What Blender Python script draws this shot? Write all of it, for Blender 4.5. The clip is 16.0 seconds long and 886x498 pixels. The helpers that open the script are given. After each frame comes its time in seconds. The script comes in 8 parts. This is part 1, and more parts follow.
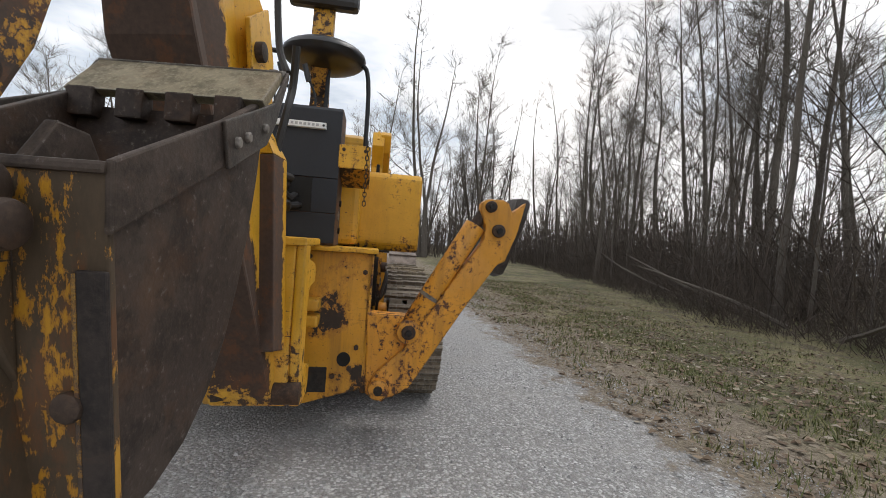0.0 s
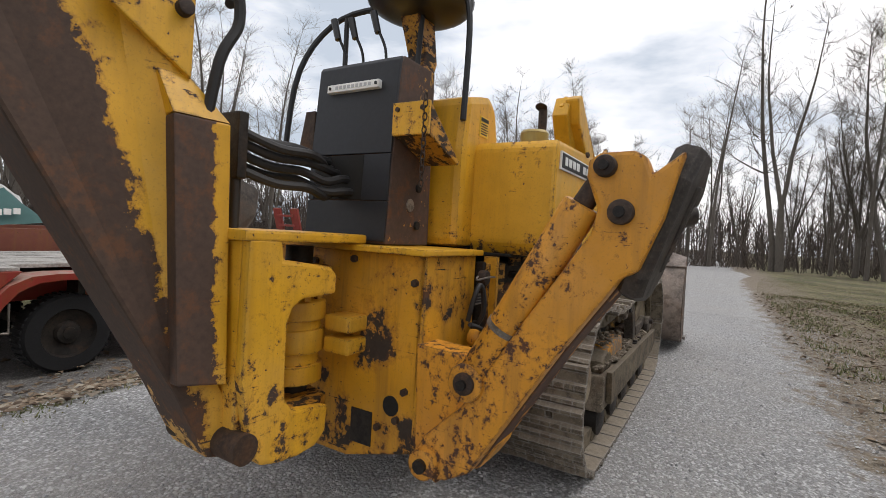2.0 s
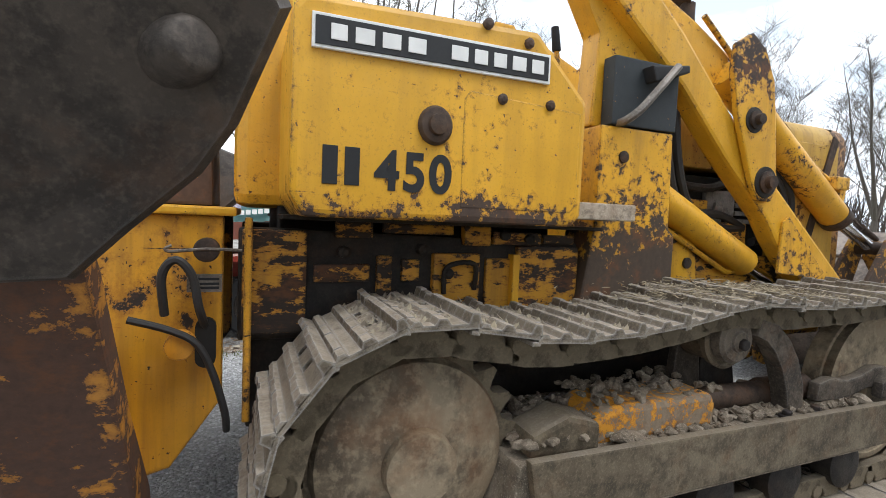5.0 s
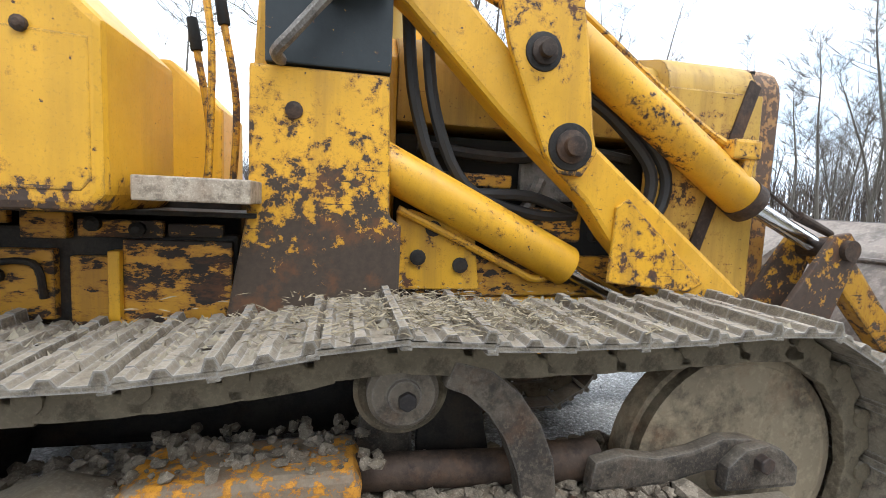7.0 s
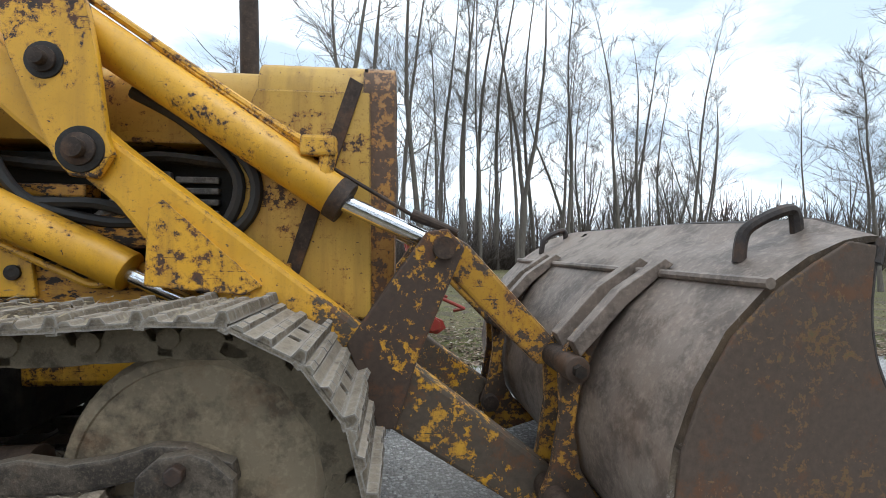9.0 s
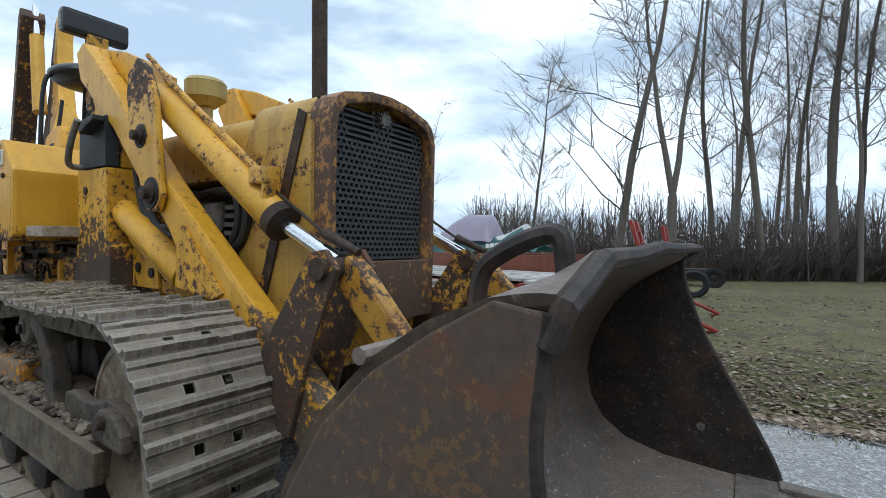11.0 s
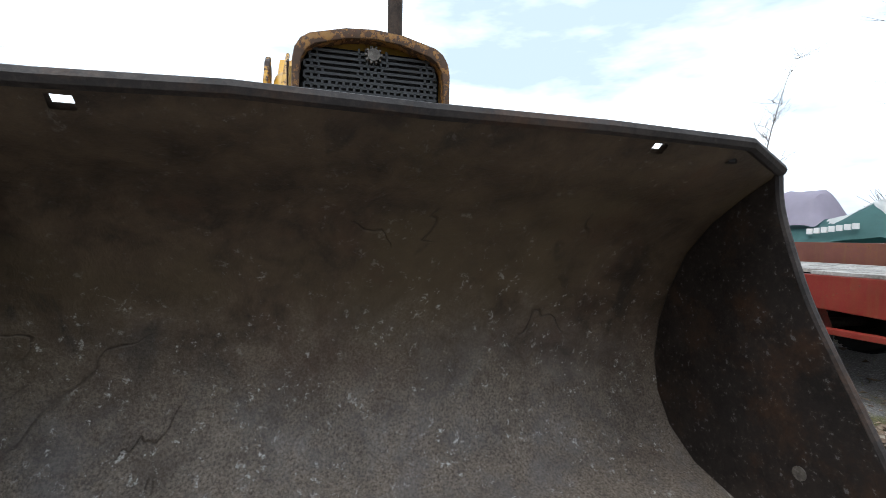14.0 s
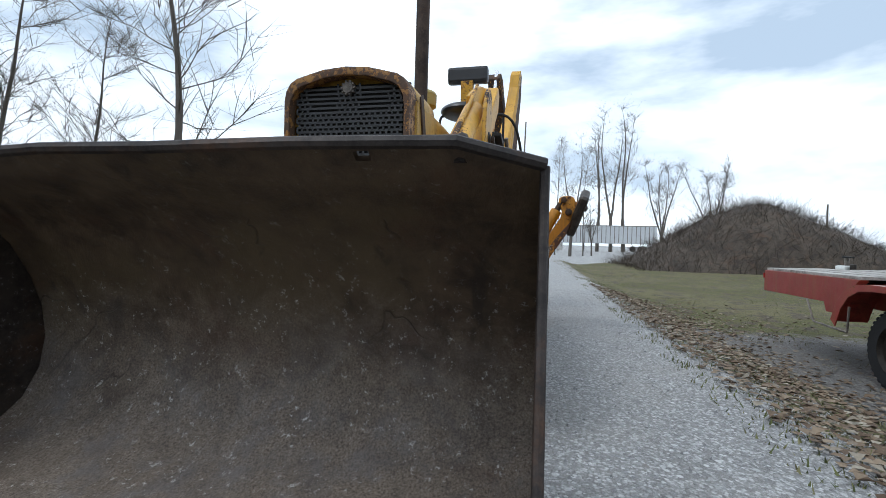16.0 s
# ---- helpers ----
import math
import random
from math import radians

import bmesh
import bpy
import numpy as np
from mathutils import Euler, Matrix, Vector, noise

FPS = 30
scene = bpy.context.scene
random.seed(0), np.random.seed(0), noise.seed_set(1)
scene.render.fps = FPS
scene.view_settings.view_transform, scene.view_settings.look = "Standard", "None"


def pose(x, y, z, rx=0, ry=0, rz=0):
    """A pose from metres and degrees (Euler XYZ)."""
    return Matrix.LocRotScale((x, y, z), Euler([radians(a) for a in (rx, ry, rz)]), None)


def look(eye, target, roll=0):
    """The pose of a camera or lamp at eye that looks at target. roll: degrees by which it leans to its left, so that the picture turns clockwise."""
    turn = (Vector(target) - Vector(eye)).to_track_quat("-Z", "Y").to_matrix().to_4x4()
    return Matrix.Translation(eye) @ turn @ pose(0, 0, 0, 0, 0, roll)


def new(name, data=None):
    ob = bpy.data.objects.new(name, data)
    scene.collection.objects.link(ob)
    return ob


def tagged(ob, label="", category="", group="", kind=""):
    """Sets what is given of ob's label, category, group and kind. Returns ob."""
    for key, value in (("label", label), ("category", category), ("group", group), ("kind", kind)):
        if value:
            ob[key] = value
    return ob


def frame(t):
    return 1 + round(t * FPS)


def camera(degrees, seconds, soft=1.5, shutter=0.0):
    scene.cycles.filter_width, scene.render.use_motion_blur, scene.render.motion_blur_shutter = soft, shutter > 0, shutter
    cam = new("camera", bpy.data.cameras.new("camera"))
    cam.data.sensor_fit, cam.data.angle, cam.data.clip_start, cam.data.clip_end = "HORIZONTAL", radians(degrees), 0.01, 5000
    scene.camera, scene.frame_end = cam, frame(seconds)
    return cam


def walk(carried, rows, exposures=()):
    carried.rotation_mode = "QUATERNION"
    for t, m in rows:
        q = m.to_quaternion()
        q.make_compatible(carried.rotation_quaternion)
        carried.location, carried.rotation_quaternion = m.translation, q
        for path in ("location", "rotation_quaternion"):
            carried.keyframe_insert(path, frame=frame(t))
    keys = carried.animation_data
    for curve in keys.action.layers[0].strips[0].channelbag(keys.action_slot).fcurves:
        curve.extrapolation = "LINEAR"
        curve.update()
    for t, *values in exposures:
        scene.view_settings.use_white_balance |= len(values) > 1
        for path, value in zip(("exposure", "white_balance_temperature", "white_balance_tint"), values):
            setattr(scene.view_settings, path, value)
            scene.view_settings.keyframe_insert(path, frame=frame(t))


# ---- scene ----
# camera and its walk
cam = camera(86, 16.0, soft=0.7)
walk(cam, [
    (0.0, pose(-3.985, -0.061, 1.019, 89.50, -4.22, -101.26)),
    (0.5, pose(-3.791, -0.283, 1.042, 88.75, -4.26, -92.31)),
    (1.0, pose(-3.584, -0.505, 1.078, 87.60, -4.54, -84.44)),
    (1.5, pose(-3.225, -0.764, 1.040, 88.04, -3.38, -72.10)),
    (2.0, pose(-2.943, -0.997, 1.025, 88.23, -3.44, -62.32)),
    (2.5, pose(-2.643, -1.197, 0.982, 88.07, -3.28, -55.80)),
    (3.0, pose(-2.298, -1.467, 0.964, 88.19, -3.19, -51.32)),
    (3.2, pose(-2.190, -1.550, 0.942, 88.14, -3.08, -48.24)),
    (5.3, pose(-0.985, -1.577, 0.966, 86.31, -2.37, -23.70)),
    (5.5, pose(-0.861, -1.553, 0.968, 86.30, -2.29, -22.85)),
    (6.0, pose(-0.553, -1.546, 0.958, 86.31, -1.88, -18.52)),
    (6.5, pose(-0.221, -1.574, 0.985, 85.55, -1.72, -16.81)),
    (7.0, pose(0.117, -1.545, 1.003, 84.37, -2.59, -15.42)),
    (7.5, pose(0.455, -1.602, 0.984, 85.51, -2.79, -14.97)),
    (8.0, pose(0.809, -1.713, 0.975, 87.07, -2.17, -12.11)),
    (8.5, pose(1.187, -1.774, 0.911, 89.01, -1.68, -11.06)),
    (8.7, pose(1.326, -1.799, 0.903, 89.63, -1.21, -10.63)),
    (10.8, pose(2.581, -1.486, 1.005, 89.50, -1.01, 28.00)),
    (11.0, pose(2.690, -1.427, 0.992, 89.12, -1.11, 30.85)),
    (11.5, pose(2.893, -1.262, 1.004, 89.12, -0.80, 36.20)),
    (12.0, pose(3.024, -1.196, 0.950, 88.75, -0.98, 43.65)),
    (12.5, pose(3.096, -1.055, 0.873, 88.56, -1.30, 50.27)),
    (13.0, pose(3.179, -0.865, 0.857, 88.11, -1.08, 58.45)),
    (13.5, pose(3.292, -0.621, 0.820, 88.21, -1.10, 65.93)),
    (14.0, pose(3.362, -0.321, 0.772, 88.48, -1.24, 71.30)),
    (14.5, pose(3.419, -0.043, 0.767, 89.61, -1.71, 77.04)),
    (15.0, pose(3.528, 0.256, 0.804, 89.37, -1.98, 84.04)),
    (15.5, pose(3.547, 0.481, 0.783, 89.33, -1.67, 91.14)),
    (16.0, pose(3.550, 0.778, 0.782, 89.14, -1.38, 99.97)),
], exposures=[(0.0, -0.15, 6550, 11), (3.0, -0.1, 6650, 13), (5.5, 0.75, 6150, 8), (7.0, 1.02, 6000, 7), (8.5, 0.55, 6000, 6), (11.0, -0.06, 5650, 4), (13.0, 0.15, 5800, 5), (14.5, 0.34, 6000, 7), (15.5, 0.02, 5850, 6), (16.0, -0.10, 5800, 6)])

# overcast daylight
world = bpy.data.worlds.new("overcast_sky")
scene.world = world
world.use_nodes = True
wn, wl = world.node_tree.nodes, world.node_tree.links
wn.clear()
w_out = wn.new("ShaderNodeOutputWorld")
w_bg = wn.new("ShaderNodeBackground")
w_sky = wn.new("ShaderNodeTexSky")
w_sky.sky_type = "NISHITA"
w_sky.sun_disc = False
w_sky.sun_elevation = radians(32)
w_sky.sun_rotation = radians(120)
w_sky.air_density, w_sky.dust_density = 1.0, 3.0
w_co = wn.new("ShaderNodeTexCoord")
w_map = wn.new("ShaderNodeMapping")
w_map.inputs["Scale"].default_value = (1.0, 1.0, 3.2)
w_noise = wn.new("ShaderNodeTexNoise")
w_noise.inputs["Scale"].default_value = 1.9
w_noise.inputs["Detail"].default_value = 6.0
w_noise.inputs["Roughness"].default_value = 0.55
w_ramp = wn.new("ShaderNodeValToRGB")
w_ramp.color_ramp.elements[0].position = 0.40
w_ramp.color_ramp.elements[0].color = (6.8, 7.8, 9.0, 1)
w_ramp.color_ramp.elements[1].position = 0.57
w_ramp.color_ramp.elements[1].color = (14.5, 14.7, 15.0, 1)
w_mix = wn.new("ShaderNodeMixRGB")
w_mix.inputs["Fac"].default_value = 0.9
wl.new(w_co.outputs["Generated"], w_map.inputs["Vector"])
wl.new(w_map.outputs["Vector"], w_noise.inputs["Vector"])
wl.new(w_noise.outputs["Fac"], w_ramp.inputs["Fac"])
wl.new(w_sky.outputs["Color"], w_mix.inputs["Color1"])
wl.new(w_ramp.outputs["Color"], w_mix.inputs["Color2"])
wl.new(w_mix.outputs["Color"], w_bg.inputs["Color"])
w_bg.inputs["Strength"].default_value = 0.1
wl.new(w_bg.outputs["Background"], w_out.inputs["Surface"])
sun = new("sun", bpy.data.lights.new("sun", "SUN"))
sun.data.energy, sun.data.angle, sun.data.color = 1.1, radians(22), (1.0, 0.97, 0.93)
sun.matrix_world = look((0, 0, 20), (-6, 10, 0))

# materials
def material(name):
    m = bpy.data.materials.new(name)
    m.use_nodes = True
    nt = m.node_tree
    return m, nt.nodes, nt.links, nt.nodes["Principled BSDF"]


def coords(n, l, space="Object", scale=(1, 1, 1)):
    c = n.new("ShaderNodeTexCoord")
    p = n.new("ShaderNodeMapping")
    p.inputs["Scale"].default_value = scale
    l.new(c.outputs[space], p.inputs["Vector"])
    return p.outputs["Vector"]


def noise_tex(n, l, vec, scale, detail=4.0, rough=0.6, distort=0.0):
    t = n.new("ShaderNodeTexNoise")
    t.inputs["Scale"].default_value = scale
    t.inputs["Detail"].default_value = detail
    t.inputs["Roughness"].default_value = rough
    t.inputs["Distortion"].default_value = distort
    l.new(vec, t.inputs["Vector"])
    return t.outputs["Fac"]


def ramp(n, l, fac, *stops):
    r = n.new("ShaderNodeValToRGB")
    e = r.color_ramp.elements
    while len(e) < len(stops):
        e.new(0.5)
    for k, (p, c) in enumerate(stops):
        e[k].position = p
        e[k].color = (*c, 1) if isinstance(c, tuple) else (c, c, c, 1)
    l.new(fac, r.inputs["Fac"])
    return r.outputs["Color"]


def math_node(n, l, op, a, b=0.0, clamp=False):
    m = n.new("ShaderNodeMath")
    m.operation, m.use_clamp = op, clamp
    for k, v in enumerate((a, b)):
        if isinstance(v, (int, float)):
            m.inputs[k].default_value = v
        else:
            l.new(v, m.inputs[k])
    return m.outputs[0]


def mix(n, l, fac, a, b, mode="MIX"):
    m = n.new("ShaderNodeMixRGB")
    m.blend_type = mode
    for k, v in (("Fac", fac), ("Color1", a), ("Color2", b)):
        if isinstance(v, (int, float)):
            m.inputs[k].default_value = v
        elif isinstance(v, tuple):
            m.inputs[k].default_value = (*v, 1)
        else:
            l.new(v, m.inputs[k])
    return m.outputs["Color"]


def bump(n, l, bsdf, height, strength=0.3, dist=0.01):
    b = n.new("ShaderNodeBump")
    b.inputs["Strength"].default_value = strength
    b.inputs["Distance"].default_value = dist
    l.new(height, b.inputs["Height"])
    l.new(b.outputs["Normal"], bsdf.inputs["Normal"])


YELLOW = (0.70, 0.366, 0.013)


def edge_amount(n, l, radius=0.012):
    """Zero on flat faces, rising towards sharp edges."""
    bv = n.new("ShaderNodeBevel")
    bv.samples = 4
    bv.inputs["Radius"].default_value = radius
    g = n.new("ShaderNodeNewGeometry")
    d = n.new("ShaderNodeVectorMath")
    d.operation = "DOT_PRODUCT"
    l.new(bv.outputs["Normal"], d.inputs[0])
    l.new(g.outputs["Normal"], d.inputs[1])
    return ramp(n, l, math_node(n, l, "SUBTRACT", 1.0, d.outputs["Value"]), (0.02, 0.0), (0.22, 1.0))


def painted(name, base=YELLOW, chips=0.62, wear=None, rust=(0.045, 0.028, 0.02), streak=0.5, rough=0.42, edge=0.10, scratch=0.5, stretch=(1, 1, 1), grit=0.30, spot=30.0):
    """Old paint with rusty chips; wear: (axis, offset, width, amount) for a zone worn bare."""
    m, n, l, b = material(name)
    v = coords(n, l, scale=stretch)
    big = noise_tex(n, l, v, 3.0, 5)
    small = noise_tex(n, l, v, spot, 9, 0.72)
    fine = noise_tex(n, l, v, 150.0, 4)
    pin = noise_tex(n, l, v, 75.0, 3, 0.5)
    runs = noise_tex(n, l, coords(n, l, scale=(16, 16, 1.1)), 1.0, 5, 0.65)
    lines = noise_tex(n, l, coords(n, l, scale=(5, 5, 110)), 1.0, 3, 0.5)
    tone = mix(n, l, ramp(n, l, big, (0.3, 0.0), (0.7, 1.0)), tuple(c * 0.80 for c in base), tuple(min(1, c * 1.12 + 0.012) for c in base))
    faded = ramp(n, l, noise_tex(n, l, v, 1.3, 6, 0.7), (0.50, 0.0), (0.68, 1.0))
    tone = mix(n, l, math_node(n, l, "MULTIPLY", faded, 0.28), tone, tuple(c * 0.75 + 0.2 * max(base) for c in base))
    dirt = math_node(n, l, "MULTIPLY", ramp(n, l, runs, (0.48, 0.0), (0.78, 1.0)), streak * 0.75)
    tone = mix(n, l, dirt, tone, (0.19, 0.095, 0.028))
    tone = mix(n, l, math_node(n, l, "MULTIPLY", ramp(n, l, fine, (0.56, 0.0), (0.70, 1.0)), grit), tone, (0.26, 0.13, 0.03))
    chip = math_node(n, l, "ADD", math_node(n, l, "MULTIPLY", small, 0.60), math_node(n, l, "MULTIPLY", big, 0.40))
    chip = math_node(n, l, "ADD", chip, math_node(n, l, "MULTIPLY", edge_amount(n, l), edge))
    chip = math_node(n, l, "ADD", chip, math_node(n, l, "MULTIPLY", ramp(n, l, lines, (0.66, 0.0), (0.70, 1.0)), 0.10 * scratch))
    chip = math_node(n, l, "ADD", chip, math_node(n, l, "MULTIPLY", ramp(n, l, pin, (0.69, 0.0), (0.72, 1.0)), 0.13))
    if wear:
        axis, off, width, amount = wear
        sep = n.new("ShaderNodeVectorMath")
        sep.operation = "DOT_PRODUCT"
        l.new(v, sep.inputs[0])
        sep.inputs[1].default_value = axis
        k = math_node(n, l, "DIVIDE", math_node(n, l, "SUBTRACT", sep.outputs["Value"], off), width, False)
        k = math_node(n, l, "MULTIPLY", math_node(n, l, "MINIMUM", math_node(n, l, "MAXIMUM", k, 0.0), 1.0), amount)
        chip = math_node(n, l, "ADD", chip, k)
    mask = ramp(n, l, chip, (chips, 0.0), (chips + 0.010, 1.0))
    halo = ramp(n, l, chip, (chips - 0.045, 0.0), (chips, 1.0))
    orange = mix(n, l, small, (0.34, 0.115, 0.012), (0.15, 0.055, 0.018))
    rusty = mix(n, l, noise_tex(n, l, v, 55, 6, 0.7), tuple(c * 0.6 for c in rust), tuple(c * 2.3 for c in rust))
    fresh_rust = ramp(n, l, noise_tex(n, l, v, 9.0, 8, 0.75), (0.52, 0.0), (0.62, 1.0))
    rusty = mix(n, l, math_node(n, l, "MULTIPLY", fresh_rust, 0.5), rusty, (0.17, 0.062, 0.018))
    col = mix(n, l, math_node(n, l, "MULTIPLY", halo, 0.55), tone, orange)
    col = mix(n, l, mask, col, rusty)
    l.new(col, b.inputs["Base Color"])
    r1 = mix(n, l, small, (rough - 0.12,) * 3, (rough + 0.2,) * 3)
    l.new(mix(n, l, mask, r1, (0.78, 0.78, 0.78)), b.inputs["Roughness"])
    h = math_node(n, l, "ADD", math_node(n, l, "MULTIPLY", mask, -0.6), math_node(n, l, "ADD", math_node(n, l, "MULTIPLY", small, 0.30), math_node(n, l, "MULTIPLY", fine, 0.10)))
    bump(n, l, b, h, 0.45, 0.004)
    return m


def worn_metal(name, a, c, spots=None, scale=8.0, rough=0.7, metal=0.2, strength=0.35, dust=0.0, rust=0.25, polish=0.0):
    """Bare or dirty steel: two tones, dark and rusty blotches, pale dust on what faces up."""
    m, n, l, b = material(name)
    v = coords(n, l)
    big = noise_tex(n, l, v, scale * 0.35, 6, 0.65)
    med = noise_tex(n, l, v, scale * 2, 8, 0.7)
    fine = noise_tex(n, l, v, scale * 14, 5, 0.65)
    col = mix(n, l, ramp(n, l, big, (0.42, 0.0), (0.58, 1.0)), a, c)
    col = mix(n, l, math_node(n, l, "MULTIPLY", ramp(n, l, med, (0.47, 0.0), (0.59, 1.0)), 0.65), col, tuple(x * 0.42 for x in a))
    col = mix(n, l, math_node(n, l, "MULTIPLY", ramp(n, l, fine, (0.50, 0.0), (0.66, 1.0)), 0.28), col, tuple(min(1, x * 1.9) for x in c))
    spot = noise_tex(n, l, v, scale * 0.9, 7, 0.72)
    col = mix(n, l, math_node(n, l, "MULTIPLY", ramp(n, l, spot, (0.52, 0.0), (0.68, 1.0)), rust), col, (0.17, 0.075, 0.028))
    if spots:
        col = mix(n, l, ramp(n, l, fine, (0.62, 0.0), (0.68, 1.0)), col, spots)
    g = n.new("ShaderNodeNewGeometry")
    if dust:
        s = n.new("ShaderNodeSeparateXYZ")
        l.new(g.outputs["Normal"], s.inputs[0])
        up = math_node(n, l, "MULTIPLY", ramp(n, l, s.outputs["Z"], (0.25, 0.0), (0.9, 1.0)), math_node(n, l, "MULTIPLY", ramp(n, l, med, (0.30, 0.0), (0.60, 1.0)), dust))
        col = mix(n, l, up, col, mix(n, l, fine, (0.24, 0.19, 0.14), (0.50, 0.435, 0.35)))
    rr = mix(n, l, med, (rough - 0.18,) * 3, (min(1, rough + 0.2),) * 3)
    if polish:
        e = math_node(n, l, "MULTIPLY", edge_amount(n, l, 0.010), polish)
        col = mix(n, l, e, col, (0.42, 0.41, 0.40))
        rr = mix(n, l, e, rr, (0.4, 0.4, 0.4))
    l.new(col, b.inputs["Base Color"])
    b.inputs["Metallic"].default_value = metal
    l.new(rr, b.inputs["Roughness"])
    bump(n, l, b, math_node(n, l, "ADD", med, math_node(n, l, "MULTIPLY", fine, 0.5)), strength, 0.006)
    return m


def plain(name, col, rough=0.5, metal=0.0, vary=0.25, scale=12.0):
    m, n, l, b = material(name)
    v = coords(n, l)
    t = noise_tex(n, l, v, scale, 5)
    f = noise_tex(n, l, v, scale * 9, 3)
    c = mix(n, l, t, tuple(x * (1 - vary) for x in col), tuple(min(1, x * (1 + vary)) for x in col))
    l.new(c, b.inputs["Base Color"])
    l.new(mix(n, l, f, (max(0, rough - 0.12),) * 3, (min(1, rough + 0.12),) * 3), b.inputs["Roughness"])
    b.inputs["Metallic"].default_value = metal
    bump(n, l, b, f, 0.12, 0.002)
    return m


M_YELLOW = painted("yellow_paint", chips=0.598)
M_YELLOW_CLEAN = painted("yellow_paint_panel", chips=0.625, wear=((0, 0, -1), -1.06, 0.10, 0.14), streak=0.3, edge=0.12)
M_YELLOW_WORN = painted("yellow_paint_worn", chips=0.540, streak=0.9)
M_REAR = painted("yellow_paint_rear_frame", base=(0.64, 0.300, 0.010), chips=0.548, wear=((0, 0, -1), -0.52, 0.30, 0.055), rust=(0.026, 0.018, 0.013), streak=1.0, edge=0.12, spot=7.0)
M_YELLOW_OILY = painted("yellow_paint_oily", base=(0.60, 0.29, 0.015), chips=0.495, rust=(0.022, 0.015, 0.011), streak=0.9, rough=0.5, stretch=(0.55, 1, 1.25))
M_FADED = painted("faded_yellow_paint", base=(0.52, 0.310, 0.045), chips=0.582, streak=0.9, edge=0.16, rough=0.5)
M_POST = painted("yellow_paint_post", chips=0.582, wear=((0, 0, -1), -1.10, 0.30, 0.20), rust=(0.040, 0.027, 0.018), streak=0.6)
M_BOOM = painted("yellow_paint_boom", chips=0.61, wear=((-0.96, 0.0, -0.28), 1.75, 0.20, 0.50), rust=(0.046, 0.027, 0.018), streak=0.4, edge=0.06, spot=15.0)
M_COVER = painted("yellow_paint_cover", chips=0.60, wear=((-1, 0, 0), 1.99, 0.06, 0.40), rust=(0.050, 0.030, 0.021), streak=0.4, edge=0.06)
M_ARM_ORANGE = painted("yellow_paint_stabilizer", base=(0.66, 0.285, 0.014), chips=0.565, rust=(0.055, 0.026, 0.016), streak=0.9, edge=0.13)
M_LEGSIDE = painted("brown_leg_side", base=(0.62, 0.26, 0.015), chips=0.455, rust=(0.060, 0.030, 0.019), streak=1.0, rough=0.6, spot=9.0)
M_BARE = painted("bare_brown_steel_with_paint", chips=0.452, rust=(0.042, 0.027, 0.019), streak=0.9, rough=0.55)
M_MUDDY = painted("orange_paint_under_mud", base=(0.62, 0.27, 0.014), chips=0.50, rust=(0.15, 0.115, 0.08), streak=1.0, rough=0.7, edge=0.02)
M_CHEEK = painted("yellow_paint_cheek", base=(0.66, 0.32, 0.012), chips=0.532, rust=(0.020, 0.014, 0.011), streak=0.9, edge=0.14, spot=5.5)
M_DIG = painted("rust_with_yellow_runs", base=(0.58, 0.29, 0.016), chips=0.445, rust=(0.052, 0.035, 0.020), streak=1.0, edge=0.05, stretch=(1.0, 1.0, 0.40))
M_RUST = worn_metal("rusty_brown_steel", (0.040, 0.026, 0.019), (0.074, 0.047, 0.032), None, 6, rust=0.45)
M_DIGSIDE = worn_metal("brown_bucket_side", (0.046, 0.031, 0.024), (0.070, 0.050, 0.038), (0.13, 0.11, 0.095), 5, 0.6, 0.3, rust=0.3)
M_DARK = worn_metal("dark_oily_steel", (0.011, 0.009, 0.008), (0.027, 0.021, 0.016), None, 10, 0.6, rust=0.15)
M_FOOT = worn_metal("dark_foot_steel", (0.040, 0.033, 0.028), (0.072, 0.058, 0.047), None, 7, 0.55, 0.3, rust=0.2, polish=0.15)
M_STEEL = worn_metal("worn_grey_steel", (0.16, 0.14, 0.12), (0.26, 0.235, 0.21), None, 9, 0.55, 0.4)
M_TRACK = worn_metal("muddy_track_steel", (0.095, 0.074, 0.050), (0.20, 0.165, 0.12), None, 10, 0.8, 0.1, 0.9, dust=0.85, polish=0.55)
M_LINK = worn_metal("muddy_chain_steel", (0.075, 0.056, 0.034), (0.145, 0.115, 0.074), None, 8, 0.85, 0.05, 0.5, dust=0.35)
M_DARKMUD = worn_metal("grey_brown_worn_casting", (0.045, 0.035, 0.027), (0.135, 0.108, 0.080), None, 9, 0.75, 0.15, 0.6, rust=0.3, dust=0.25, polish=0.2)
M_MUD = worn_metal("dried_mud", (0.15, 0.12, 0.085), (0.27, 0.22, 0.165), (0.38, 0.33, 0.26), 14, 0.95, 0.0, 1.0)
M_WHEELDISC = worn_metal("rusty_wheel_disc", (0.085, 0.062, 0.040), (0.26, 0.205, 0.135), None, 3.2, 0.75, 0.1, 0.5, rust=0.6)
M_BUCKET_OUT = worn_metal("bucket_outside_steel", (0.19, 0.150, 0.124), (0.26, 0.208, 0.170), None, 4, 0.5, 0.25, rust=0.2)
M_SIDE_OUT = painted("bucket_side_paint", base=(0.105, 0.088, 0.040), chips=0.462, rust=(0.060, 0.042, 0.031), streak=0.6, rough=0.55, edge=0.02, spot=60.0)
M_SIDE_IN = worn_metal("bucket_side_inside", (0.030, 0.024, 0.021), (0.060, 0.046, 0.038), (0.16, 0.15, 0.15), 5, 0.5, 0.3, rust=0.3)
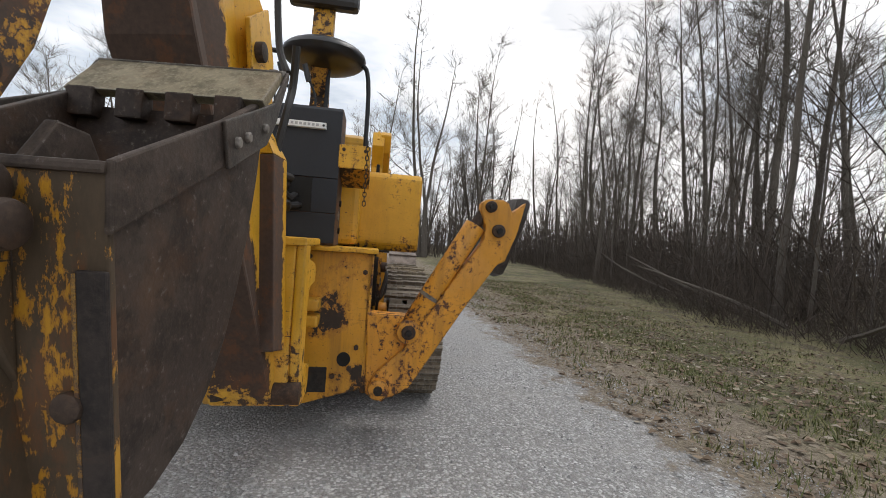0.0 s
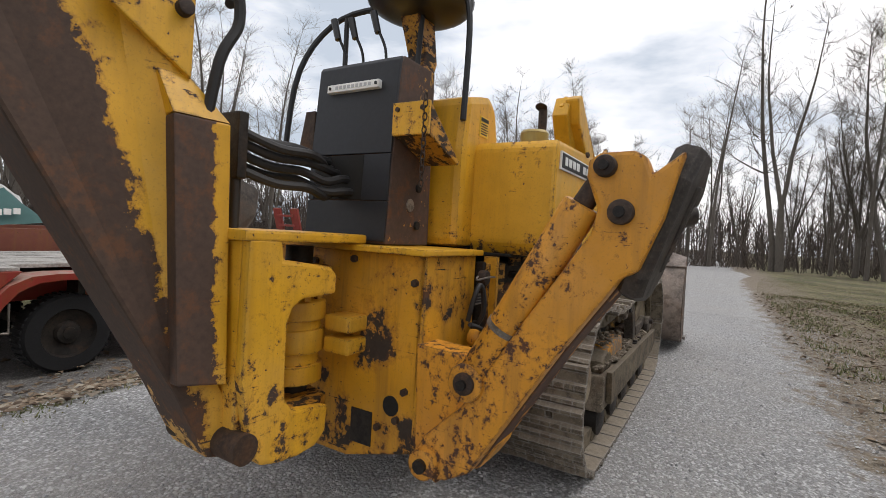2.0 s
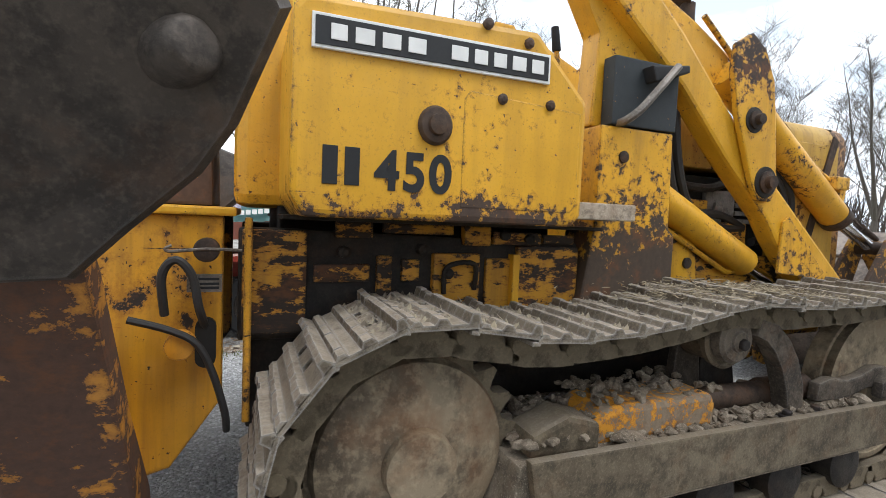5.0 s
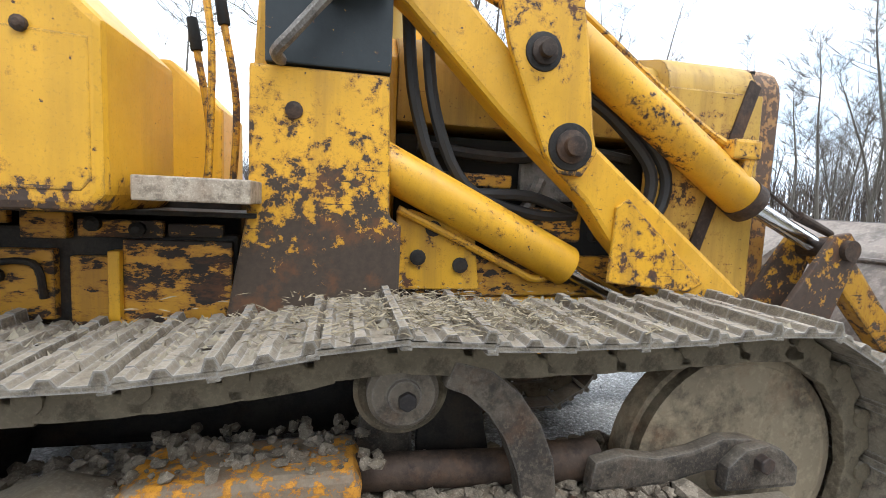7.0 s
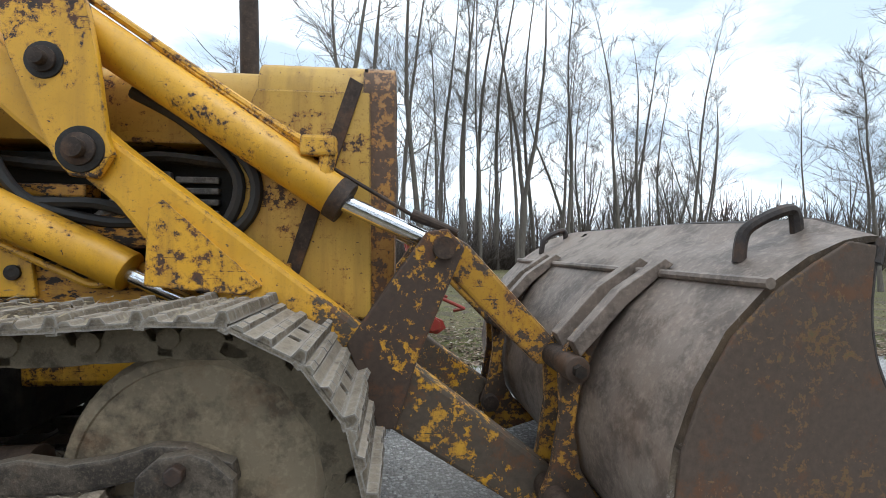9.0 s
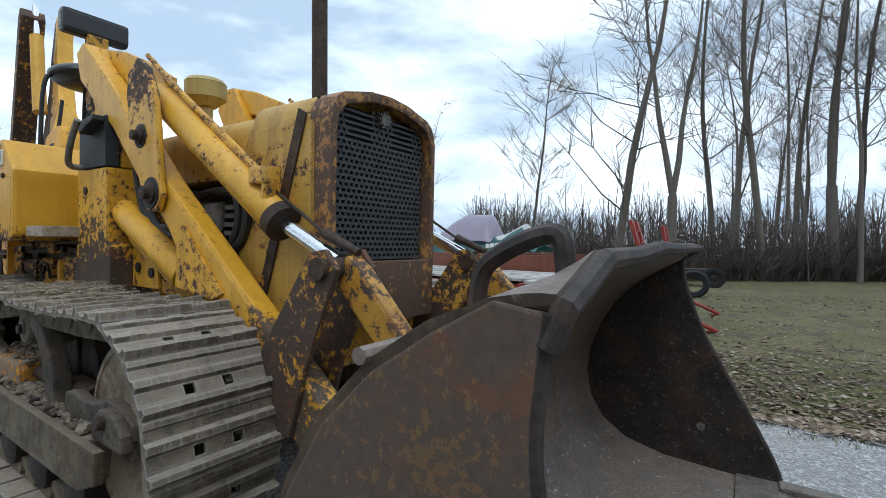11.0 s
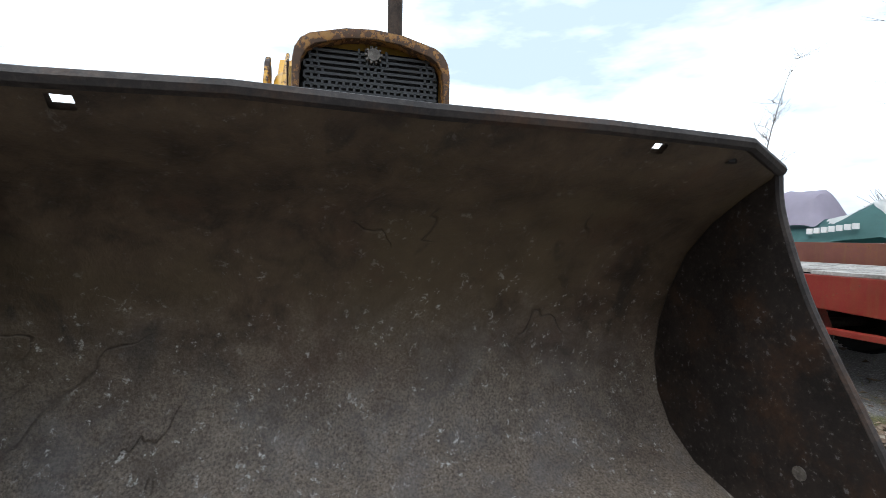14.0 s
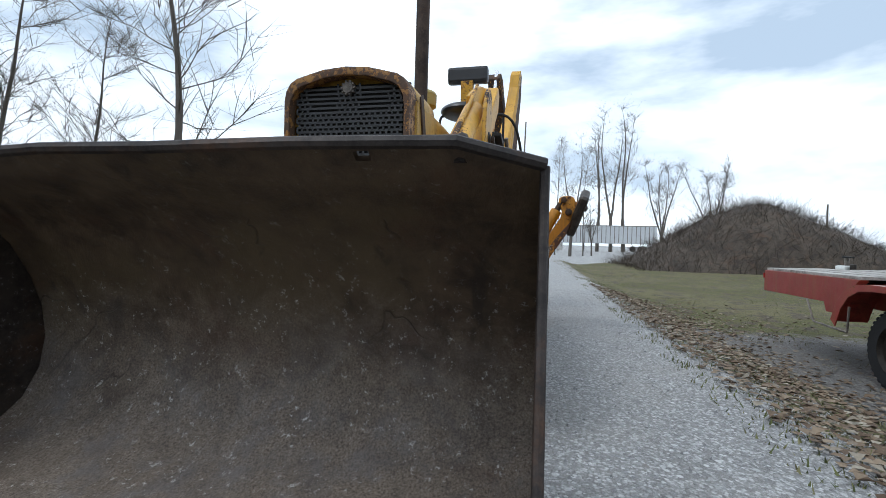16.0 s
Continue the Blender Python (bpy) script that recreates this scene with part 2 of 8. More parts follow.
M_RIM = worn_metal("dark_rim_steel", (0.020, 0.015, 0.014), (0.042, 0.031, 0.026), None, 7, 0.6, 0.1, rust=0.35)


def bucket_inside_material():
    """Scoured steel: brown scale above, darkened for the shade under the curl, dusty grey grain with white specks where
    loads slide.
    """
    m, n, l, b = material("bucket_inside_steel")
    v = coords(n, l)
    big = noise_tex(n, l, v, 2.2, 6, 0.62, 0.5)
    med = noise_tex(n, l, v, 9.0, 8, 0.7, 0.3)
    fine = noise_tex(n, l, v, 150.0, 5, 0.75)
    sep = n.new("ShaderNodeSeparateXYZ")
    l.new(v, sep.inputs[0])
    col = mix(n, l, ramp(n, l, med, (0.36, 0.0), (0.64, 1.0)), (0.038, 0.024, 0.015), (0.115, 0.078, 0.046))
    col = mix(n, l, math_node(n, l, "MULTIPLY", ramp(n, l, big, (0.50, 0.0), (0.62, 1.0)), 0.55), col, (0.112, 0.080, 0.040))
    col = mix(n, l, math_node(n, l, "MULTIPLY", ramp(n, l, noise_tex(n, l, v, 4.0, 6, 0.7), (0.54, 0.0), (0.66, 1.0)), 0.5), col, (0.085, 0.042, 0.023))
    blot = ramp(n, l, noise_tex(n, l, coords(n, l, scale=(3.2, 4.5, 3.2)), 1.0, 5, 0.6, 0.8), (0.60, 0.0), (0.68, 1.0))
    col = mix(n, l, math_node(n, l, "MULTIPLY", blot, 0.7), col, (0.022, 0.016, 0.012))
    edge = math_node(n, l, "ADD", math_node(n, l, "MULTIPLY", med, 0.40), math_node(n, l, "MULTIPLY", big, 0.50))
    low = math_node(n, l, "ADD", math_node(n, l, "MULTIPLY", sep.outputs["Z"], -1.45), edge)
    worn = ramp(n, l, math_node(n, l, "ADD", low, 0.70), (0.28, 0.0), (0.80, 1.0))
    grey = mix(n, l, ramp(n, l, fine, (0.36, 0.0), (0.64, 1.0)), (0.072, 0.055, 0.042), (0.39, 0.325, 0.265))
    grey = mix(n, l, math_node(n, l, "MULTIPLY", ramp(n, l, noise_tex(n, l, v, 5.0, 7, 0.72), (0.48, 0.0), (0.62, 1.0)), 0.55), grey, (0.20, 0.195, 0.205))
    grey = mix(n, l, math_node(n, l, "MULTIPLY", ramp(n, l, noise_tex(n, l, v, 7.0, 7, 0.72), (0.54, 0.0), (0.66, 1.0)), 0.5), grey, (0.115, 0.082, 0.055))
    col = mix(n, l, math_node(n, l, "MULTIPLY", worn, math_node(n, l, "ADD", math_node(n, l, "MULTIPLY", med, 0.9), 0.22)), col, grey)
    speck = ramp(n, l, noise_tex(n, l, v, 38.0, 8, 0.8), (0.580, 0.0), (0.625, 1.0))
    clump = ramp(n, l, noise_tex(n, l, v, 7.0, 4, 0.65), (0.44, 0.12), (0.60, 1.0))
    spread = math_node(n, l, "MULTIPLY", clump, ramp(n, l, math_node(n, l, "ADD", low, 0.70), (0.10, 0.15), (0.50, 1.0)))
    col = mix(n, l, math_node(n, l, "MULTIPLY", speck, spread), col, (0.62, 0.60, 0.56))
    line = math_node(n, l, "ABSOLUTE", math_node(n, l, "SUBTRACT", noise_tex(n, l, coords(n, l, scale=(2.4, 3.4, 2.4)), 1.0, 3, 0.5, 0.5), 0.5))
    mark = math_node(n, l, "MULTIPLY", ramp(n, l, line, (0.0, 1.0), (0.010, 0.0)), ramp(n, l, noise_tex(n, l, v, 3.1, 3, 0.5), (0.56, 0.0), (0.62, 1.0)))
    col = mix(n, l, math_node(n, l, "MULTIPLY", mark, 0.40), col, (0.014, 0.010, 0.008))
    l.new(col, b.inputs["Base Color"])
    b.inputs["Metallic"].default_value = 0.15
    l.new(mix(n, l, med, (0.38, 0.38, 0.38), (0.74, 0.74, 0.74)), b.inputs["Roughness"])
    h = math_node(n, l, "ADD", math_node(n, l, "MULTIPLY", big, 4.0), math_node(n, l, "ADD", med, math_node(n, l, "MULTIPLY", fine, 0.35)))
    h = math_node(n, l, "SUBTRACT", h, math_node(n, l, "MULTIPLY", mark, 1.0))
    bump(n, l, b, h, 0.5, 0.008)
    return m


M_BUCKET_IN = bucket_inside_material()
M_GRILLE = plain("dusty_grille_steel", (0.055, 0.057, 0.060), 0.6, 0.1, 0.4, 30)
M_LEVER = painted("yellow_paint_lever", chips=0.560, wear=((0, 0, 1), 1.46, 0.18, 0.09), rust=(0.035, 0.024, 0.020))
M_LIFT = painted("yellow_paint_arm", chips=0.602, wear=((0.75, 0, -0.66), 0.40, 0.40, 0.14), rust=(0.060, 0.045, 0.032))
M_DUMPLINK = painted("yellow_paint_link", base=(0.52, 0.27, 0.02), chips=0.50, rust=(0.050, 0.034, 0.024), streak=0.9, edge=0.14)
M_RIMPAINT = painted("rusty_rim_paint", base=(0.40, 0.20, 0.04), chips=0.475, rust=(0.070, 0.042, 0.027), streak=0.9, edge=0.12)
M_BLACKCHIP = painted("black_paint_chipped", base=(0.016, 0.022, 0.026), chips=0.66, rust=(0.42, 0.25, 0.05), streak=0.02, edge=0.02, scratch=0.2, grit=0.0, rough=0.62)
M_BLACK = plain("black_paint", (0.012, 0.013, 0.015), 0.6)
M_CONSOLE = plain("dark_grey_console_paint", (0.011, 0.013, 0.018), 0.55, 0, 0.3, 7)
M_CONSOLE_SIDE = painted("bare_console_side", chips=0.405, rust=(0.050, 0.030, 0.022), streak=0.9, rough=0.55)
M_STRIP = plain("grey_raised_letter_metal", (0.42, 0.42, 0.42), 0.4, 0.3)
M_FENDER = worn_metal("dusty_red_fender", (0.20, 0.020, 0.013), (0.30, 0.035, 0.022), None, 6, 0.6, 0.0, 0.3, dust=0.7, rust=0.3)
M_RUBBER = plain("black_rubber", (0.005, 0.005, 0.006), 0.8)
M_VINYL = plain("black_vinyl", (0.02, 0.02, 0.022), 0.35)
M_CHROME = plain("chrome_rod", (0.75, 0.76, 0.78), 0.16, 1.0, 0.08)
M_WHITE = plain("white_enamel", (0.78, 0.78, 0.76), 0.5)
# near-black that puts the shade of holes and recesses into the colour
M_SHADOWBLACK = plain("shade_black", (0.008, 0.007, 0.006), 0.8)
M_STEP = worn_metal("worn_tread_plate", (0.34, 0.27, 0.20), (0.48, 0.40, 0.31), None, 16, 0.6, 0.2)
M_BOWL = painted("dull_olive_yellow", base=(0.40, 0.31, 0.085), chips=0.66, streak=0.7)
M_REDPAINT = painted("red_trailer_paint", base=(0.25, 0.017, 0.010), chips=0.60, rust=(0.09, 0.035, 0.02), streak=0.6)
M_HOSE = plain("black_hose", (0.022, 0.021, 0.021), 0.6)

# mesh helpers
def part(name, bm, mat, parent=None, label="", smooth=False, mods=()):
    bmesh.ops.recalc_face_normals(bm, faces=bm.faces)
    me = bpy.data.meshes.new(name)
    bm.to_mesh(me)
    bm.free()
    me.materials.append(mat)
    if smooth:
        for p in me.polygons:
            p.use_smooth = True
        me.set_sharp_from_angle(angle=radians(40))
    ob = new(name, me)
    if parent is not None:
        ob.parent = parent
    if label:
        ob["label"] = label
    return ob


def bevelled(bm, width=0.008, seg=2):
    es = [e for e in bm.edges if len(e.link_faces) == 2 and e.calc_face_angle(0) > 0.5]
    if es and width > 0:
        bmesh.ops.bevel(bm, geom=es, offset=width, segments=seg, profile=0.6, affect="EDGES", clamp_overlap=True)
    return bm


def merge(bm, other):
    me = bpy.data.meshes.new("tmp")
    other.to_mesh(me)
    other.free()
    bm.from_mesh(me)
    bpy.data.meshes.remove(me)
    return bm


def box(x0, x1, y0, y1, z0, z1, bev=0.006, into=None):
    bm = bmesh.new()
    bmesh.ops.create_cube(bm, size=1.0, matrix=Matrix.Translation(((x0 + x1) / 2, (y0 + y1) / 2, (z0 + z1) / 2)) @ Matrix.Diagonal((abs(x1 - x0), abs(y1 - y0), abs(z1 - z0), 1)))
    bevelled(bm, bev)
    return merge(into, bm) if into is not None else bm


def prism(pts, a0, a1, plane="xz", bev=0.006, into=None):
    """A polygon in one plane, pushed out along the third axis from a0 to a1."""
    bm = bmesh.new()
    put = {"xz": lambda p, a: (p[0], a, p[1]), "yz": lambda p, a: (a, p[0], p[1]), "xy": lambda p, a: (p[0], p[1], a)}[plane]
    lo = [bm.verts.new(put(p, a0)) for p in pts]
    hi = [bm.verts.new(put(p, a1)) for p in pts]
    bm.faces.new(lo)
    bm.faces.new(hi)
    for k in range(len(pts)):
        j = (k + 1) % len(pts)
        bm.faces.new((lo[k], lo[j], hi[j], hi[k]))
    bmesh.ops.recalc_face_normals(bm, faces=bm.faces)
    bevelled(bm, bev)
    return merge(into, bm) if into is not None else bm


def rod(p0, p1, r0, r1=None, seg=18, into=None, cap=0.0):
    p0, p1 = Vector(p0), Vector(p1)
    d = p1 - p0
    bm = bmesh.new()
    bmesh.ops.create_cone(bm, cap_ends=True, segments=seg, radius1=r0, radius2=r0 if r1 is None else r1, depth=d.length)
    if cap:
        es = [e for e in bm.edges if e.calc_face_angle(0) > 0.8]
        bmesh.ops.bevel(bm, geom=es, offset=cap, segments=2, profile=0.5, affect="EDGES")
    bm.transform(Matrix.Translation((p0 + p1) / 2) @ d.to_track_quat("Z", "Y").to_matrix().to_4x4())
    return merge(into, bm) if into is not None else bm


def smooth_path(pts, steps=6):
    pts = [Vector(p) for p in pts]
    out = []
    for k in range(len(pts) - 1):
        a, b, c, d = pts[max(k - 1, 0)], pts[k], pts[k + 1], pts[min(k + 2, len(pts) - 1)]
        for s in range(steps):
            t = s / steps
            out.append(0.5 * ((2 * b) + (c - a) * t + (2 * a - 5 * b + 4 * c - d) * t * t + (3 * b - a - 3 * c + d) * t ** 3))
    out.append(pts[-1])
    return out


def tube(pts, r, seg=8, into=None, smooth_steps=5, r_end=None):
    path = smooth_path(pts, smooth_steps) if smooth_steps > 1 else [Vector(p) for p in pts]
    bm = bmesh.new()
    rings = []
    side = None
    for k, p in enumerate(path):
        t = (path[min(k + 1, len(path) - 1)] - path[max(k - 1, 0)]).normalized()
        if side is None:
            side = t.orthogonal().normalized()
        side = (side - t * side.dot(t)).normalized()
        up = t.cross(side)
        rr = r if r_end is None else r + (r_end - r) * k / (len(path) - 1)
        rings.append([bm.verts.new(p + (side * math.cos(a) + up * math.sin(a)) * rr) for a in [2 * math.pi * j / seg for j in range(seg)]])
    for a, b in zip(rings, rings[1:]):
        for j in range(seg):
            bm.faces.new((a[j], a[(j + 1) % seg], b[(j + 1) % seg], b[j]))
    bm.faces.new(rings[0])
    bm.faces.new(rings[-1])
    return merge(into, bm) if into is not None else bm


def arc(cx, cz, r, a0, a1, steps=10):
    return [(cx + r * math.cos(radians(a0 + (a1 - a0) * k / steps)), cz + r * math.sin(radians(a0 + (a1 - a0) * k / steps))) for k in range(steps + 1)]


def disc_y(cx, cz, profile, into=None, seg=40, caps=(True, True)):
    """Spun about the y axis through (cx, cz): profile rows of (radius, y)."""
    bm = bmesh.new()
    rings = [[bm.verts.new((cx + r * math.cos(2 * math.pi * j / seg), y, cz + r * math.sin(2 * math.pi * j / seg))) for j in range(seg)] for r, y in profile]
    for a, b in zip(rings, rings[1:]):
        for j in range(seg):
            bm.faces.new((a[j], a[(j + 1) % seg], b[(j + 1) % seg], b[j]))
    for closed, ring in zip(caps, (rings[0], rings[-1])):
        if closed:
            bm.faces.new(ring)
    return merge(into, bm) if into is not None else bm


def empty(name, m=None, parent=None):
    ob = new(name)
    if m is not None:
        ob.matrix_world = m
    if parent is not None:
        ob.parent = parent
    return ob

# ---- ground, road, sky and distance ----
def gravel_look(n, l, v):
    """Colour and height of crushed stone: pale fines with loose stones of two sizes."""
    vor = n.new("ShaderNodeTexVoronoi")
    vor.inputs["Scale"].default_value = 75.0
    l.new(v, vor.inputs["Vector"])
    vor2 = n.new("ShaderNodeTexVoronoi")
    vor2.inputs["Scale"].default_value = 31.0
    l.new(v, vor2.inputs["Vector"])
    big = noise_tex(n, l, v, 0.8, 6, 0.65)
    fine = noise_tex(n, l, v, 170.0, 6, 0.8)
    pick = n.new("ShaderNodeSeparateColor")
    l.new(vor.outputs["Color"], pick.inputs[0])
    pick2 = n.new("ShaderNodeSeparateColor")
    l.new(vor2.outputs["Color"], pick2.inputs[0])
    stone = ramp(n, l, pick.outputs[0], (0.0, (0.13, 0.127, 0.124)), (0.55, (0.36, 0.355, 0.35)), (1.0, (0.74, 0.74, 0.735)))
    c = mix(n, l, ramp(n, l, vor.outputs["Distance"], (0.40, 0.0), (0.70, 0.8)), stone, (0.20, 0.19, 0.175))
    large = ramp(n, l, pick2.outputs[0], (0.66, 0.0), (0.68, 1.0))
    large = math_node(n, l, "MULTIPLY", large, ramp(n, l, vor2.outputs["Distance"], (0.30, 1.0), (0.42, 0.0)))
    c = mix(n, l, large, c, ramp(n, l, pick2.outputs[1], (0.0, (0.20, 0.20, 0.20)), (1.0, (0.80, 0.80, 0.79))))
    c = mix(n, l, ramp(n, l, big, (0.44, 0.0), (0.62, 0.45)), c, (0.34, 0.315, 0.28))
    c = mix(n, l, 0.3, c, ramp(n, l, fine, (0.40, (0.09, 0.088, 0.085)), (0.60, (0.70, 0.695, 0.69))))
    h = math_node(n, l, "ADD", math_node(n, l, "SUBTRACT", 1.0, vor.outputs["Distance"]), math_node(n, l, "ADD", large, math_node(n, l, "MULTIPLY", fine, 0.6)))
    return c, h


def gravel_material():
    m, n, l, b = material("grey_crushed_gravel")
    c, h = gravel_look(n, l, coords(n, l))
    l.new(c, b.inputs["Base Color"])
    b.inputs["Roughness"].default_value = 0.92
    bump(n, l, b, h, 0.9, 0.010)
    return m


def ground_material():
    m, n, l, b = material("grass_leaves_and_gravel")
    v = coords(n, l)
    big = noise_tex(n, l, v, 0.35, 5)
    med = noise_tex(n, l, v, 2.6, 6, 0.65)
    grain = noise_tex(n, l, v, 34.0, 5, 0.7)
    fine = ramp(n, l, grain, (0.36, 0.0), (0.64, 1.0))
    grass = mix(n, l, fine, (0.032, 0.038, 0.012), (0.165, 0.155, 0.065))
    straw = mix(n, l, fine, (0.090, 0.080, 0.036), (0.30, 0.265, 0.14))
    soil = mix(n, l, fine, (0.060, 0.045, 0.031), (0.17, 0.135, 0.095))
    c = mix(n, l, ramp(n, l, big, (0.44, 0.0), (0.57, 1.0)), grass, straw)
    c = mix(n, l, ramp(n, l, med, (0.50, 0.0), (0.58, 0.9)), c, soil)
    sep = n.new("ShaderNodeSeparateXYZ")
    l.new(v, sep.inputs[0])
    # shorter, damper turf beyond the left side of the road
    turf = mix(n, l, fine, (0.034, 0.036, 0.009), (0.150, 0.142, 0.042))
    thatch = mix(n, l, fine, (0.060, 0.051, 0.020), (0.20, 0.175, 0.075))
    damp = mix(n, l, fine, (0.045, 0.034, 0.022), (0.12, 0.092, 0.064))
    low = mix(n, l, ramp(n, l, big, (0.44, 0.0), (0.57, 1.0)), turf, thatch)
    low = mix(n, l, ramp(n, l, med, (0.50, 0.0), (0.58, 0.9)), low, damp)
    c = mix(n, l, math_node(n, l, "GREATER_THAN", sep.outputs["Y"], 0.0), c, low)
    # trodden soil with grit in a strip along the gravel
    lane = math_node(n, l, "ADD", sep.outputs["Y"], math_node(n, l, "MULTIPLY", sep.outputs["X"], 0.045))
    lane = math_node(n, l, "ADD", lane, math_node(n, l, "MULTIPLY", med, 1.3))
    bare = ramp(n, l, math_node(n, l, "MULTIPLY", math_node(n, l, "ADD", lane, 3.4), 0.25), (0.10, 0.0), (0.30, 1.0))
    dirt = mix(n, l, fine, (0.115, 0.088, 0.065), (0.32, 0.265, 0.205))
    right = math_node(n, l, "LESS_THAN", sep.outputs["Y"], 0.0)
    c = mix(n, l, math_node(n, l, "MULTIPLY", bare, math_node(n, l, "MULTIPLY", right, 0.85)), c, dirt)
    # gravel strewn over both edges of the road
    stones, rough_h = gravel_look(n, l, v)
    ragged = math_node(n, l, "MULTIPLY", math_node(n, l, "SUBTRACT", noise_tex(n, l, v, 3.5, 8, 0.75), 0.5), 2.6)
    ahead = math_node(n, l, "MULTIPLY", math_node(n, l, "MAXIMUM", sep.outputs["X"], 0.0), 0.045)
    behind = math_node(n, l, "MULTIPLY", math_node(n, l, "MINIMUM", sep.outputs["X"], 0.0), -0.012)
    over_r = math_node(n, l, "ADD", math_node(n, l, "ADD", sep.outputs["Y"], math_node(n, l, "ADD", ahead, behind)), 1.98)
    over_l = math_node(n, l, "SUBTRACT", 2.35, math_node(n, l, "ADD", sep.outputs["Y"], math_node(n, l, "MULTIPLY", sep.outputs["X"], 0.02)))
    lot = math_node(n, l, "MULTIPLY", math_node(n, l, "MAXIMUM", math_node(n, l, "SUBTRACT", -24.0, sep.outputs["X"]), 0.0), 0.5)
    inside = math_node(n, l, "ADD", math_node(n, l, "MULTIPLY", math_node(n, l, "ADD", math_node(n, l, "MINIMUM", over_r, over_l), lot), 1.5), ragged)
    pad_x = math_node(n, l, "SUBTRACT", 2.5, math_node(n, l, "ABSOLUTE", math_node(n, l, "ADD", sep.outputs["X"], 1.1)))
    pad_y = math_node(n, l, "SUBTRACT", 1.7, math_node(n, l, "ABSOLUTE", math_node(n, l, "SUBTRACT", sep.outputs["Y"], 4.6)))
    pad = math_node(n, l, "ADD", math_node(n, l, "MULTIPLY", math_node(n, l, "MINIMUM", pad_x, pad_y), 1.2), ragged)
    inside = math_node(n, l, "MAXIMUM", inside, pad)
    strewn = ramp(n, l, inside, (0.0, 0.0), (0.35, 1.0))
    # stones under the trailer multiplied darker: its soft shadow put into the colour
    shaded_pad = mix(n, l, 1.0, stones, (0.50, 0.48, 0.46), "MULTIPLY")
    c = mix(n, l, strewn, c, mix(n, l, ramp(n, l, pad, (-0.4, 0.0), (0.2, 1.0)), stones, shaded_pad))
    l.new(c, b.inputs["Base Color"])
    b.inputs["Roughness"].default_value = 0.95
    bump(n, l, b, math_node(n, l, "ADD", grain, med), 0.8, 0.03)
    return m


M_GROUND = ground_material()
M_GRAVEL = gravel_material()


def road_right(x):
    if x < 0:
        return -1.765 + 0.012 * x
    return -1.72 - 0.045 * (x + 1) - 0.00022 * max(0, x - 6) ** 3


def road_left(x):
    return 1.72 - 0.02 * x - 0.0002 * max(0, x - 8) ** 3


def hgt(x, y):
    """Height of the ground: level on the road, lower beside it on the left."""
    r = math.hypot(x, y)
    lo, hi = road_right(x), road_left(x)
    d = max(lo - y, y - hi, 0.0)
    z = (0.05 * noise.noise((x * 0.5, y * 0.5, 0)) + (0.05 if x < -15 else 0.25) * noise.noise((x * 0.06, y * 0.06, 3)) * min(1, r / 30)) * min(1.0, d / 1.2)
    if y > hi:
        t = min(1.0, d / 1.7)
        z -= 0.36 * t * t * (3 - 2 * t)
    else:
        z -= 0.12 * min(1.0, d / 3.0)
    return z - 0.02


bm = bmesh.new()
axis = [-1500, -600, -250, -120, -70] + [-45 + 1.5 * k for k in range(20)] + [-15 + 0.5 * k for k in range(60)] + [15 + 1.5 * k for k in range(21)] + [70, 120, 250, 600, 1500]
grid = [[bm.verts.new((x, y, hgt(x, y))) for y in axis] for x in axis]
for i in range(len(axis) - 1):
    for j in range(len(axis) - 1):
        bm.faces.new((grid[i][j], grid[i + 1][j], grid[i + 1][j + 1], grid[i][j + 1]))
ground = tagged(part("ground", bm, M_GROUND, smooth=True), "patchy winter grass with bare soil", "ground", kind="structure")

# gravel road, bending to the right far ahead
bm = bmesh.new()
xs = [-140, -100, -70, -45] + [-30 + 0.5 * k for k in range(106)] + [24, 26]
strip = []
for x in xs:
    lo, hi = road_right(min(x, 22)), road_left(min(x, 22))
    lo2, hi2 = lo + 0.14 + 0.06 * noise.noise((x * 0.6, 1.5, 0)), hi - 0.10 + 0.06 * noise.noise((x * 0.6, 7.5, 0))
    strip.append([bm.verts.new((x, lo2 + (hi2 - lo2) * k / 8, 0.0 if 0 < k < 8 else -0.03)) for k in range(9)])
for a, b in zip(strip, strip[1:]):
    for k in range(8):
        bm.faces.new((a[k], a[k + 1], b[k + 1], b[k]))
road = tagged(part("road", bm, M_GRAVEL, smooth=True), "grey crushed-stone gravel road", "road", kind="structure")


# ---- scattered small stuff ----
def scatter(name, verts, faces, mat, label="", category=""):
    me = bpy.data.meshes.new(name)
    me.from_pydata(verts, [], faces)
    me.materials.append(mat)
    ob = new(name, me)
    return tagged(ob, label, category, kind="stuff")


def island_material(name, *cols, rough=0.85):
    m, n, l, b = material(name)
    g = n.new("ShaderNodeNewGeometry")
    stops = [(k / max(1, len(cols) - 1), c) for k, c in enumerate(cols)]
    c = ramp(n, l, g.outputs["Random Per Island"], *stops)
    f = noise_tex(n, l, coords(n, l), 60.0, 4)
    l.new(mix(n, l, math_node(n, l, "MULTIPLY", f, 0.5), c, tuple(x * 0.5 for x in cols[0])), b.inputs["Base Color"])
    b.inputs["Roughness"].default_value = rough
    return m


